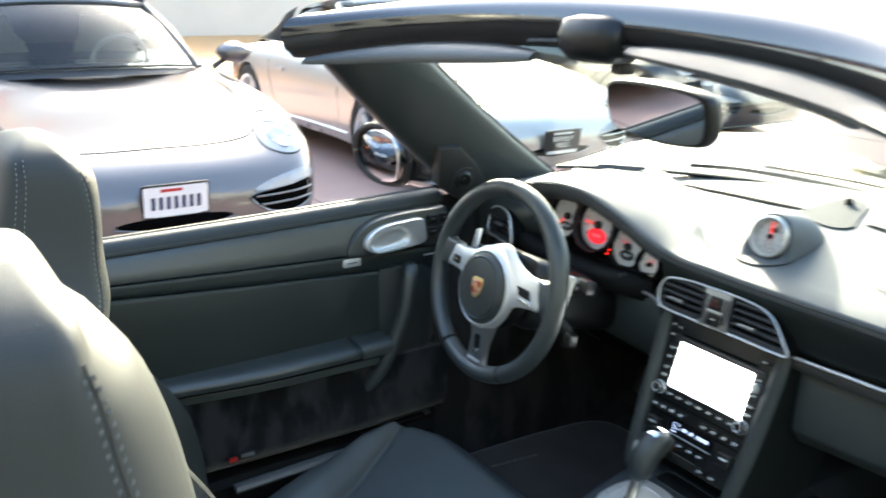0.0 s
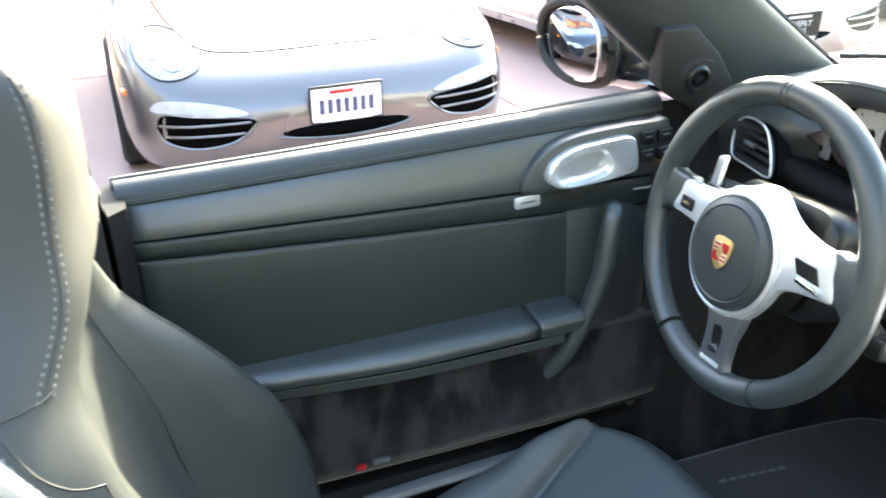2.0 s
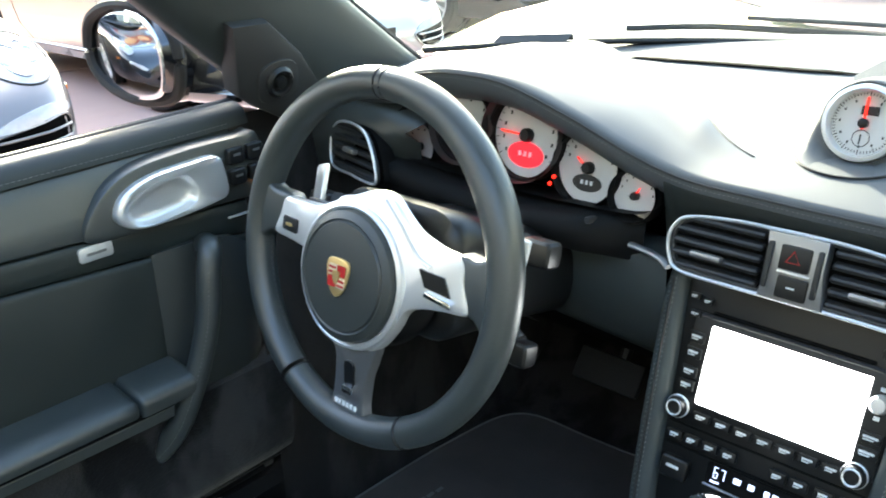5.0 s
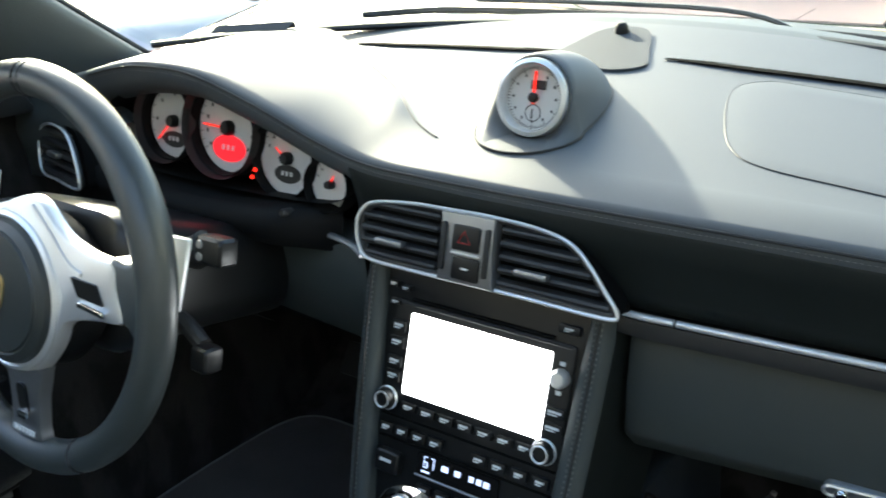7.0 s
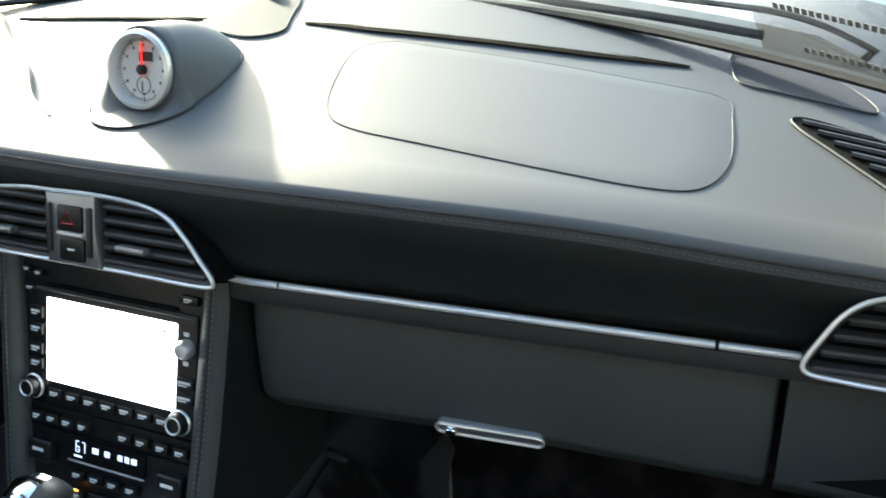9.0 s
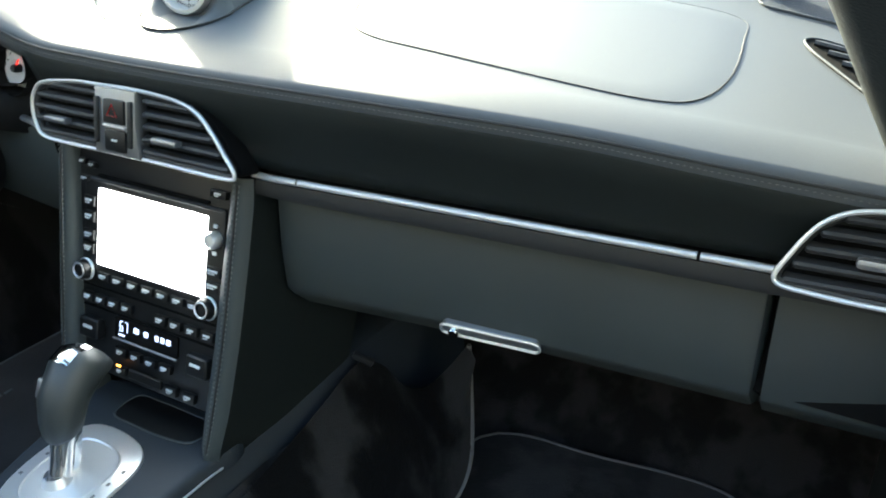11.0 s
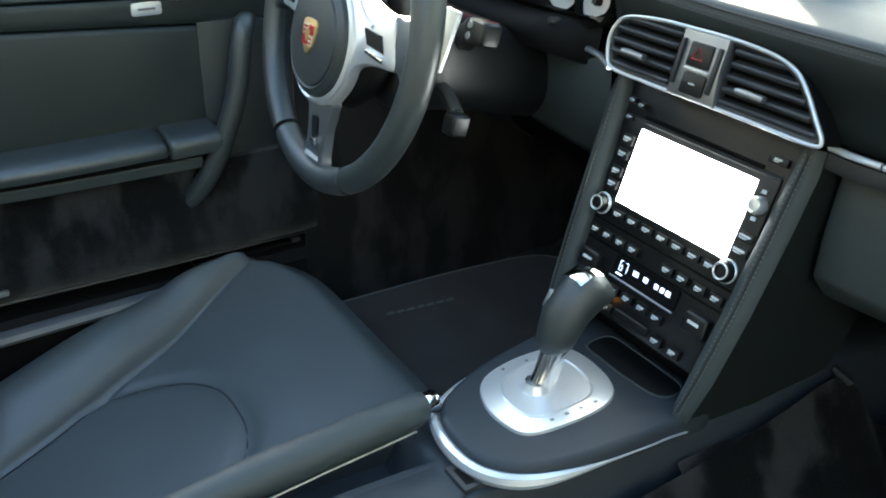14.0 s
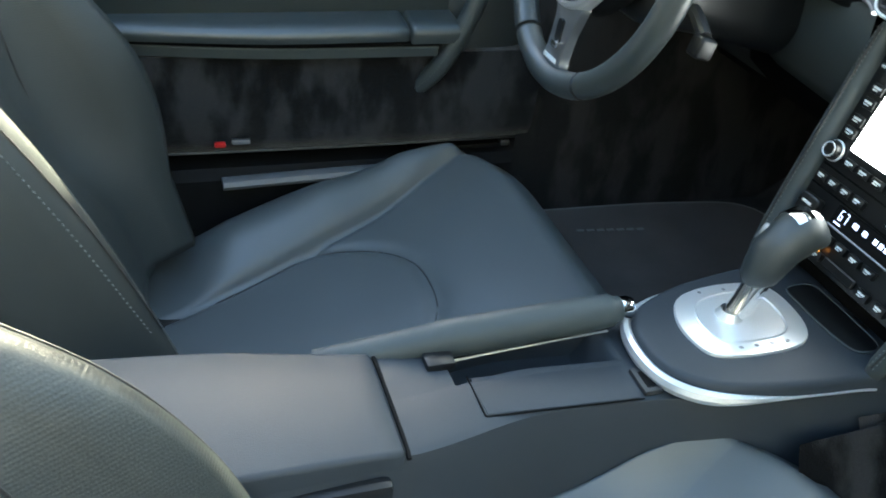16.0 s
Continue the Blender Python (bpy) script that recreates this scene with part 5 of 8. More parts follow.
part("stitching", stitches([(door_x(y) - 0.0185, y, top_line(y) - 0.028) for y in steps(-0.615, 0.10, 40)], 0.006, 0.0006), THREAD, door)
part("upper_panel", pillow(-0.618, 0.125, lambda y: strip_hi(y) + 0.001, lambda y: top_line(y) - 0.034, 0.006, lean=0.022), SOFT, door, "black leather upper panel", sharp=60)
part("trim_strip", pillow(-0.615, 0.105, lambda y: strip_lo(y) + 0.001, lambda y: strip_hi(y) - 0.001, 0.004), DOOR_L, door, "narrow black leather strip", sharp=60)
part("middle_panel", pillow(-0.612, 0.100, lambda y: 0.545, lambda y: strip_lo(y) - 0.001, 0.005), DOOR_L, door, "plain black leather middle panel", sharp=60)
part("rear_edge", skin([[(-0.60, -0.632, z), (-0.655, -0.640, z), (-0.72, -0.636, z), (-0.72, -0.612, z), (-0.62, -0.612, z)] for z in (0.36, 0.60, 0.79, 0.812)]), BLACK_SOFT, door)
part("outer_skin", skin([[(-0.715 - 0.03 * s, y, z) for s, z in ((0, 0.795), (0.6, 0.775), (1.5, 0.70), (2.0, 0.55), (1.6, 0.35), (1.0, 0.20))] for y in steps(-0.64, 0.45, 12)], False, False), BLACK_PAINT, door, "black painted outer skin", sharp=0)
part("core", box((-0.690, -0.24, 0.565), (0.05, 0.74, 0.43), None, 0.004), PLASTIC, door)


def dm(y, z, out=0.0):
    return Vector((door_x(y) + out, y, z))


# handle bowl: leather surround, silver frame, recessed cup
DH = axes((door_x(0), 0.0, 0.775), (0, 1, 0.02), (0, 0, 1))
part("handle_surround", slab(smooth_loop([(-0.108, -0.030), (-0.085, 0.012), (-0.045, 0.034), (0.02, 0.041), (0.10, 0.040), (0.125, 0.036), (0.125, -0.030), (0.05, -0.036), (-0.04, -0.038)], 48), DH @ Matrix.Translation((0, 0, 0.006)), 0.030, 0.004), SOFT, door, "dark handle surround")
frame_o = smooth_loop([(-0.074, -0.006), (-0.062, 0.012), (-0.030, 0.025), (0.020, 0.0285), (0.058, 0.0275), (0.066, 0.010), (0.067, -0.020), (0.045, -0.027), (-0.010, -0.031), (-0.050, -0.030), (-0.070, -0.020)], 48)
cup = smooth_loop([(-0.064, -0.008), (-0.052, 0.007), (-0.022, 0.017), (0.006, 0.018), (0.018, 0.013), (0.026, -0.003), (0.018, -0.019), (-0.014, -0.0255), (-0.050, -0.025)], 48)
ccx, ccy = -0.014, -0.004
rings = [[DH @ Vector((x * k, y * k, dz)) for x, y in frame_o] for k, dz in ((1.0, 0.004), (1.0, 0.013), (0.985, 0.0175), (0.95, 0.0195))]
rings += [[DH @ Vector((lerp(ccx, x, k), lerp(ccy, y, k), dz)) for x, y in cup] for k, dz in ((1.04, 0.0195), (0.99, 0.0180), (0.93, 0.0120), (0.82, 0.0085), (0.5, 0.0075), (0.02, 0.0075))]
part("handle", skin(rings), SILVER, door, "satin silver door handle with a recessed cup", sharp=50)
for i in range(2):
    for j in range(2):
        part("window_switch", box((0.086 + 0.028 * i, 0.020 - 0.026 * j, 0.010), (0.022, 0.020, 0.010), DH, 0.004, 3), SATIN_BLACK, door, "black window switch")
        part("switch_mark", box((0.086 + 0.028 * i, 0.022 - 0.026 * j, 0.0153), (0.010, 0.003, 0.0005), DH, 0), SILVER_DARK, door)
part("switch_lamp", box((0.118, -0.0215, 0.014), (0.008, 0.0025, 0.001), DH, 0), DISPLAY_AMBER, door)
part("badge", slab(round_rect(0.039, 0.017, 0.004), axes(dm(-0.098, 0.729, 0.003), (0, 1, 0.01), (0, 0, 1)), 0.004, 0.001), SILVER, door, "small silver name badge")
part("badge_mark", box((0, 0, 0.0004), (0.022, 0.003, 0.0008), axes(dm(-0.098, 0.729, 0.003), (0, 1, 0.01), (0, 0, 1)), 0), SILVER_DARK, door)
part("memory_bar", box((0, 0, 0.002), (0.030, 0.003, 0.003), axes(dm(0.085, 0.720, 0.004), (0, 1, 0), (0, 0, 1)), 0.001), SILVER, door)

# front housing and pull handle
part("front_housing", skin([[(door_x(y) - 0.02, y, z0), (door_x(y) + 0.006 * e, y, z0 + 0.004), (door_x(y) + 0.012 * e, y, z0 + 0.03), (door_x(y) + 0.012 * e, y, z1 - 0.03), (door_x(y) + 0.008 * e, y, z1), (door_x(y) - 0.02, y, z1)] for y, z0, z1, e in ((-0.035, 0.47, 0.704, 0.1), (-0.01, 0.475, 0.706, 0.9), (0.03, 0.48, 0.706, 1.0), (0.07, 0.50, 0.698, 1.0), (0.095, 0.52, 0.68, 0.6), (0.10, 0.53, 0.67, 0.0))]), LEATHER, door, "black leather pull recess", sharp=60)
pull = [(-0.618, 0.030, 0.700), (-0.590, 0.018, 0.705), (-0.582, 0.008, 0.680), (-0.580, -0.004, 0.620), (-0.584, -0.024, 0.560), (-0.592, -0.052, 0.500), (-0.612, -0.078, 0.460), (-0.630, -0.088, 0.445)]
part("pull_handle", tube(spline(pull, 40), 0.0145, 14, flat=1.0, up=(1, 0, 0)), SOFT, door, "curved black leather pull handle", sharp=60)
part("pull_stitching", stitches([(p.x + 0.0125, p.y - 0.008, p.z) for p in spline(pull[1:-1], 40)], 0.0055, 0.0006), THREAD, door)

# armrest: two pads over a carpeted pocket
def arm(y0, y1, wide, low, name, label):
    rows = []
    for y in [y0, *steps(y0 + 0.004, y1 - 0.004, 26), y1]:
        e = 0.004 if y in (y0, y1) else 0.0
        x = door_x(y)
        w = wide(y)
        z = 0.571 + 0.01 * (y + 0.1)
        rows.append([(x - 0.01, y, z + 0.001 - e), (x + w * 0.5, y, z - 0.001 - e), (x + w - 0.009 - e, y, z - 0.004 - e), (x + w - 0.002 - e, y, z - 0.009), (x + w - e, y, z - 0.016), (x + w - 0.003 - e, y, z - low), (x - 0.01, y, z - low - 0.004)])
    return part(name, skin(rows), SOFT, door, label, sharp=60)


a_main = arm(-0.600, -0.108, lambda y: 0.062 - 0.030 * smoothstep(-0.25, -0.60, y), 0.024, "armrest", "padded black leather armrest")
part("stitching", stitches([(door_x(y) + 0.060 - 0.030 * smoothstep(-0.25, -0.60, y), y, 0.5525 + 0.01 * (y + 0.1)) for y in steps(-0.59, -0.11, 24)], 0.0055, 0.0006), THREAD, a_main)
arm(-0.104, -0.030, lambda y: 0.058, 0.030, "armrest_front", "")
for z0, z1, inset, mat in ((0.5445, 0.534, 0.010, DARK), (0.535, 0.516, 0.016, CONSOLE)):
    part("armrest_rail", skin([[(door_x(y) - 0.01, y, z0), (door_x(y) + wd - inset - 0.002, y, z0), (door_x(y) + wd - inset, y, z0 - 0.003), (door_x(y) + wd - inset - 0.003, y, z1 + 0.002), (door_x(y) + wd - inset - 0.008, y, z1), (door_x(y) - 0.01, y, z1)] for y, wd in ((y, 0.062 - 0.030 * smoothstep(-0.25, -0.60, y)) for y in steps(-0.60, -0.06, 20))]), mat, door, "black plastic rail" if mat is CONSOLE else "")
part("pocket", skin([[(door_x(y) - 0.02, y, 0.52), (door_x(y) + 0.022, y, 0.515), (door_x(y) + 0.030, y, 0.46), (door_x(y) + 0.026, y, 0.39), (door_x(y) + 0.012, y, 0.362), (door_x(y) - 0.02, y, 0.355)] for y in [-0.612, *steps(-0.608, 0.10, 24), 0.12]]), SUEDE, door, "black carpeted door pocket", sharp=60)
part("pocket_edge", tube([(door_x(y) + 0.014, y, 0.364) for y in steps(-0.60, 0.10, 24)], 0.0025, 6), SATIN_BLACK, door)
lamp = part("door_lamp", box((-0.598, -0.372, 0.386), (0.008, 0.016, 0.008), pose(0, 0, 0), 0.003), RED, door, "small red door lamp")
part("lamp_end", box((-0.599, -0.342, 0.389), (0.008, 0.026, 0.008), None, 0.003), SILVER_DARK, lamp)

# triangle with tweeter ahead of the window line
tri_o = [(y, (z - 0.85) / 0.966) for y, z in ((0.078, 0.950), (0.092, 0.866), (0.112, 0.852), (0.158, 0.826), (0.240, 0.822), (0.215, 0.862), (0.182, 0.905), (0.128, 0.950))]
TM = axes((-0.609, 0, 0.85), (0, 1, 0), (0.26, 0, 0.966))
part("mirror_triangle", slab(tri_o, TM, 0.03, 0.006), PLASTIC, door, "black mirror triangle")
TW = TM @ Matrix.Translation((0.146, 0.029, 0.0))
tw = part("tweeter", lathe([(0.020, -0.002), (0.0195, 0.005), (0.016, 0.009), (0.013, 0.008), (0.011, 0.004), (0.009, 0.004), (0.007, 0.009), (0.0, 0.010)], TW, 28), SATIN_BLACK, door, "round black tweeter")
part("tweeter_plate", slab(smooth_loop([(-0.030, 0.010), (-0.016, 0.024), (0.008, 0.027), (0.026, 0.016), (0.027, -0.016), (0.0, -0.026), (-0.024, -0.022)], 32), TW @ Matrix.Translation((0, 0, 0.003)), 0.006, 0.002), PLASTIC, tw)

# ================================================================ sill, floor and mats
sill = thing("door_sill", (-0.70, -0.15, 0.25), "black door sill with a slim metal tread strip", "door sill")
part("sill_body", skin([[(-0.615, y, 0.21), (-0.618, y, 0.315), (-0.630, y, 0.330), (-0.66, y, 0.338), (-0.74, y, 0.335), (-0.76, y, 0.20)] for y in steps(-0.75, 0.62, 12)]), BLACK_SOFT, sill, "black plastic sill")
part("tread_strip", box((-0.646, 0.010, 0.339), (0.022, 0.17, 0.008), None, 0.003), SATIN_BLACK, sill, "dark tread strip")
part("tread_end", box((-0.646, 0.092, 0.343), (0.024, 0.016, 0.010), None, 0.003), SILVER_DARK, sill)
part("seat_rail_trim", tube(spline([(-0.603, -0.37, 0.318), (-0.605, -0.28, 0.320), (-0.606, -0.18, 0.322), (-0.606, -0.10, 0.322)], 16), 0.013, 8, flat=0.7), RAIL_GREY, sill, "grey seat rail trim")
part("sill_edge", tube([(-0.664, y, 0.345) for y in steps(-0.60, 0.10, 16)], 0.003, 6), SATIN_BLACK, sill)

right_sill = thing("door_sill", (0.70, -0.15, 0.25), "black door sill on the passenger side", "door sill")
part("sill_body", skin([[(0.665, y, 0.18), (0.668, y, 0.315), (0.680, y, 0.330), (0.70, y, 0.338), (0.75, y, 0.335), (0.77, y, 0.18)] for y in steps(-0.75, 0.62, 12)]), PLASTIC, right_sill, "black plastic sill")
FLOOR_Z = 0.215
solo("floor", skin([[(x, y, FLOOR_Z - 0.006 + z) for x, y, z in row] for row in [[(-0.64, y, 0.0), (-0.60, y, 0.0), (-0.3, y, 0.0), (0.0, y, 0.0), (0.3, y, 0.0), (0.70, y, 0.0)] for y in (-1.3, -0.5, 0.3, 0.62)] + [[(x, 0.80, 0.12) for x in (-0.64, -0.60, -0.3, 0.0, 0.3, 0.70)], [(x, 0.95, 0.45) for x in (-0.64, -0.60, -0.3, 0.0, 0.3, 0.70)]]], False, False), CARPET, "black carpeted car floor rising to the bulkhead", "floor", kind="structure", sharp=0)
solo("wall_footwell", skin([[(-0.612, y, 0.20), (-0.616, y, 0.36), (-0.625, y, 0.60), (-0.64, y, 0.78), (-0.655, y, 0.835)] for y in steps(0.10, 0.92, 10)], False, False), CARPET, "black carpeted footwell side wall", "footwell wall", kind="structure")
solo("wall_passenger", skin([[(0.66, y, 0.20), (0.67, y, 0.36), (0.675, y, 0.60), (0.70, y, 0.80)] for y in steps(0.24, 0.92, 8)], False, False), PLASTIC, "black footwell side wall on the passenger side", "footwell wall", kind="structure")


def floor_mat(pts, label, bars):
    """A bound carpet mat on the floor."""
    z = FLOOR_Z + 0.010
    loop = smooth_loop(pts, 60)
    m = solo("floor_mat", slab(loop, Matrix.Translation((0, 0, z)), 0.010, 0.003), MAT if bars else CARPET, label, "floor mat", "floor mats")
    part("binding", tube([(x, y, z - 0.002) for x, y in loop], 0.0032, 6, True), PIPING, m, "pale stitched binding")
    if bars:
        for i in range(7):
            part("mat_mark", box((-0.528 + 0.002 * i, 0.205 + 0.018 * i, z + 0.0012), (0.0065, 0.0140, 0.0014), None, 0.0004, 1), PIPING, m)
    return m


floor_mat([(-0.600, 0.00), (-0.600, 0.20), (-0.590, 0.42), (-0.555, 0.56), (-0.42, 0.58), (-0.18, 0.575), (-0.165, 0.40), (-0.160, 0.10), (-0.165, -0.10), (-0.38, -0.12), (-0.58, -0.10)], "black carpet floor mat with grey lettering and binding", True)
floor_mat([(0.17, -0.05), (0.17, 0.30), (0.18, 0.56), (0.35, 0.60), (0.495, 0.612), (0.532, 0.57), (0.552, 0.40), (0.56, 0.05), (0.50, -0.10), (0.25, -0.10)], "black carpet floor mat on the passenger floor", False)
# carpet that sweeps from the tunnel down to the passenger floor, bound along its free edge
tunnel_edge = spline([(0.112, 0.10, 0.400), (0.118, 0.20, 0.416), (0.122, 0.30, 0.436), (0.124, 0.375, 0.452), (0.134, 0.410, 0.432), (0.146, 0.432, 0.392), (0.168, 0.446, 0.386), (0.198, 0.450, 0.420), (0.226, 0.452, 0.462)], 30)
free_edge = spline([(0.205, 0.10, 0.228), (0.208, 0.22, 0.228), (0.210, 0.32, 0.229), (0.213, 0.395, 0.232), (0.218, 0.440, 0.246), (0.223, 0.458, 0.285), (0.226, 0.458, 0.340), (0.227, 0.456, 0.400), (0.228, 0.453, 0.463)], 30)
lining = solo("tunnel_carpet", skin([[a.lerp(b, q) + Vector((0.016, -0.012, -0.010)) * math.sin(math.pi * q) for q in steps(0, 1, 10)] for a, b in zip(tunnel_edge, free_edge)], False, False), BRUSHED, "brushed black carpet sweeping from tunnel to passenger floor", "carpet", sharp=0)
part("binding", tube(free_edge, 0.0030, 6), PIPING, lining, "grey stitched binding")
part("carpet_clip", box((0.126, 0.386, 0.4535), (0.026, 0.010, 0.008), Matrix.Translation((0.126, 0.386, 0.4535)) @ pose(0, 0, 0, 0, 28, 24) @ Matrix.Translation((-0.126, -0.386, -0.4535)), 0.003), PLASTIC, lining)
solo("console_carpet", skin([[(0.118, y, 0.21), (0.116, y, 0.30), (0.113, y, 0.405), (0.105, y, 0.415)] for y in steps(0.17, 0.62, 10)], False, False), CARPET, "black carpet lining along the console side", "carpet")
pedals = thing("pedals", (-0.33, 0.55, 0.30), "dark metal brake and accelerator pedals", "pedals")
part("brake_pedal", box((0, 0, 0), (0.11, 0.050, 0.012), Matrix.Translation((-0.34, 0.50, 0.42)) @ pose(0, 0, 0, 55), 0.006), RUBBER, pedals)
part("brake_arm", tube([(-0.33, 0.52, 0.43), (-0.33, 0.60, 0.56), (-0.33, 0.62, 0.66)], 0.009, 8), PLASTIC, pedals)
part("accelerator_pedal", box((0, 0, 0), (0.055, 0.16, 0.014), Matrix.Translation((-0.20, 0.545, 0.335)) @ pose(0, 0, 0, 55), 0.006), RUBBER, pedals)
# black sheet added for the deep shade under the dashboard
part("under_dash_shade", box((-0.36, 0.44, 0.625), (0.36, 0.28, 0.02), None, 0.006), VOID, pedals)

# ================================================================ seats
SEAT_Z = 0.300


def seat(cx, label, sy=0.0, up=0.012, rise=0.0, lean=((0.3, 0.0), (1.1, 0.0)), puff=1.0, outer=((0.3, 0.0), (1.1, 0.0)), dome=0.021, fore=0.020):
    """A sports seat: cushion, one-piece back with headrest, stitched seams."""
    s = thing("bucket_seat", (cx, -0.25, FLOOR_Z), label, "car seat", "front seats")

    def bound(v):
        """Where the bolsters begin: wide at the back, none at the front corners."""
        return along([(0.0, 0.37), (0.26, 0.46), (0.40, 0.54), (0.55, 0.665), (0.70, 0.795), (0.86, 0.90), (1.0, 0.97)], v)[0]

    def cush(u, v):
        """u across -1..1, v from back 0 to front 1."""
        x = cx + u * lerp(0.206, 0.256, smoothstep(0.0, 0.50, v))
        y = sy + lerp(-0.52, 0.078, v) - 0.075 * abs(u) ** 5 * smoothstep(0.5, 1.0, v)
        ub = bound(v)
        w = max(0.0, (abs(u) - ub) / (1 - ub))
        pad = puff * min(0.040, 0.105 * (1 - ub)) * smoothstep(0.10, 0.26, v)
        z = 0.185 + up + 0.248 * (y - sy + 0.52) + 0.010 * smoothstep(0.62, 0.80, v) + lerp(0.030, 0.042, v) * (w * (0.5 + 0.5 * w) if puff == 1 else w * w) * (1 - 0.85 * smoothstep(0.62, 1.0, v)) + 0.032 * abs(u) ** 3 * smoothstep(0.55, 0.98, v) + pad * max(0.0, 4 * w * (1 - w)) ** (0.75 if puff == 1 else 1.15)
        z -= 0.022 * smoothstep(0.93, 1.0, v) ** 2
        # pressed seam round the insert
        d = abs((abs(u / 0.60) ** 2.6 + abs((v - 0.20) / 0.465) ** 2.6) ** (1 / 2.6) - 1.0)
        z -= 0.008 * math.exp(-(d / 0.035) ** 2) * (1 if v > 0.2 and w == 0 else 0)
        z -= 0.006 * (puff if puff == 1 else 0) * math.exp(-((abs(u) - ub) / 0.025) ** 2)
        return Vector((x, y, z))

    rows = []
    for v in steps(0, 1, 60):
        ring = [cush(-1, v) - Vector((0.004, 0, 0.11)), cush(-1, v) - Vector((0.006, 0, 0.03))] + [cush(u, v) for u in [*steps(-1, -bound(v), 28)[:-1], *steps(-bound(v), bound(v), 84), *steps(bound(v), 1, 28)[1:]]] + [cush(1, v) - Vector((-0.006, 0, 0.03)), cush(1, v) - Vector((-0.004, 0, 0.11))]
        rows.append(ring)
    e = rows[-1]
    rows.append([p + Vector((0, 0.010, -0.015 - 0.0 * i)) for i, p in enumerate(e)])
    rows.append([Vector((p.x, p.y + 0.012, SEAT_Z - 0.06 if 1 < i < len(e) - 2 else p.z - 0.03)) for i, p in enumerate(e)])
    rows.append([Vector((p.x, p.y - 0.03, SEAT_Z - 0.08)) for p in e])
    part("cushion", skin(rows, False, False), CUSHION_LIT, s, "smooth black leather cushion", sharp=0)
    line = []
    for a in steps(0, 180, 40):
        u, v = 0.60 * math.copysign(abs(math.cos(radians(a))) ** 0.77, math.cos(radians(a))), 0.20 + 0.465 * math.sin(radians(a)) ** 0.77
        u = max(-bound(v), min(bound(v), u))
        line.append(cush(u, v) + Vector((0, 0, 0.001)))
    part("cushion_seam", tube(line, 0.0011, 6), PRINT_DARK, s)
    # back: rows by height; each row runs round the back's section
    prof = [(0.300, 0.225, -0.475, 0.10, 0.045), (0.400, 0.245, -0.515, 0.12, 0.060), (0.480, 0.255, -0.570, 0.135, 0.090), (0.566, 0.258, -0.608, 0.140, 0.095), (0.644, 0.256, -0.632, 0.140, 0.080), (0.770, 0.245, -0.668, 0.122, 0.040), (0.820, 0.228, -0.672, 0.116, 0.026), (0.860, 0.198, -0.673, 0.108, 0.012), (0.910, 0.152, -0.672, 0.096, 0.004), (0.960, 0.130, -0.669, 0.089, 0.0), (1.020, 0.116, -0.664, 0.082, 0.0), (1.040, 0.111, -0.664, 0.078, 0.0), (1.056, 0.103, -0.666, 0.072, 0.0), (1.068, 0.090, -0.670, 0.060, 0.0), (1.076, 0.066, -0.677, 0.042, 0.0), (1.079, 0.030, -0.685, 0.020, 0.0)]
    prof = [(z + rise * smoothstep(0.80, 0.95, z), w, y + along(lean, z)[0] + fore * smoothstep(0.84, 0.91, z) * (1 - smoothstep(1.03, 1.075, z)), t + fore * smoothstep(0.84, 0.91, z) * (1 - smoothstep(1.03, 1.075, z)), b) for z, w, y, t, b in prof]
    top_z = prof[-1][0]

    def corner(z):
        """How square the section is: squarer in the headrest."""
        return lerp(0.42, 0.30, smoothstep(0.84, 0.92, z) * (1 - smoothstep(0.99, 1.05, z)))

    def back_ring(z):
        w, fy, th, bol = along(prof, z)
        ring = []
        for i in range(56):
            a = 2 * math.pi * i / 56
            c, si = math.cos(a), math.sin(a)
            ex = corner(z)
            px = math.copysign(abs(c) ** ex, c)
            py = math.copysign(abs(si) ** ex, si)
            front = max(0.0, py)
            fwd = (bol + (along(outer, z)[0] if px < 0 else 0)) * smoothstep(0.50, 0.74, abs(px)) * (1 - 0.72 * smoothstep(0.76, 0.98, abs(px))) * min(1.0, 1.3 * front)
            hollow = front * (0.012 * (1 - smoothstep(0.3, 0.6, abs(px))) * (1 - smoothstep(0.78, 0.88, z)) - dome * (1 - px * px) * smoothstep(0.80, 0.92, z) * math.sqrt(max(0.0, 1 - (max(0.0, z - 0.93) / 0.155) ** 2)))
            ring.append(Vector((cx + px * w, fy - th / 2 + py * th / 2 + fwd - hollow, z - 0.02 * py * (1 - smoothstep(0.94, 1.08, z)))))
        return ring

    zs = steps(0.300, top_z, 64)
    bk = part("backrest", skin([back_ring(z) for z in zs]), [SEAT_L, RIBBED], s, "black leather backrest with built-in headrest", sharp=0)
    for f in bk.data.polygons:
        v0 = min(f.vertices)
        if len(f.vertices) == 4 and 9 <= v0 % 56 <= 18 and zs[v0 // 56] < 0.86:
            f.material_index = 1

    def on_back(px, z, out=0.001, py=None):
        """A point on the back's skin: by its place across, or by py along its side."""
        w, fy, th, bol = along(prof, z)
        sx = 1 if px >= 0 else -1
        if py is None:
            c = abs(px) ** (1 / corner(z))
            py = math.sqrt(max(0.0, 1 - c * c)) ** corner(z)
        else:
            si = abs(py) ** (1 / corner(z))
            px = sx * math.sqrt(max(0.0, 1 - si * si)) ** corner(z)
        front = max(0.0, py)
        fwd = (bol + (along(outer, z)[0] if px < 0 else 0)) * smoothstep(0.50, 0.74, abs(px)) * (1 - 0.72 * smoothstep(0.76, 0.98, abs(px))) * min(1.0, 1.3 * front)
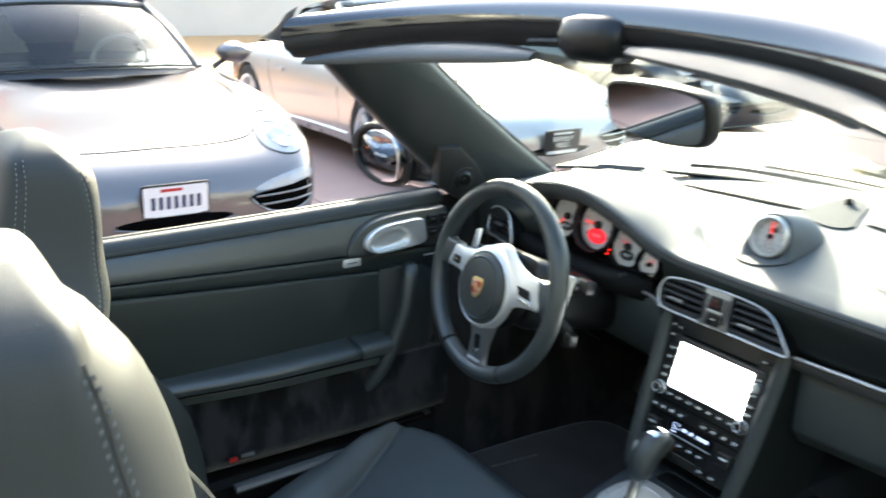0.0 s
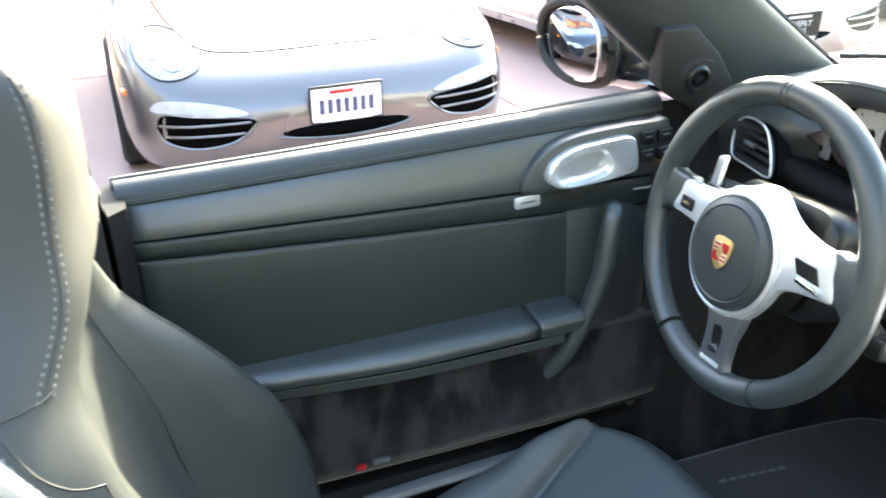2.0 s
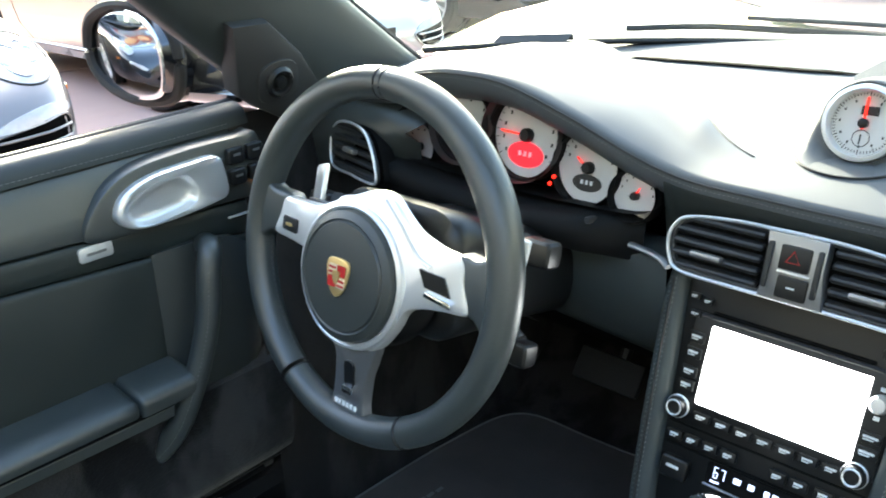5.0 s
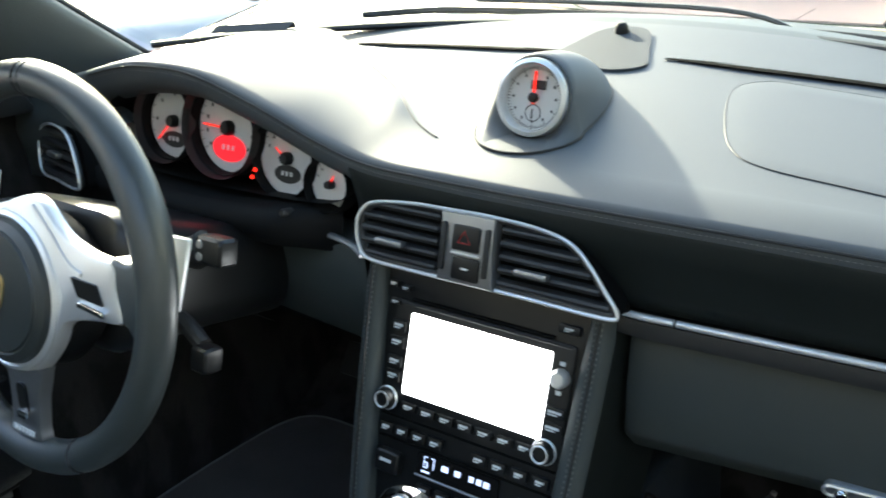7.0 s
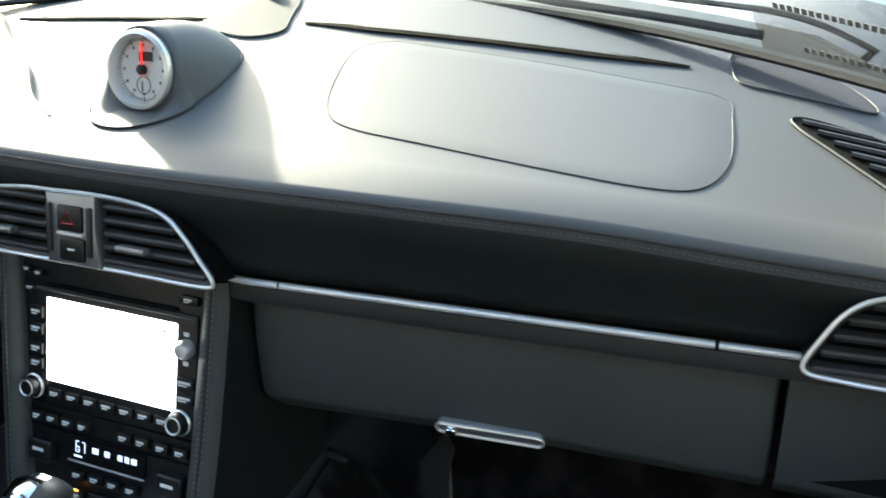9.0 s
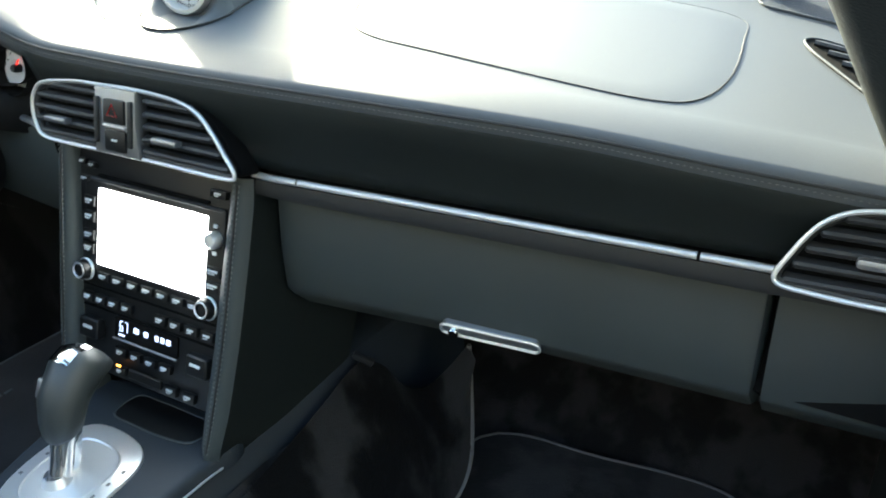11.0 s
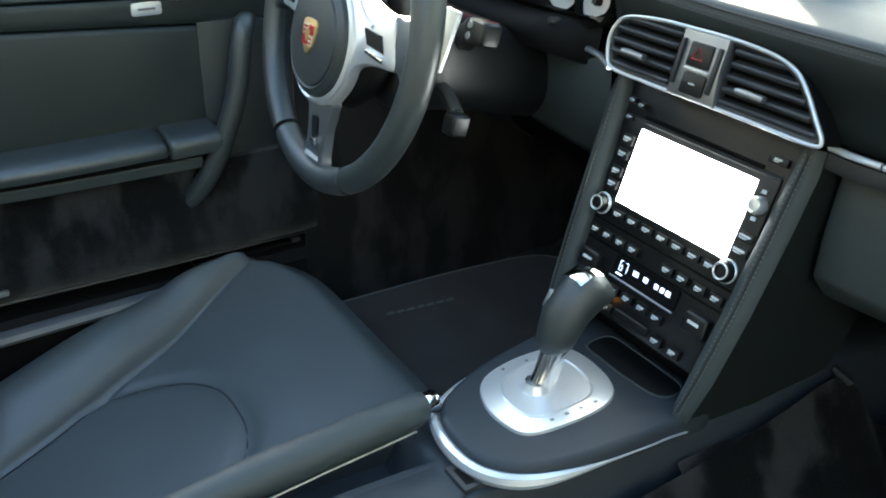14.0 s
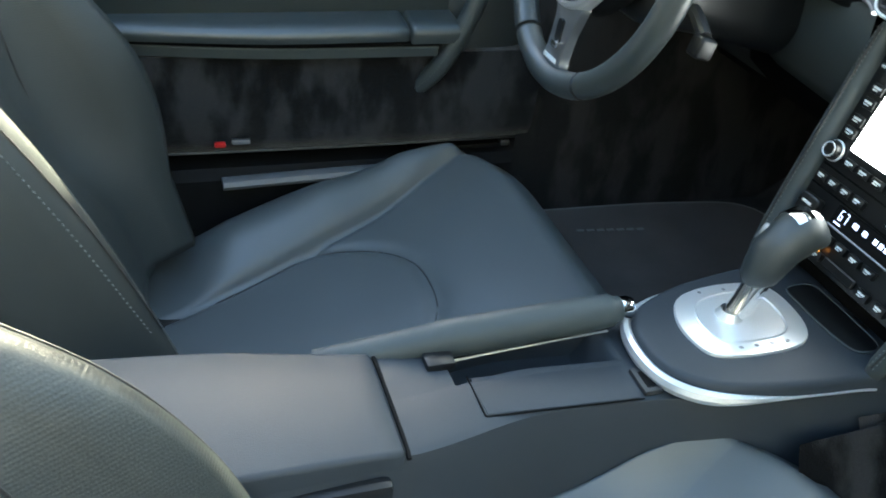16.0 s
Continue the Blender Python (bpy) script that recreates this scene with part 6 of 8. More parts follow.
        hollow = front * (0.012 * (1 - smoothstep(0.3, 0.6, abs(px))) * (1 - smoothstep(0.78, 0.88, z)) - dome * (1 - px * px) * smoothstep(0.80, 0.92, z) * math.sqrt(max(0.0, 1 - (max(0.0, z - 0.93) / 0.155) ** 2)))
        side = abs(px) ** 6
        return Vector((cx + px * w + sx * out * side, fy - th / 2 + py * th / 2 + fwd - hollow + math.copysign(out, py) * (1 - side), z - 0.02 * py * (1 - smoothstep(0.94, 1.08, z))))

    for sg in (-1, 1):
        edge_f = [on_back(sg * 0.93, z, 0.0002) for z in steps(0.862, top_z - 0.034, 40)]
        part("edge_seam", tube(edge_f, 0.0008, 6), PRINT_DARK, s)
        bm = stitches([on_back(sg * 0.902, z, 0.0004) for z in steps(0.864, top_z - 0.036, 40)], 0.0064, 0.0011)
        stitches([on_back(sg * 0.955, z, 0.0004) for z in steps(0.864, top_z - 0.036, 40)], 0.0064, 0.0011, bm)
        part("stitching", bm, THREAD, s, "pale double stitching")
        bm = stitches([on_back(sg * 1.0, z, 0.0006, -0.52) for z in steps(0.90, 1.062, 32)], 0.0064, 0.0011)
        stitches([on_back(sg * 1.0, z, 0.0006, -0.70) for z in steps(0.90, 1.062, 32)], 0.0064, 0.0011, bm)
        part("stitching", bm, THREAD, s)
        part("edge_seam", tube([on_back(sg * 1.0, z, 0.0002, -0.61) for z in steps(0.90, 1.062, 32)], 0.0008, 6), PRINT_DARK, s)
        part("insert_seam", tube([on_back(sg * lerp(0.50, 0.56, smoothstep(0.4, 0.7, z)), z, 0.0) for z in steps(0.36, 0.86, 30)], 0.0018, 6), PRINT_DARK, s)
        diag = [on_back(sg * 1.0, z, 0.0002, along([(0.80, 0.90), (0.825, 0.70), (0.859, 0.30), (0.90, -0.45), (0.915, -0.75)], z)[0]) for z in steps(0.915, 0.80, 24)]
        diag += [on_back(sg * lerp(0.82, 0.77, k), lerp(0.790, 0.44, k), 0.0002) for k in steps(0, 1, 36)]
        beside = [on_back(sg * 1.0, z - 0.005, 0.0006, along([(0.80, 0.86), (0.825, 0.66), (0.859, 0.24), (0.90, -0.50), (0.915, -0.78)], z)[0]) for z in steps(0.912, 0.80, 24)]
        beside += [on_back(sg * lerp(0.855, 0.81, k), lerp(0.788, 0.44, k), 0.0006) for k in steps(0, 1, 36)]
        part("side_seam", tube(diag, 0.0008, 6), PRINT_DARK, s)
        part("stitching", stitches(beside, 0.0064, 0.0011), THREAD, s)
        part("shoulder_seam", tube([on_back(sg * 1.0, lerp(0.856, 0.866, k), 0.0002, lerp(0.32, 0.85, k)) for k in steps(0, 1, 10)], 0.0010, 6), PRINT_DARK, s)
    part("headrest_seam", tube([on_back(px, 0.872, 0.0) for px in steps(-0.7, 0.7, 20)], 0.0008, 6), PRINT_DARK, s)
    # release lever in a silver slot on the tunnel side of the shoulder
    sd = 1 if cx < 0 else -1
    g_at = (cx + sd * 0.222, -0.706 + along(lean, 0.82)[0], 0.820)
    GM = axes(g_at, (0, 0.43, -0.90), (0, 0.90, 0.43))
    if (GM.to_3x3() @ Vector((0, 0, 1))).x * sd < 0:
        GM = axes(g_at, (0, 0.43, -0.90), (0, -0.90, -0.43))
    fs = 1 if (GM.to_3x3() @ Vector((0, 1, 0))).y > 0 else -1
    g = part("belt_guide", slab(smooth_loop([(-0.042, -0.012 * fs), (-0.036, 0.000 * fs), (0.0, 0.014 * fs), (0.034, 0.019 * fs), (0.046, 0.010 * fs), (0.044, -0.008 * fs), (0.0, -0.016 * fs), (-0.036, -0.019 * fs)], 36), GM @ Matrix.Translation((0, 0, 0.011)) @ Matrix.Diagonal((0.95, 0.72, 1.0, 1.0)), 0.022, 0.005), SILVER_MID, s, "grey seat release surround")
    part("guide_slot", slab(round_rect(0.040, 0.007, 0.003, cx=-0.014, cy=-0.009 * fs), GM @ Matrix.Translation((0, 0, 0.0116)), 0.004), DARK, g)
    part("release_tongue", box((0.028, -0.008 * fs, 0.014), (0.028, 0.017, 0.009), GM, 0.004), SILVER, g, "bright release tongue")
    part("seat_base", box((cx, sy - 0.10, 0.205), (0.36, 0.30, 0.03), None, 0.01), PLASTIC, s)
    part("hinge_cap", lathe([(0.020, 0.0), (0.020, 0.012), (0.014, 0.018), (0.0, 0.018)], axes((cx - 0.216, sy - 0.430, 0.232), (0, 1, 0), (0, 0, 1)) @ pose(0, 0, 0, 0, 180, 0), 20), CHROME, s)
    for sg in (-1, 1):
        part("seat_rail", box((cx + sg * 0.17, -0.08, 0.2185), (0.04, 0.34, 0.018), None, 0.003), SILVER_DARK, s)
    return s


seat(-0.342, "black leather driver's sports seat with integrated headrest", outer=[(0.40, 0.015), (0.50, 0.040), (0.57, 0.046), (0.64, 0.036), (0.70, 0.022), (0.78, 0.0), (1.1, 0.0)])
seat(0.326, "black leather passenger sports seat with integrated headrest", 0.062, 0.036, 0.045, [(0.30, 0.075), (0.42, 0.070), (0.52, 0.074), (0.57, 0.066), (0.60, 0.058), (0.64, 0.046), (0.70, 0.012), (0.80, -0.060), (1.0, -0.105), (1.12, -0.125)], 0.22, dome=0.056, fore=-0.006)

# rear deck behind the seats
rear = thing("rear_deck", (0, -1.15, 0.60), "black leather rear bulkhead and folded soft top cover", "rear deck")
part("bulkhead", skin([[(x * k, y + 0.16 * (x / 0.74) ** 2 * q, z) for y, z, k, q in ((-0.98, 0.25, 1, 0), (-1.02, 0.60, 1, 0), (-1.05, 0.76, 1, 0), (-1.10, 0.80, 1, 0), (-1.45, 0.85, 1.0, 0), (-1.85, 0.80, 0.98, 0.6), (-2.10, 0.66, 0.94, 1), (-2.16, 0.45, 0.92, 1), (-2.10, 0.20, 0.90, 1), (-1.4, 0.10, 1, 0))] for x in steps(-0.80, 0.80, 24)]), SOFT, rear, "black leather bulkhead", sharp=50)
part("deck_seam", tube([(x, -1.046, 0.72) for x in steps(-0.7, 0.7, 16)], 0.002, 6), PRINT_DARK, rear)
part("quarter_panel", skin([[(-0.64, y, 0.30), (-0.645, y, 0.60), (-0.66, y, 0.80), (-0.70, y, 0.838), (-0.76, y, 0.835), (-0.80, y, 0.70)] for y in steps(-1.6, -0.648, 12)], False, False), SOFT, rear, "black leather quarter panel", sharp=0)
part("quarter_panel", skin([[(0.64, y, 0.30), (0.645, y, 0.60), (0.66, y, 0.80), (0.70, y, 0.838), (0.76, y, 0.835), (0.80, y, 0.70)] for y in steps(-1.6, -0.648, 12)], False, False), SOFT, rear, sharp=0)
part("lock_pillar", skin([[(-0.60, y, z), (-0.66, y, z + 0.004), (-0.73, y, z), (-0.73, y, 0.25), (-0.60, y, 0.25)] for y, z in ((-0.640, 0.80), (-0.648, 0.826), (-0.76, 0.838), (-0.80, 0.83))]), RUBBER, rear, "black rubber lined lock pillar", sharp=40)
part("belt_anchor", lathe([(0.018, 0), (0.018, 0.006), (0.006, 0.010), (0.0, 0.010)], axes((-0.642, -0.80, 0.70), (0, 1, 0), (0, 0, 1)), 20), SATIN_BLACK, rear)

# ================================================================ windscreen
screen_car = thing("windscreen", (0, 0.3, 0.90), "raked windscreen in a black padded frame", "windscreen")


def header(s):
    """Lower edge of the header from left (-1) to right (1)."""
    x = 0.575 * s
    k = 1 - s ** 4
    return Vector((x, -0.085 - 0.075 * s * s - 0.05 * abs(s) ** 6 + 0.050 * k, 1.193 - 0.036 * s * s + 0.012 * k))


def base(s):
    x = 0.645 * s
    return Vector((x, dash_back(x) - 0.02 + 0.0 * s, 0.898 - 0.03 * s * s))


rows = []
for s in steps(-1, 1, 30):
    a, b = base(s), header(s)
    rows.append([a.lerp(b, k) + Vector((0, 0, 0.020 * math.sin(math.pi * k))) for k in steps(0, 1, 12)])
pane = part("pane", skin(rows, False, False), GLASS, screen_car, "clear windscreen glass", sharp=0)
pane.visible_shadow = False
# header rail
rows = []
for s in steps(-1, 1, 40):
    p = header(s)
    rows.append([p + Vector((0, y, z)) for y, z in ((0.045, -0.016), (0.010, -0.022), (-0.022, -0.020), (-0.038, -0.006), (-0.045, 0.012), (-0.036, 0.020), (-0.012, 0.026), (0.022, 0.018), (0.052, 0.002))])
part("header_rail", skin(rows), PLASTIC, screen_car, "black padded header rail", sharp=60)
rows = []
for s in steps(-1, 1, 40):
    p = header(s)
    rows.append([p + Vector((0, y, z)) for y, z in ((-0.046, 0.014), (-0.044, 0.029), (-0.030, 0.045), (0.0, 0.053), (0.035, 0.045), (0.075, 0.018), (0.092, -0.004), (0.086, -0.008), (0.02, 0.02))])
part("header_skin", skin(rows), BLACK_PAINT, screen_car, "gloss black header skin", sharp=60)
for sg in (-1, 1):
    rows, edge_pts = [], []
    for k in steps(0, 1, 26):
        z = lerp(0.835, 1.165, k)
        yc, hy, xc = lerp(0.316, -0.110, k) - 0.012 * math.sin(math.pi * k), lerp(0.147, 0.107, k), sg * lerp(0.655, 0.575, k)
        rows.append([Vector((xc + sg * 0.030 * math.copysign(abs(math.cos(t)) ** 0.7, math.cos(t)), yc + hy * math.copysign(abs(math.sin(t)) ** 0.8, math.sin(t)), z)) for t in (2 * math.pi * j / 24 for j in range(24))])
        edge_pts.append(Vector((xc - sg * 0.004, yc + hy, z)))
    part("pillar", skin(rows), LEATHER, screen_car, "black leather covered pillar", sharp=60)
    part("pillar_seal", tube(edge_pts, 0.006, 8), RUBBER, screen_car)
part("header_console", skin([[header(0) + Vector((x, y, z)) for x, y in [(w * math.copysign(abs(math.cos(t)) ** 0.55, math.cos(t)), d * math.copysign(abs(math.sin(t)) ** 0.6, math.sin(t)) - 0.030) for t in (2 * math.pi * j / 20 for j in range(20))]] for z, w, d in ((0.026, 0.030, 0.020), (0.020, 0.052, 0.034), (0.0, 0.058, 0.040), (-0.018, 0.055, 0.038), (-0.030, 0.044, 0.028), (-0.034, 0.020, 0.014))]), SATIN_BLACK, screen_car, "black header latch housing", sharp=60)
part("latch_hook", box(tuple(header(0) + Vector((0.018, -0.006, -0.040))), (0.020, 0.026, 0.014), None, 0.004), PLASTIC, screen_car)
part("screen_band", tube([base(s) + Vector((0, 0.004, 0.001)) for s in steps(-1, 1, 40)], 0.010, 8, flat=0.5), RUBBER, screen_car)
# mirrored writing of a window sticker, low on the passenger side of the glass
sticker = thing("window_sticker", (0.46, 0.50, 0.93), "pale lettered sticker on the lower windscreen corner", "sticker")
def on_glass(s, k, up=0.003):
    a, b = base(s), header(s)
    return a.lerp(b, k) + Vector((0, 0, 0.020 * math.sin(math.pi * k) - up))
st_b = part("sticker_sheet", skin([[on_glass(s, k) for k in steps(0.05, 0.27, 8)] for s in steps(0.79, 0.955, 12)], False, False), clear_glass("sticker_film", (0.70, 0.62, 0.55)), sticker)
st_b.visible_shadow = False
for k, lo, hi, n in ((0.085, 0.845, 0.935, 12), (0.205, 0.820, 0.945, 18)):
    for i in range(n):
        s = lerp(lo, hi, i / (n - 1))
        bar = skin([[on_glass(s + ds, k + dk, 0.004) for dk in (-0.008, 0.008)] for ds in (-0.0026, 0.0026)], False, False)
        part("lettering_bar", bar, PIPING, sticker, smooth=False).visible_shadow = False
# vehicle number strip on the dashboard
solo("number_strip", skin([[(x, y + 0.9 * (x + 0.44), z) for x in steps(-0.475, -0.405, 6)] for y, z in ((0.425, 0.9005), (0.440, 0.9085), (0.442, 0.9005))], False, False), PRINT_DARK, "dark number strip at the base of the windscreen", "label")

# sun visors
def visor(sg, label):
    drop, wide = (-0.030, 0.80) if sg < 0 else (-0.010, 0.66)
    v = thing("sun_visor", tuple(header(sg * 0.5)), label, "sun visor", "sun visors")
    rows = []
    for i, s in enumerate(steps(0.15, 0.92, 30)):
        p = header(sg * s) + Vector((0, -0.040, drop))
        e = math.sin(math.pi * (i + 0.6) / 30.2) ** 0.35
        rows.append([p + Vector((0, -0.024 + wide * y * e, (1.10 if sg < 0 else 0.80) * z * e)) for y, z in ((0.034, 0.006), (0.018, 0.014), (-0.012, 0.010), (-0.036, -0.006), (-0.034, -0.014), (-0.008, -0.012), (0.024, -0.006))])
    part("visor_panel", skin(rows), LEATHER, v, "padded black visor", sharp=60)
    part("vanity_cover", skin([[header(sg * s) + Vector((0, y, z)) for y, z in ((-0.089, drop - 0.0132), (-0.073, drop - 0.0122))] for s in steps(0.35, 0.75, 8)], False, False), SILVER_DARK, v)
    part("pivot", tube([header(sg * 0.10) + Vector((0, -0.045, -0.010)), header(sg * 0.2) + Vector((0, -0.05, -0.012))], 0.005, 8), SATIN_BLACK, v)


visor(-1, "black sun visor folded up under the header")
visor(1, "black sun visor folded up on the passenger side")

# interior mirror
rv = thing("rear_view_mirror", (-0.03, 0.08, 1.09), "black rear-view mirror on a slim stalk", "mirror")
mn = Vector((-0.15, -0.976, -0.155)).normalized()
RM = axes((-0.045, 0.095, 1.092), Vector((0, 0, 1)).cross(mn) * -1, Vector((0, 0, 1)) - mn * mn.z)
if (RM.to_3x3() @ Vector((0, 0, 1))).dot(mn) < 0:
    RM = axes((-0.045, 0.095, 1.092), Vector((0, 0, 1)).cross(mn), Vector((0, 0, 1)) - mn * mn.z)
mo = smooth_loop([(-0.112, 0.010), (-0.095, 0.034), (0.0, 0.040), (0.095, 0.034), (0.112, 0.010), (0.102, -0.028), (0.060, -0.038), (0.0, -0.042), (-0.060, -0.038), (-0.102, -0.028)], 56)
mo = [(x * 1.06, y * 1.06) for x, y in mo]
rows = [[RM @ Vector((x * k, y * k, z)) for x, y in mo] for k, z in ((0.96, 0.003), (1.0, 0.001), (1.02, -0.008), (0.98, -0.020), (0.80, -0.034), (0.40, -0.040))]
part("mirror_shell", skin(rows), PLASTIC, rv, "black mirror shell", sharp=50)
part("mirror_glass", slab([(x * 0.93, y * 0.90) for x, y in mo], RM @ Matrix.Translation((0, 0, 0.005)), 0.003), MIRROR, rv, "mirror glass")
part("stalk", tube([RM @ Vector((0, 0, -0.03)), Vector((-0.03, 0.14, 1.13)), on_glass(-0.03, 0.72, 0.002)], 0.009, 8), PLASTIC, rv)

# door mirror
wm = thing("door_mirror", (-0.80, 0.14, 0.86), "gloss black door mirror", "mirror")
en = Vector((0.13, -0.99, 0.0)).normalized()
EM = axes((-0.850, 0.105, 0.890), Vector((0, 0, 1)).cross(en), (0, 0, 1))
if (EM.to_3x3() @ Vector((0, 0, 1))).dot(en) < 0:
    EM = axes((-0.850, 0.105, 0.890), Vector((0, 0, 1)).cross(en) * -1, (0, 0, 1))
eo = smooth_loop([(-0.108, 0.002), (-0.095, 0.040), (-0.050, 0.062), (0.010, 0.066), (0.060, 0.056), (0.088, 0.026), (0.090, -0.020), (0.070, -0.052), (0.0, -0.064), (-0.060, -0.054), (-0.098, -0.030)], 56)
rows = [[EM @ Vector((x * k + sh, y * k, z)) for x, y in eo] for k, z, sh in ((0.94, -0.004, 0), (0.98, 0.004, 0), (1.02, 0.002, 0), (1.06, -0.02, 0.002), (1.05, -0.05, 0.004), (0.92, -0.085, 0.008), (0.60, -0.11, 0.012), (0.2, -0.12, 0.014))]
part("mirror_shell", skin(rows), BLACK_PAINT, wm, "gloss black shell", sharp=50)
part("mirror_rim", tube([EM @ Vector((x * 0.97, y * 0.97, 0.004)) for x, y in eo], 0.008, 8, True), RUBBER, wm)
rows = []
for k in (0.90, 0.8, 0.6, 0.4, 0.2, 0.02):
    rows.append([EM @ Vector((x * k, y * k, 0.012 + 0.0045 * (1 - k * k) + 0.12 * x * k)) for x, y in eo])
part("mirror_glass", skin(rows), MIRROR, wm, "curved mirror glass", sharp=0)
part("mirror_foot", skin([[Vector(c) + Vector((0, d * math.cos(t), h * math.sin(t))) for t in (2 * math.pi * j / 16 for j in range(16))] for c, d, h in (((-0.64, 0.21, 0.855), 0.075, 0.030), ((-0.70, 0.20, 0.850), 0.065, 0.026), ((-0.78, 0.18, 0.846), 0.060, 0.024), ((-0.84, 0.165, 0.850), 0.050, 0.022))]), BLACK_PAINT, wm, "gloss black mirror foot")

# bonnet, cowl and wipers ahead of the glass
front = thing("front_bodywork", (0, 1.3, 0.60), "gloss black bonnet and wings ahead of the windscreen", "car body")
rows = []
for x in steps(-0.86, 0.86, 40):
    wing = 0.055 * math.exp(-((abs(x) - 0.66) / 0.13) ** 2)
    rows.append([(x * (1 - 0.20 * smoothstep(1.2, 2.06, y) ** 2), y - 0.10 * (x / 0.86) ** 2 * smoothstep(1.2, 2.06, y), z + wing * k - 0.10 * max(0, abs(x) - 0.70) ** 1.5 * 10) for y, z, k in ((0.50 + 0.14 * (1 - min(1, abs(x) / 0.66) ** 2), 0.842, 0.2), (0.72, 0.872, 0.4), (0.95, 0.862, 0.8), (1.25, 0.825, 1.0), (1.55, 0.765, 1.0), (1.80, 0.69, 0.8), (1.98, 0.60, 0.5), (2.06, 0.45, 0.2))])
part("bonnet", skin(rows, False, False), BLACK_PAINT, front, "gloss black bonnet", sharp=0)
part("cowl", skin([[(x, dash_back(x) - 0.005, 0.872 - 0.03 * (x / 0.66) ** 2), (x, dash_back(x) + 0.05, 0.882 - 0.03 * (x / 0.66) ** 2), (x, dash_back(x) + 0.14, 0.890 - 0.03 * (x / 0.66) ** 2), (x, dash_back(x) + 0.155, 0.870 - 0.03 * (x / 0.66) ** 2)] for x in steps(-0.64, 0.64, 30)], False, False), PLASTIC, front, "black plastic cowl", sharp=0)
for i, pts in enumerate(([(-0.42, 0.625, 0.895), (-0.30, 0.665, 0.902), (-0.10, 0.690, 0.902), (0.06, 0.695, 0.895)], [(0.02, 0.690, 0.896), (0.20, 0.675, 0.896), (0.38, 0.625, 0.890), (0.50, 0.580, 0.884)])):
    w = thing("wiper", pts[0], "black windscreen wiper resting low on the glass", "wiper", "wipers")
    part("blade", tube(spline(pts, 24), 0.003, 6, flat=1.6), RUBBER, w)
    arm_pts = [(p[0] + 0.03, p[1] + 0.022, p[2] + 0.012) for p in pts[1:]] + [(pts[3][0] + 0.12, pts[3][1] + 0.04, pts[3][2] - 0.03)]
    part("arm", tube(spline(arm_pts, 20), 0.0045, 6, flat=0.7), SATIN_BLACK, w)
    part("pivot_cap", lathe([(0.016, -0.02), (0.016, 0.008), (0.010, 0.014), (0, 0.014)], Matrix.Translation(arm_pts[-1]), 16), PLASTIC, w)

# ================================================================ surroundings
ground = solo("ground", skin([[(x, y, GROUND) for y in (-60, -14, -3, 2, 8, 20, 120)] for x in (-120, -9.85, -6, -3, 0, 6, 90)], False, False), PAVING, "rose coloured concrete forecourt", "ground", kind="structure")
# expansion joints of the forecourt
for i, y in enumerate((-4.2, -1.35, 1.55, 4.45, 7.35)):
    part("joint", box((-4.5, y, GROUND + 0.002), (10.5, 0.012, 0.004), None, 0), JOINT, ground)
for x in (-9.0, -6.4, -1.4):
    part("joint", box((x, 1.5, GROUND + 0.002), (0.012, 14, 0.004), None, 0), JOINT, ground)
# unseen dark strip, added to keep rose bounce light off the cabin
solo("driveway", box((5.2, -4.0, GROUND + 0.003), (8.0, 28.0, 0.010), None, 0), DARK_GROUND, "unseen dark ground added to cut rose bounce light", "driveway", kind="structure")
solo("street", box((3, 26.0, GROUND + 0.002), (110, 30.0, 0.012), None, 0), STREET, "pale sunlit street surface beyond the forecourt", "street", kind="structure")
solo("kerb", box((3, 10.9, GROUND + 0.05), (110, 0.22, 0.12), None, 0.02), KERB, "pale concrete kerb along the street", "kerb", kind="structure")
solo("threshold", box((-10.0, 0, GROUND + 0.02), (0.30, 40, 0.06), None, 0.01), KERB, "white threshold along the showroom front", "threshold", kind="structure")
solo("showroom_floor", box((-15.2, 0, GROUND + 0.03), (10.0, 40, 0.05), None, 0), WOOD_FLOOR, "honey coloured showroom floor", "showroom floor", kind="structure")
solo("wall_showroom", box((-20.2, 0, 1.4), (0.3, 40, 3.2), None, 0.01), WALL_CREAM, "cream showroom rear wall", "wall", kind="structure")
solo("wall_upper", box((-10.62, 0, 4.20), (0.30, 40, 0.90), None, 0.01), WALL_PALE, "pale grey wall above the showroom canopy", "wall", kind="structure")
# out of view; added to keep direct sun off the parked bonnets
solo("canopy", box((-11.3, 0, 3.66), (2.24, 40, 0.18), None, 0.01), WALL_CREAM, "unseen cream canopy slab added to shade the parked cars", "canopy", kind="structure")
for y in (-13, -5.5, 7.5, 15):
    solo("column", box((-10.3, y, 1.71), (0.30, 0.30, 3.70), None, 0.02), WALL_CREAM, "cream square showroom column", "column", "showroom columns", kind="structure")

for i in range(14):
    solo("red_sign_band", box((-10.155, -7.2 + 1.12 * i, 3.67), (0.06, 0.98, 0.22), None, 0.015), RED, "red fascia sign panel", "sign", "red fascia panels")

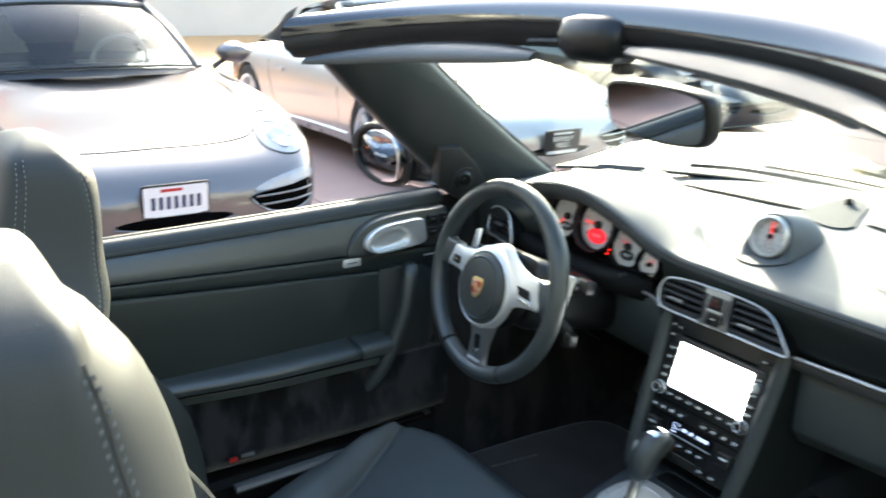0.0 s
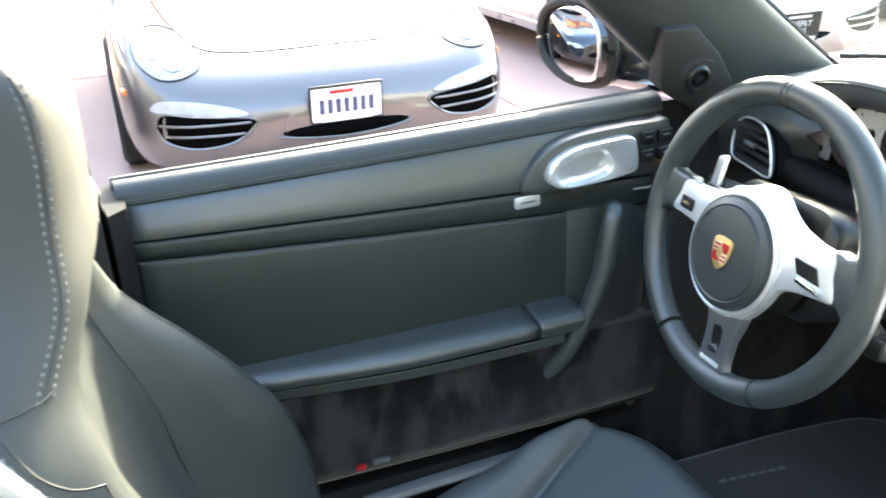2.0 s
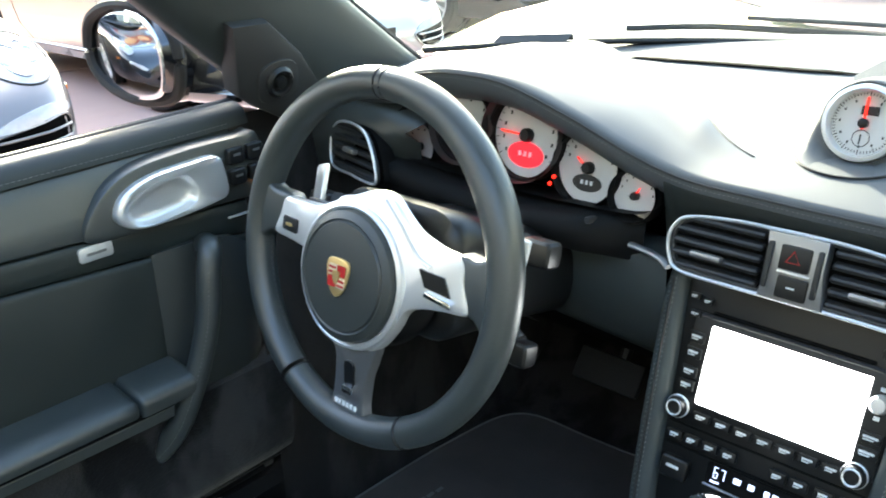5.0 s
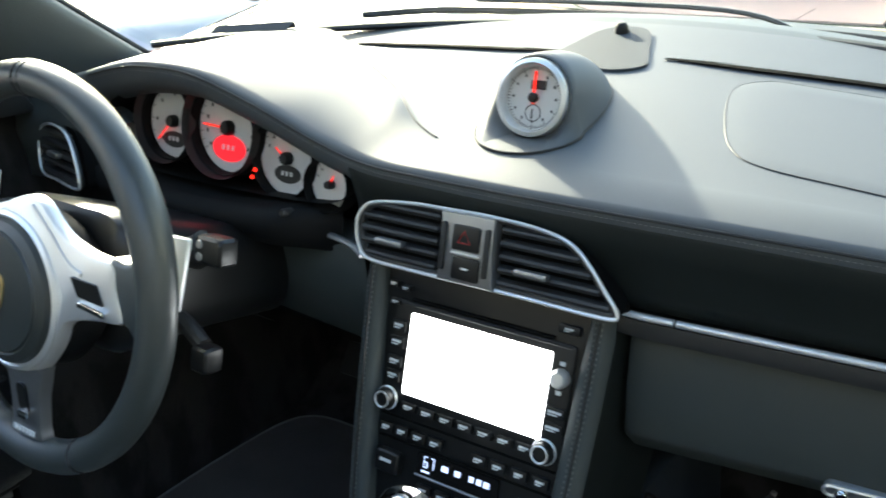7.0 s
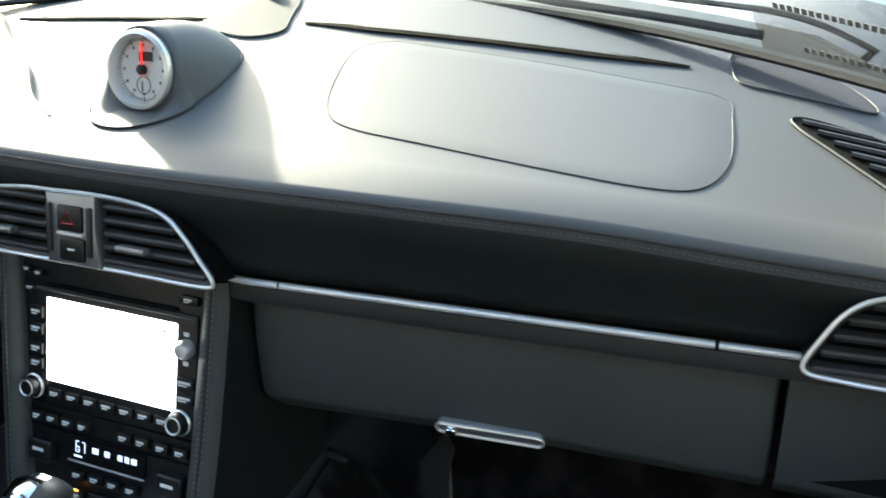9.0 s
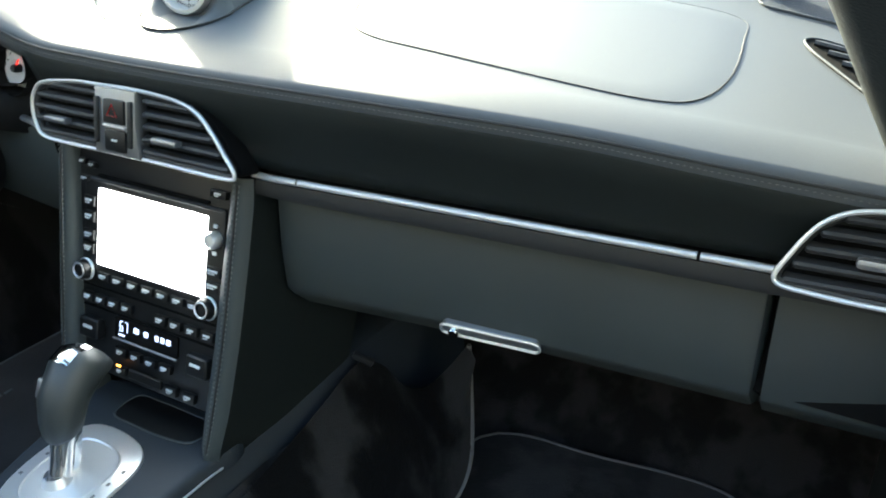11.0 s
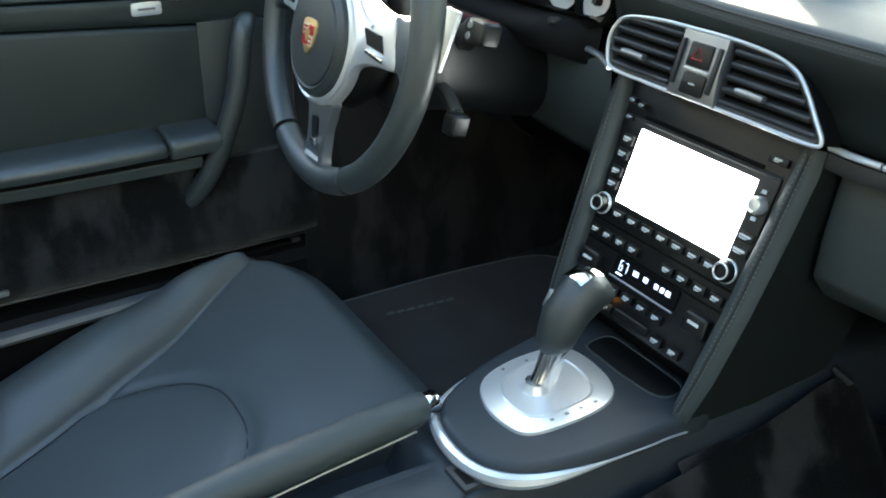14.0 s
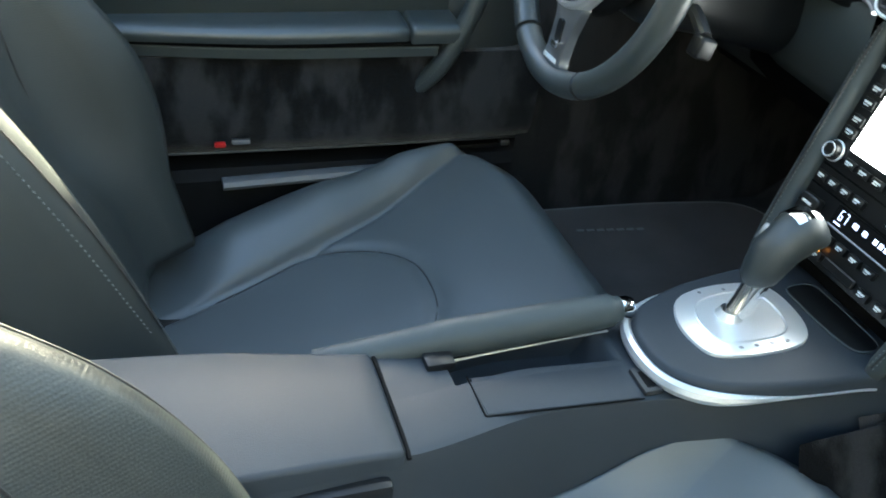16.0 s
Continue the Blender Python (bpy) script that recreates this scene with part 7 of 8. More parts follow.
# buildings across the lot, behind and beside the open car: they close the view and shade it
facade = thing("shop_building", (9.0, 0, GROUND), "grey two-storey shop building with dark windows", "building")
part("wall", box((10.0, 0, 3.4), (2.0, 44, 7.2), None, 0.03), WALL_GREY, facade, "grey plastered wall")
part("parapet", box((9.9, 0, 7.1), (2.4, 44.4, 0.3), None, 0.04), WALL_GREY, facade)
for i in range(9):
    y = -16 + 4 * i
    win = part("window", box((8.99, y, 1.5), (0.06, 2.9, 2.5), None, 0.01), SATIN_BLACK, facade, "dark shop window")
    part("window_frame", tube([(8.95, y - 1.5, 0.2), (8.95, y + 1.5, 0.2), (8.95, y + 1.5, 2.8), (8.95, y - 1.5, 2.8)], 0.05, 6, True), SILVER_DARK, win)
    up = part("window", box((8.99, y, 5.2), (0.06, 1.7, 1.5), None, 0.01), SATIN_BLACK, facade, "dark upper window")
    part("window_sill", box((8.9, y, 4.4), (0.24, 1.9, 0.08), None, 0.01), WALL_CREAM, up)
rear_house = thing("rear_building", (0, -9.5, GROUND), "tall dark grey building behind the open car", "building")
part("wall", box((-1, -10.5, 3.6), (20, 2.0, 7.6), None, 0.03), WALL_DARK, rear_house, "dark grey plastered wall")
for i in range(5):
    x = -9 + 4 * i
    win = part("window", box((x, -9.49, 1.6), (2.6, 0.06, 2.6), None, 0.01), SATIN_BLACK, rear_house, "dark window")
    part("window_frame", tube([(x - 1.35, -9.46, 0.3), (x + 1.35, -9.46, 0.3), (x + 1.35, -9.46, 2.95), (x - 1.35, -9.46, 2.95)], 0.05, 6, True), SILVER_DARK, win)
    part("window", box((x, -9.49, 5.4), (2.0, 0.06, 1.7), None, 0.01), SATIN_BLACK, rear_house, "dark upper window")

# a clipped hedge by the street
hedge = thing("hedge", (-6, 10.2, GROUND), "low clipped green hedge along the kerb", "hedge")
rng = random.Random(7)
bm = bmesh.new()
for i in range(6500):
    x, y, z = rng.uniform(-14, 6), 10.15 + rng.uniform(-0.32, 0.32), GROUND + 0.62 * rng.random() ** 0.7
    a, t, s = rng.uniform(0, 6.28), rng.uniform(-0.8, 0.8), rng.uniform(0.025, 0.055)
    d, e = Vector((math.cos(a), math.sin(a), t)) * s, Vector((-math.sin(a), math.cos(a), rng.uniform(-0.6, 0.6))) * s * 0.5
    c = Vector((x, y, z))
    bm.faces.new([bm.verts.new(c + d), bm.verts.new(c + e), bm.verts.new(c - d), bm.verts.new(c - e)])
part("leaves", bm, HEDGE_M, hedge, "small green leaves", smooth=False, kind="stuff")
part("stems", box((-4, 10.15, GROUND + 0.25), (20, 0.42, 0.5), None, 0.03), HEDGE_M, hedge)


def office_chair(at, turn):
    c = thing("office_chair", at, "black mesh office chair in the showroom", "chair", "showroom chairs")
    m = Matrix.Translation(at) @ pose(0, 0, 0, 0, 0, turn)
    part("seat", slab(round_rect(0.48, 0.46, 0.08), m @ Matrix.Translation((0, 0, 0.50)), 0.07, 0.02), PLASTIC, c)
    part("backrest", skin([[m @ Vector((x, -0.22 - 0.05 * (z - 0.55) + 0.05 * (x / 0.24) ** 2 + d, z)) for x in steps(-0.23, 0.23, 8)] for z, d in ((0.58, 0), (0.75, -0.02), (0.95, -0.03), (1.08, -0.05))], False, False), CANVAS, c)
    part("back_frame", tube([m @ Vector(p) for p in ((-0.23, -0.20, 0.56), (-0.24, -0.24, 0.85), (-0.20, -0.27, 1.09), (0.20, -0.27, 1.09), (0.24, -0.24, 0.85), (0.23, -0.20, 0.56))], 0.014, 6), SATIN_BLACK, c)
    part("post", tube([m @ Vector((0, 0, 0.10)), m @ Vector((0, 0, 0.46))], 0.03, 8), SATIN_BLACK, c)
    for i in range(5):
        a = radians(72 * i)
        part("leg", tube([m @ Vector((0, 0, 0.12)), m @ Vector((0.30 * math.cos(a), 0.30 * math.sin(a), 0.06))], 0.018, 6), CHROME, c)
        part("castor", lathe([(0.0, 0.02), (0.025, 0.02), (0.025, -0.02), (0.0, -0.02)], m @ Matrix.Translation((0.30 * math.cos(a), 0.30 * math.sin(a), 0.027)) @ pose(0, 0, 0, 90), 10), RUBBER, c)
    for s in (-1, 1):
        part("armrest", tube([m @ Vector((s * 0.25, -0.12, 0.50)), m @ Vector((s * 0.28, -0.10, 0.70)), m @ Vector((s * 0.28, 0.12, 0.70))], 0.016, 6), SATIN_BLACK, c)
    return c


FL = GROUND + 0.055
first_chair = office_chair((-11.4, 1.5, FL), 200)
copy_thing(first_chair, Matrix.Translation((-12.3, 2.4, FL)) @ pose(0, 0, 0, 0, 0, 40))
copy_thing(first_chair, Matrix.Translation((-12.6, 0.4, FL)) @ pose(0, 0, 0, 0, 0, 120))
desk = thing("desk", (-13.4, 1.6, FL), "honey wood showroom desk", "desk")
part("desk_top", box((-13.4, 1.6, FL + 0.74), (0.9, 2.2, 0.04), None, 0.01), WOOD_FLOOR, desk)
part("desk_front", box((-13.0, 1.6, FL + 0.36), (0.03, 2.1, 0.72), None, 0.005), WOOD_FLOOR, desk)
for y in (0.56, 2.64):
    part("desk_side", box((-13.4, y, FL + 0.36), (0.8, 0.03, 0.72), None, 0.005), WOOD_FLOOR, desk)
    # closed with a shelf between them
part("desk_shelf", box((-13.5, 1.6, FL + 0.30), (0.6, 2.0, 0.02), None, 0.003), WOOD_FLOOR, desk)


# ================================================================ parked cars
BODY = [(-4.38, 0.52, 0.36, 0.55, 0.57), (-4.20, 0.74, 0.28, 0.66, 0.69), (-3.80, 0.87, 0.20, 0.77, 0.84), (-3.30, 0.91, 0.17, 0.84, 0.92), (-2.80, 0.895, 0.17, 0.87, 0.90), (-2.20, 0.875, 0.17, 0.86, 0.87), (-1.70, 0.872, 0.17, 0.84, 0.885), (-1.30, 0.885, 0.16, 0.81, 0.815), (-0.90, 0.890, 0.15, 0.765, 0.725), (-0.45, 0.865, 0.15, 0.675, 0.645), (-0.20, 0.800, 0.155, 0.575, 0.585), (-0.07, 0.680, 0.18, 0.490, 0.525), (0.0, 0.44, 0.25, 0.41, 0.450), (0.016, 0.24, 0.30, 0.38, 0.405)]


def car_ring(X):
    w, zl, zs, zt = along(BODY, X)
    mid = lerp(zl, zs, 0.55)
    half = [(0.0, zl), (0.55 * w, zl), (0.90 * w, zl + 0.02), (0.985 * w, zl + 0.10), (1.0 * w, mid), (0.985 * w, lerp(mid, zs, 0.55)), (0.93 * w, zs - 0.012), (0.80 * w, zs + 0.008), (0.62 * w, lerp(zs, zt, 0.55)), (0.34 * w, zt - 0.004), (0.0, zt)]
    fine = spline([(y, z, 0) for y, z in half], 25)
    pts = [(X, p.x, p.y) for p in fine] + [(X, -p.x, p.y) for p in fine[-2:0:-1]]
    return [Vector(p) for p in pts]


def cut_arches(me):
    """The body with its wheel arches cut out."""
    ob = new("raw", me)
    bm = bmesh.new()
    for X in (-1.02, -3.38):
        for s in (-1, 1):
            lathe([(0.0, -0.30), (0.350, -0.30), (0.350, 0.30), (0.0, 0.30)], Matrix.Translation((X, s * 0.88, 0.315)) @ pose(0, 0, 0, 90), 40, bm)
    bmesh.ops.recalc_face_normals(bm, faces=bm.faces)
    cm = bpy.data.meshes.new("cutter")
    bm.to_mesh(cm)
    bm.free()
    cutter = new("cutter", cm)
    mod = ob.modifiers.new("cut", "BOOLEAN")
    mod.operation, mod.object, mod.solver = "DIFFERENCE", cutter, "EXACT"
    bpy.context.view_layer.update()
    out = bpy.data.meshes.new_from_object(ob.evaluated_get(bpy.context.evaluated_depsgraph_get()))
    bpy.data.objects.remove(ob)
    bpy.data.objects.remove(cutter)
    return out


car_bm = skin([car_ring(X) for X in [*steps(-4.38, 0.0, 90), 0.008, 0.014, 0.016]])
bmesh.ops.recalc_face_normals(car_bm, faces=car_bm.faces)
raw_mesh = bpy.data.meshes.new("car_body_raw")
car_bm.to_mesh(raw_mesh)
from mathutils.bvhtree import BVHTree
car_tree = BVHTree.FromBMesh(car_bm)
car_bm.free()
cut_mesh = cut_arches(raw_mesh)


def on_nose(y, z, lift=0.0, d=(-1, 0, 0)):
    """The body's skin met from ahead at this y and z."""
    hit_at = car_tree.ray_cast(Vector((1.0, y, z)), Vector(d))[0]
    if hit_at is None:
        hit_at = car_tree.find_nearest(Vector((0.0, y, z)))[0]
    return hit_at - Vector(d) * lift


def on_lid(x, y, lift=0.0):
    hit_at = car_tree.ray_cast(Vector((x, y, 2.0)), Vector((0, 0, -1)))[0]
    return (hit_at or Vector((x, y, 0.6))) + Vector((0, 0, lift))


def nose_patch(outline, m, lift, sink=0.012, rings=((1.0, 1.0), (0.97, 1.0), (0.75, 1.0), (0.5, 1.0), (0.25, 1.0), (0.02, 1.0)), dome=0.0):
    cy, cz = sum(p[0] for p in outline) / len(outline), sum(p[1] for p in outline) / len(outline)
    rows = [[m @ on_nose(y, z, -sink) for y, z in outline]]
    for s, k in rings:
        rows.append([m @ on_nose(lerp(cy, y, s), lerp(cz, z, s), lift * k + dome * (1 - s * s)) for y, z in outline])
    return skin(rows)


def road_wheel(car, m, X, s, spokes, big):
    """Tyre, rim, spokes and hub at one corner; s is the side."""
    c = m @ Matrix.Translation((X, s * 0.80, 0.315)) @ pose(0, 0, 0, 90 * -s)
    tyre = part("wheel", lathe([(0.225, -0.10), (0.290, -0.112), (0.312, -0.095), (0.318, -0.04), (0.318, 0.04), (0.312, 0.085), (0.290, 0.104), (0.232, 0.098), (0.225, 0.08)], c, 40), RUBBER, car, "black tyre on a silver alloy wheel")
    part("rim", lathe([(0.228, 0.098), (0.236, 0.104), (0.230, 0.108), (0.215, 0.096), (0.205, 0.03), (0.205, -0.05)], c, 40), SILVER, tyre, "silver alloy rim")
    part("brake_disc", lathe([(0.165, 0.0), (0.165, 0.012), (0.06, 0.014), (0.0, 0.014)], c, 28), SILVER_DARK, tyre)
    part("well", lathe([(0.33, -0.16), (0.33, -0.12), (0.0, -0.12)], c, 24), DARK, tyre)
    for i in range(spokes):
        a = 2 * math.pi * i / spokes
        w = 0.040 if spokes == 5 else 0.011
        b = bmesh.new()
        skin([[Vector((r, w * k * q, z)) for q, z in ((-1, zz - 0.02), (-0.7, zz), (0.7, zz), (1, zz - 0.02))] for r, k, zz in ((0.03, 0.7, 0.088), (0.09, 0.62, 0.080), (0.16, 0.75, 0.082), (0.215, 1.0, 0.088))], True, True, b)
        bmesh.ops.transform(b, matrix=c @ Matrix.Rotation(a, 4, "Z"), verts=b.verts)
        part("spoke", b, SILVER, tyre)
    part("hub_cap", lathe([(0.045, 0.07), (0.042, 0.092), (0.030, 0.097), (0.0, 0.098)], c, 20), SILVER_DARK, tyre)


def parked_car(nose, turn, paint, label, roof=True, plate="white", spokes=5, seats=TAN, dark_top=True):
    m = Matrix.Translation(nose) @ pose(0, 0, 0, 0, 0, turn)
    car = thing("parked_car", tuple(m @ Vector((-2.2, 0, 0))), label, "car", "parked cars")
    me = cut_mesh.copy()
    me.transform(m)
    me.materials.clear()
    me.materials.append(paint)
    me.shade_smooth()
    me.set_sharp_from_angle(angle=radians(40))
    body = new("body", me)
    body.parent = car
    body.matrix_parent_inverse = world_of(car).inverted()
    part("underbody", box((-2.2, 0, 0.22), (3.9, 1.30, 0.16), m, 0.05), DARK, car)
    # bonnet lid shut line and crest
    lid = [(-1.62, 0.60), (-1.2, 0.655), (-0.80, 0.640), (-0.50, 0.585), (-0.36, 0.52), (-0.315, 0.42), (-0.295, 0.25), (-0.288, 0.0)]
    lid = lid + [(x, -y) for x, y in lid[-2::-1]]
    part("bonnet_line", tube([m @ on_lid(p.x, p.y, 0.0005) for p in spline([(x, y, 0) for x, y in lid], 80)], 0.0035, 5), DARK, body)
    crest = [(0.032 * math.cos(radians(a)), 0.038 * math.sin(radians(a))) for a in range(0, 360, 20)]
    part("badge", skin([[m @ on_lid(-0.40 + dy * k, dx * k, 0.004) for dx, dy in crest] for k in (1.0, 0.6, 0.05)]), GOLD, body, "small gold shield badge")
    for s in (-1, 1):
        # headlamp
        ho = smooth_loop([(s * 0.540, 0.590), (s * 0.620, 0.558), (s * 0.710, 0.560), (s * 0.775, 0.605), (s * 0.790, 0.660), (s * 0.750, 0.705), (s * 0.680, 0.715), (s * 0.600, 0.690), (s * 0.545, 0.640)], 36)
        hl = part("headlamp", nose_patch(ho, m, 0.004, dome=0.012), LAMP, car, "clear oval headlamp", sharp=60)
        part("headlamp_rim", tube([m @ on_nose(y, z, 0.003) for y, z in ho], 0.005, 6, True), PLASTIC, hl)
        for (cy, cz, r) in ((s * 0.645, 0.632, 0.050), (s * 0.715, 0.655, 0.034)):
            p0 = on_nose(cy, cz, 0.018)
            part("reflector_ring", tube([m @ on_nose(cy + 1.08 * r * math.cos(radians(a)), cz + 0.95 * r * math.sin(radians(a)), 0.016) for a in range(0, 360, 15)], 0.0035, 6, True), SILVER_DARK, hl)
            part("reflector", lathe([(r * 1.12, -0.004), (r, 0.004), (r * 0.85, 0.006), (r * 0.5, 0.002), (0.0, 0.004)], m @ axes(p0, (0, 1, 0), (-0.8, 0, 0.6)), 24), LAMP_IN, hl)
        # outer intake: lamp strip, dark mouth and slats
        io = smooth_loop([(s * 0.375, 0.400), (s * 0.520, 0.418), (s * 0.680, 0.438), (s * 0.740, 0.425), (s * 0.750, 0.365), (s * 0.705, 0.312), (s * 0.600, 0.290), (s * 0.480, 0.305), (s * 0.400, 0.350)], 40)
        it = part("air_intake", nose_patch(io, m, 0.003), VOID, car, "black air intake with silver slats")
        part("intake_rim", tube([m @ on_nose(y, z, 0.003) for y, z in io], 0.007, 6, True), paint, it)
        lo_ = smooth_loop([(s * 0.400, 0.420), (s * 0.470, 0.452), (s * 0.600, 0.480), (s * 0.720, 0.485), (s * 0.765, 0.450), (s * 0.700, 0.436), (s * 0.550, 0.418)], 36)
        part("driving_lamp", nose_patch(lo_, m, 0.010), LAMP, it, "clear driving lamp strip")
        for k, zz in enumerate((0.388, 0.345)):
            a, b = 0.395 + 0.026 * k, 0.742 - 0.014 * k
            part("slat", tube([m @ on_nose(s * lerp(a, b, q), zz + 0.012 * (q - 0.5) ** 2, 0.012) for q in steps(0, 1, 10)], 0.0045, 6, flat=1.3), paint, it)
        # side marker
        sp = car_tree.find_nearest(Vector((-0.34, s * 1.0, 0.50)))[0]
        part("side_marker", box((0, 0, 0), (0.075, 0.016, 0.026), m @ Matrix.Translation(sp) @ pose(0, 0, 0, 0, 0, s * -8), 0.006), AMBER, car, "amber side marker")
        part("door_line", tube([m @ (car_tree.find_nearest(Vector((x, s * 1.2, z)))[0]) for x, z in ((-1.62, 0.80), (-1.60, 0.60), (-1.58, 0.40), (-1.62, 0.24), (-2.0, 0.22), (-2.6, 0.24), (-2.78, 0.40), (-2.86, 0.60), (-2.88, 0.80))], 0.004, 5), DARK, body)
        part("sill_trim", tube([m @ (car_tree.find_nearest(Vector((x, s * 1.2, 0.235)))[0]) for x in steps(-1.45, -2.95, 12)], 0.012, 6), paint, body)
        hp = car_tree.find_nearest(Vector((-2.65, s * 1.2, 0.70)))[0]
        part("door_handle", box((0, 0, 0), (0.18, 0.030, 0.028), m @ Matrix.Translation(hp), 0.010), paint, car)
        # mirror
        mm = m @ Matrix.Translation((-1.78, s * 0.98, 0.93))
        mr = part("side_mirror", skin([[mm @ Vector((x, s * y * k, z * k)) for y, z in [(0.11 * math.cos(t), 0.065 * math.sin(t)) for t in (2 * math.pi * j / 16 for j in range(16))]] for x, k in ((0.09, 0.3), (0.075, 0.7), (0.03, 1.0), (-0.03, 1.05), (-0.035, 0.9))]), paint, car, "painted door mirror")
        part("mirror_arm", tube([mm @ Vector((0.0, s * -0.05, -0.03)), mm @ Vector((0.03, s * -0.16, -0.09))], 0.018, 8), PLASTIC, mr)
        for X in (-1.02, -3.38):
            road_wheel(car, m, X, s, spokes, False)
    # centre intake, lip and plate
    plug = [(0.265 * math.copysign(abs(math.cos(a)) ** 0.7, math.cos(a)), 0.352 + 0.068 * math.copysign(abs(math.sin(a)) ** 0.7, math.sin(a))) for a in (2 * math.pi * j / 48 for j in range(48))]
    part("nose_panel", nose_patch(plug, m, 0.003, sink=0.004), paint, body)
    cy_ = steps(-0.285, 0.285, 40)
    mouth = part("lower_intake", tube([m @ on_nose(y, 0.318 + 0.10 * y * y, -0.012) for y in cy_], [0.002 + 0.032 * math.sqrt(max(0.0, 1 - (y / 0.286) ** 2)) for y in cy_], 12), VOID, car, "low black centre intake")
    part("intake_lip", tube([m @ on_nose(y, 0.284 + 0.36 * y * y, 0.006) for y in cy_], 0.005, 6), paint, mouth)
    part("front_lip", tube([m @ (on_nose(y, 0.176, 0.006)) for y in steps(-0.66, 0.66, 30)], 0.010, 6), paint, car)
    px = on_nose(0, 0.42).x + 0.022
    pm = m @ axes((px, 0, 0.425), (0, 1, 0), (0.10, 0, 1))
    if plate == "white":
        pl = part("number_plate", slab(round_rect(0.312, 0.160, 0.012), pm, 0.012, 0.002), SATIN_BLACK, car, "white plate in a dark frame")
        part("plate_face", slab(round_rect(0.296, 0.140, 0.008), pm @ Matrix.Translation((0, 0, 0.0015)), 0.004), PLATE_WHITE, pl)
        for i in range(7):
            part("plate_bar", box((-0.105 + 0.035 * i, -0.008, 0.002), (0.020, 0.060, 0.002), pm, 0), PLATE_BLUE, pl)
        part("plate_bar", box((-0.02, 0.052, 0.002), (0.10, 0.014, 0.002), pm, 0), RED, pl)
        part("plate_bar", box((0.0, -0.069, 0.0025), (0.22, 0.008, 0.002), pm, 0), PRINT_WHITE, pl)
    elif plate == "dealer":
        pl = part("dealer_plate", slab(round_rect(0.312, 0.170, 0.008), pm @ Matrix.Translation((0, -0.04, 0.02)), 0.010, 0.002), SATIN_BLACK, car, "black dealer plate with white lettering")
        for word, dy in (("BEVERLY", 0.022), ("HILLS", -0.020)):
            cu = bpy.data.curves.new("lettering", "FONT")
            cu.body, cu.size, cu.align_x, cu.align_y, cu.extrude = word, 0.046, "CENTER", "CENTER", 0.0008
            tmp = new("lettering", cu)
            bpy.context.view_layer.update()
            tm = bpy.data.meshes.new_from_object(tmp.evaluated_get(bpy.context.evaluated_depsgraph_get()))
            bpy.data.objects.remove(tmp)
            tm.transform(pm @ Matrix.Translation((0, -0.04 + dy, 0.0215)))
            tm.materials.clear()
            tm.materials.append(PRINT_WHITE)
            lt = new("lettering", tm)
            lt.parent = pl
            lt.matrix_parent_inverse = world_of(pl).inverted()
        part("plate_bar", box((0, 0.022, 0.021), (0.16, 0.014, 0.002), pm, 0), PRINT_WHITE, pl)
        part("plate_bar", box((0, -0.108, 0.021), (0.26, 0.022, 0.002), pm, 0), PRINT_WHITE, pl)
    # cabin: windscreen, pillars, roof and inside
    def sc_base(s):
        return Vector((-1.68 + 0.30 * (1 - s * s) + 0.0, 0.70 * s, 0.885 - 0.04 * s * s))

    def sc_top(s):
        return Vector((-2.22 + 0.14 * (1 - s * s), 0.53 * s, 1.245 - 0.035 * s * s))

    ws = part("windscreen", skin([[m @ (sc_base(s).lerp(sc_top(s), k) + Vector((0, 0, 0.03 * math.sin(math.pi * k)))) for k in steps(0, 1, 8)] for s in steps(-1, 1, 18)], False, False), GLASS_FAR, car, "clear raked windscreen", sharp=0)
    ws.visible_shadow = False
    part("screen_frame", tube([m @ sc_base(-1), m @ sc_base(-1).lerp(sc_top(-1), 0.5) + Vector((0, 0, 0.03)), *[m @ sc_top(s) for s in steps(-1, 1, 14)], m @ sc_base(1).lerp(sc_top(1), 0.5) + Vector((0, 0, 0.03)), m @ sc_base(1)], 0.024, 8), paint, car)
    part("wiper_line", tube([m @ (sc_base(s) + Vector((0.02, 0, 0.016))) for s in steps(-0.9, 0.9, 16)], 0.008, 6), RUBBER, car)
    part("cowl", skin([[m @ (sc_base(s) + Vector((dx, 0, dz))) for dx, dz in ((0.07, -0.03), (0.02, 0.004), (-0.05, -0.02))] for s in steps(-1, 1, 16)], False, False), PLASTIC, car)
    rows = []
    for k, X, zt, w in ((0, -2.20, 1.262, 0.545), (1, -2.5, 1.285, 0.57), (2, -2.85, 1.250, 0.57), (3, -3.15, 1.15, 0.56), (4, -3.45, 0.98, 0.58), (5, -3.60, 0.90, 0.60)):
        low = max(0.885, zt - 0.10) if k < 3 else 0.86
        rows.append([m @ Vector((X + 0.13 * (1 - (y / w) ** 2) * (1 if k == 0 else 0.2), y, lerp(low, zt, (1 - abs(y / w) ** 3.0)))) for y in steps(-w, w, 18)])
    part("soft_top", skin(rows, False, False), CANVAS, car, "black canvas soft top", sharp=0)
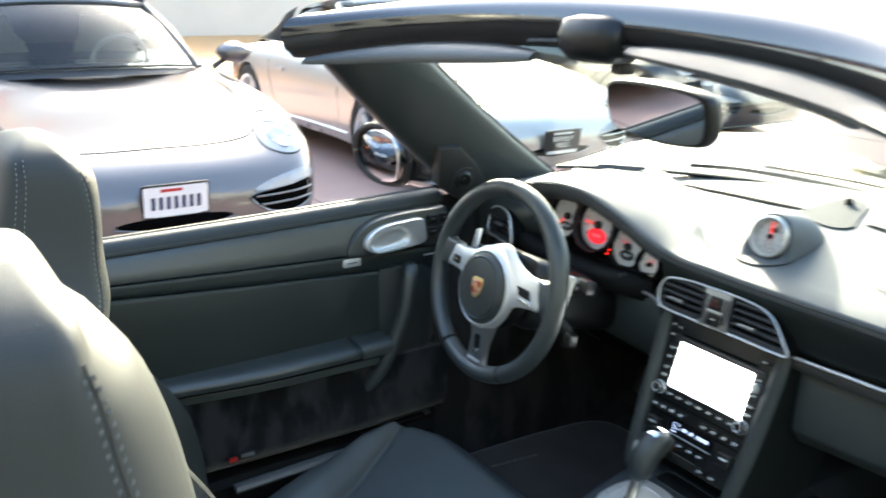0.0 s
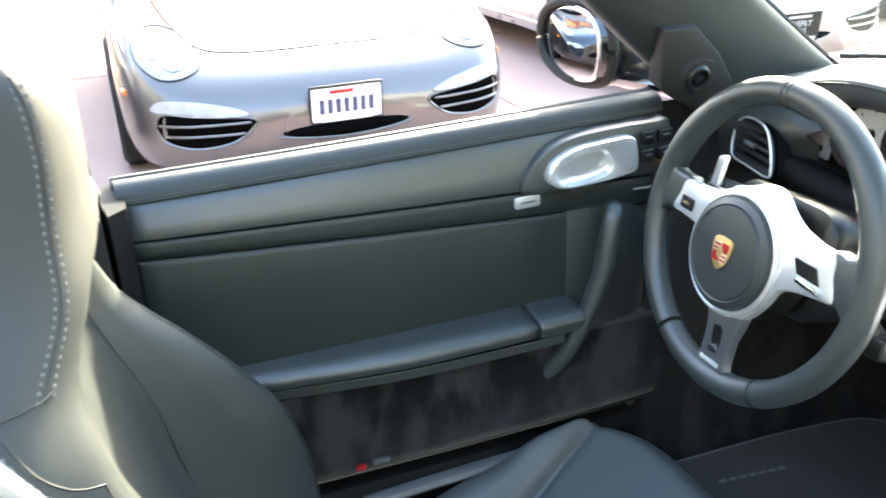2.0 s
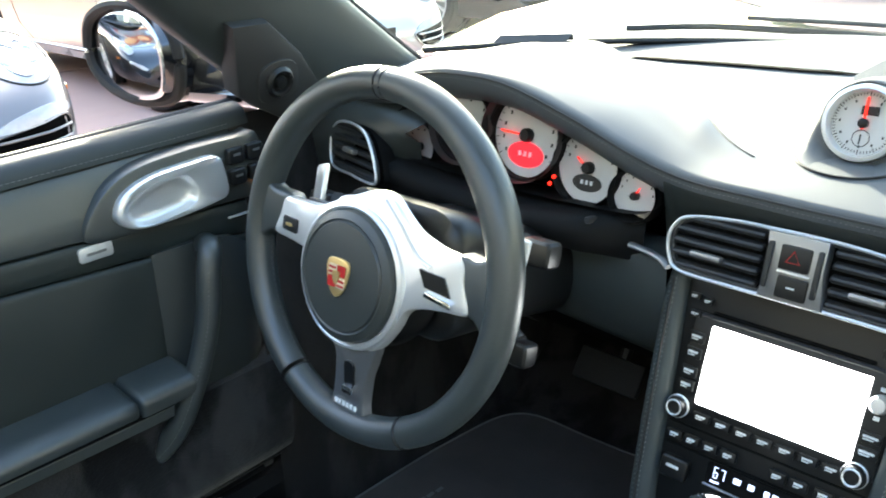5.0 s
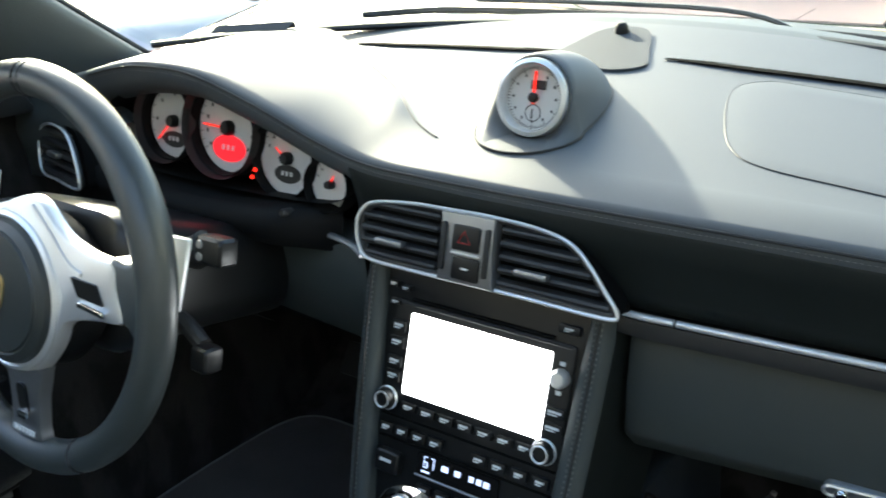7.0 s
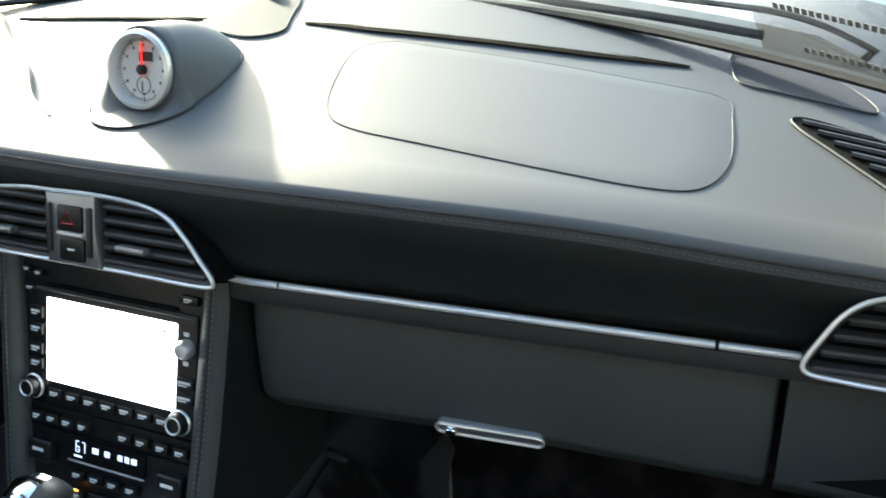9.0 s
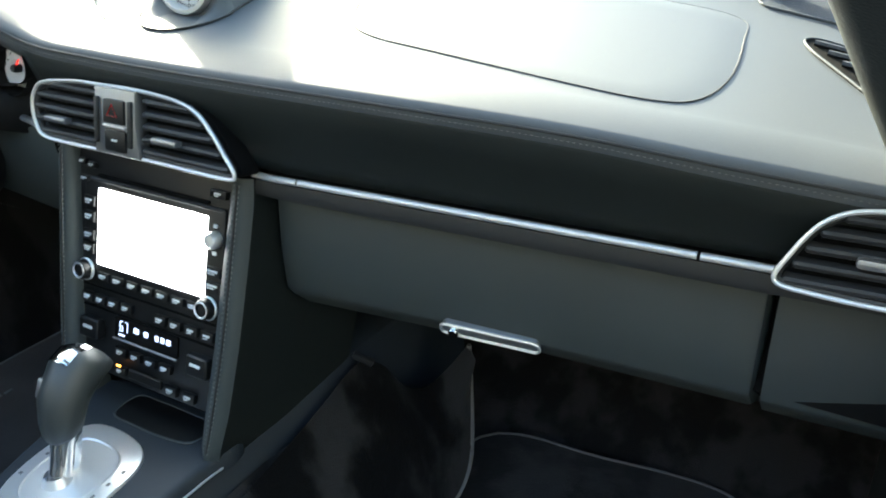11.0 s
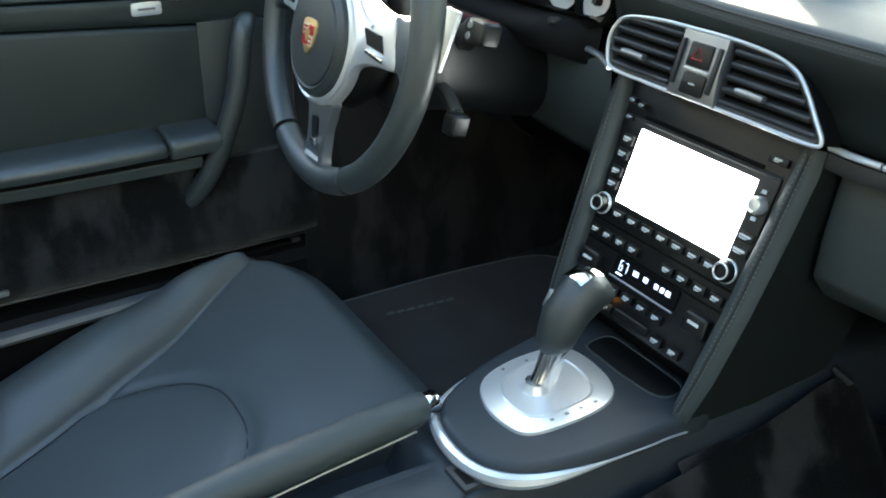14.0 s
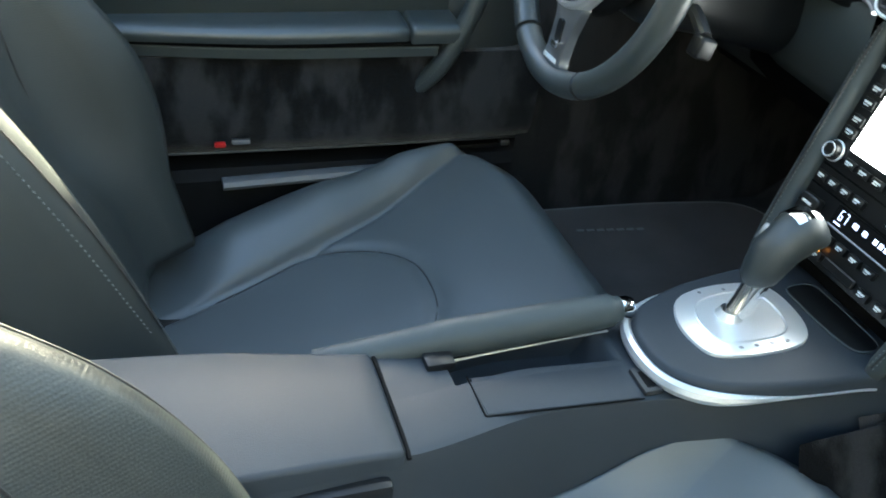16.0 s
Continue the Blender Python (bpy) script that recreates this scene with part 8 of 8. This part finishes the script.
    for s in (-1, 1):
        sw = part("side_window", skin([[m @ Vector((X, s * lerp(0.70, 0.545, k), lerp(0.875, z1, k))) for k in steps(0, 1, 5)] for X, z1 in ((-1.80, 0.90), (-2.0, 1.06), (-2.22, 1.20), (-2.6, 1.21), (-2.95, 1.14))], False, False), GLASS_FAR, car, "tinted side window")
        sw.visible_shadow = False
        part("top_side", skin([[m @ Vector((X, s * lerp(0.72, 0.57, k), lerp(0.87, z1, k))) for k in steps(0, 1, 5)] for X, z1 in ((-2.95, 1.17), (-3.2, 1.10), (-3.45, 0.96), (-3.55, 0.89))], False, False), CANVAS, car)
    part("cabin_floor", skin([[m @ Vector((X, y, z)) for y, z in ((-0.72, 0.86), (-0.66, 0.60), (0.66, 0.60), (0.72, 0.86))] for X in (-1.70, -3.50)], False, False), DARK, car, smooth=False)
    part("dash_top", skin([[m @ Vector((X, y, 0.875 - 0.05 * (y / 0.66) ** 2 - dz)) for y in steps(-0.66, 0.66, 10)] for X, dz in ((-1.50, 0.03), (-1.75, 0.0), (-2.0, 0.0), (-2.05, 0.06))], False, False), seats, car)
    sw_c = m @ Matrix.Translation((-2.20, 0.34, 0.86)) @ pose(0, 0, 0, 0, -68, 0)
    part("cabin_wheel", tube([sw_c @ Vector((0.175 * math.cos(t), 0.175 * math.sin(t), 0)) for t in (2 * math.pi * j / 28 for j in range(28))], 0.016, 8, True), seats, car)
    for s in (-1, 1):
        part("cabin_seat", skin([[m @ Vector((X, s * 0.36 + y, z)) for y in (-w, -w * 0.8, w * 0.8, w)] for X, z, w in ((-2.55, 0.62, 0.24), (-2.62, 0.80, 0.24), (-2.70, 0.95, 0.20), (-2.74, 1.02, 0.14), (-2.77, 1.13, 0.12), (-2.84, 1.13, 0.11), (-2.86, 0.62, 0.2))], True, True), seats, car)
    return car


parked_car((-3.085, 0.265, GROUND), 0, PAINT_BRONZE, "silver-grey convertible sports car parked facing the open car", plate="white")
parked_car((-3.62, 3.05, GROUND), 0, PAINT_SILVER, "pale silver sports car with a black dealer plate", plate="dealer")
parked_car((-3.40, -2.13, GROUND), 0, BLACK_PAINT, "gloss black sports car parked at the row's end", plate="none", seats=DARK)
parked_car((-4.25, 6.15, GROUND), 0, BLACK_PAINT, "gloss black sports car with silver multi-spoke wheels", plate="none", spokes=15, seats=DARK)
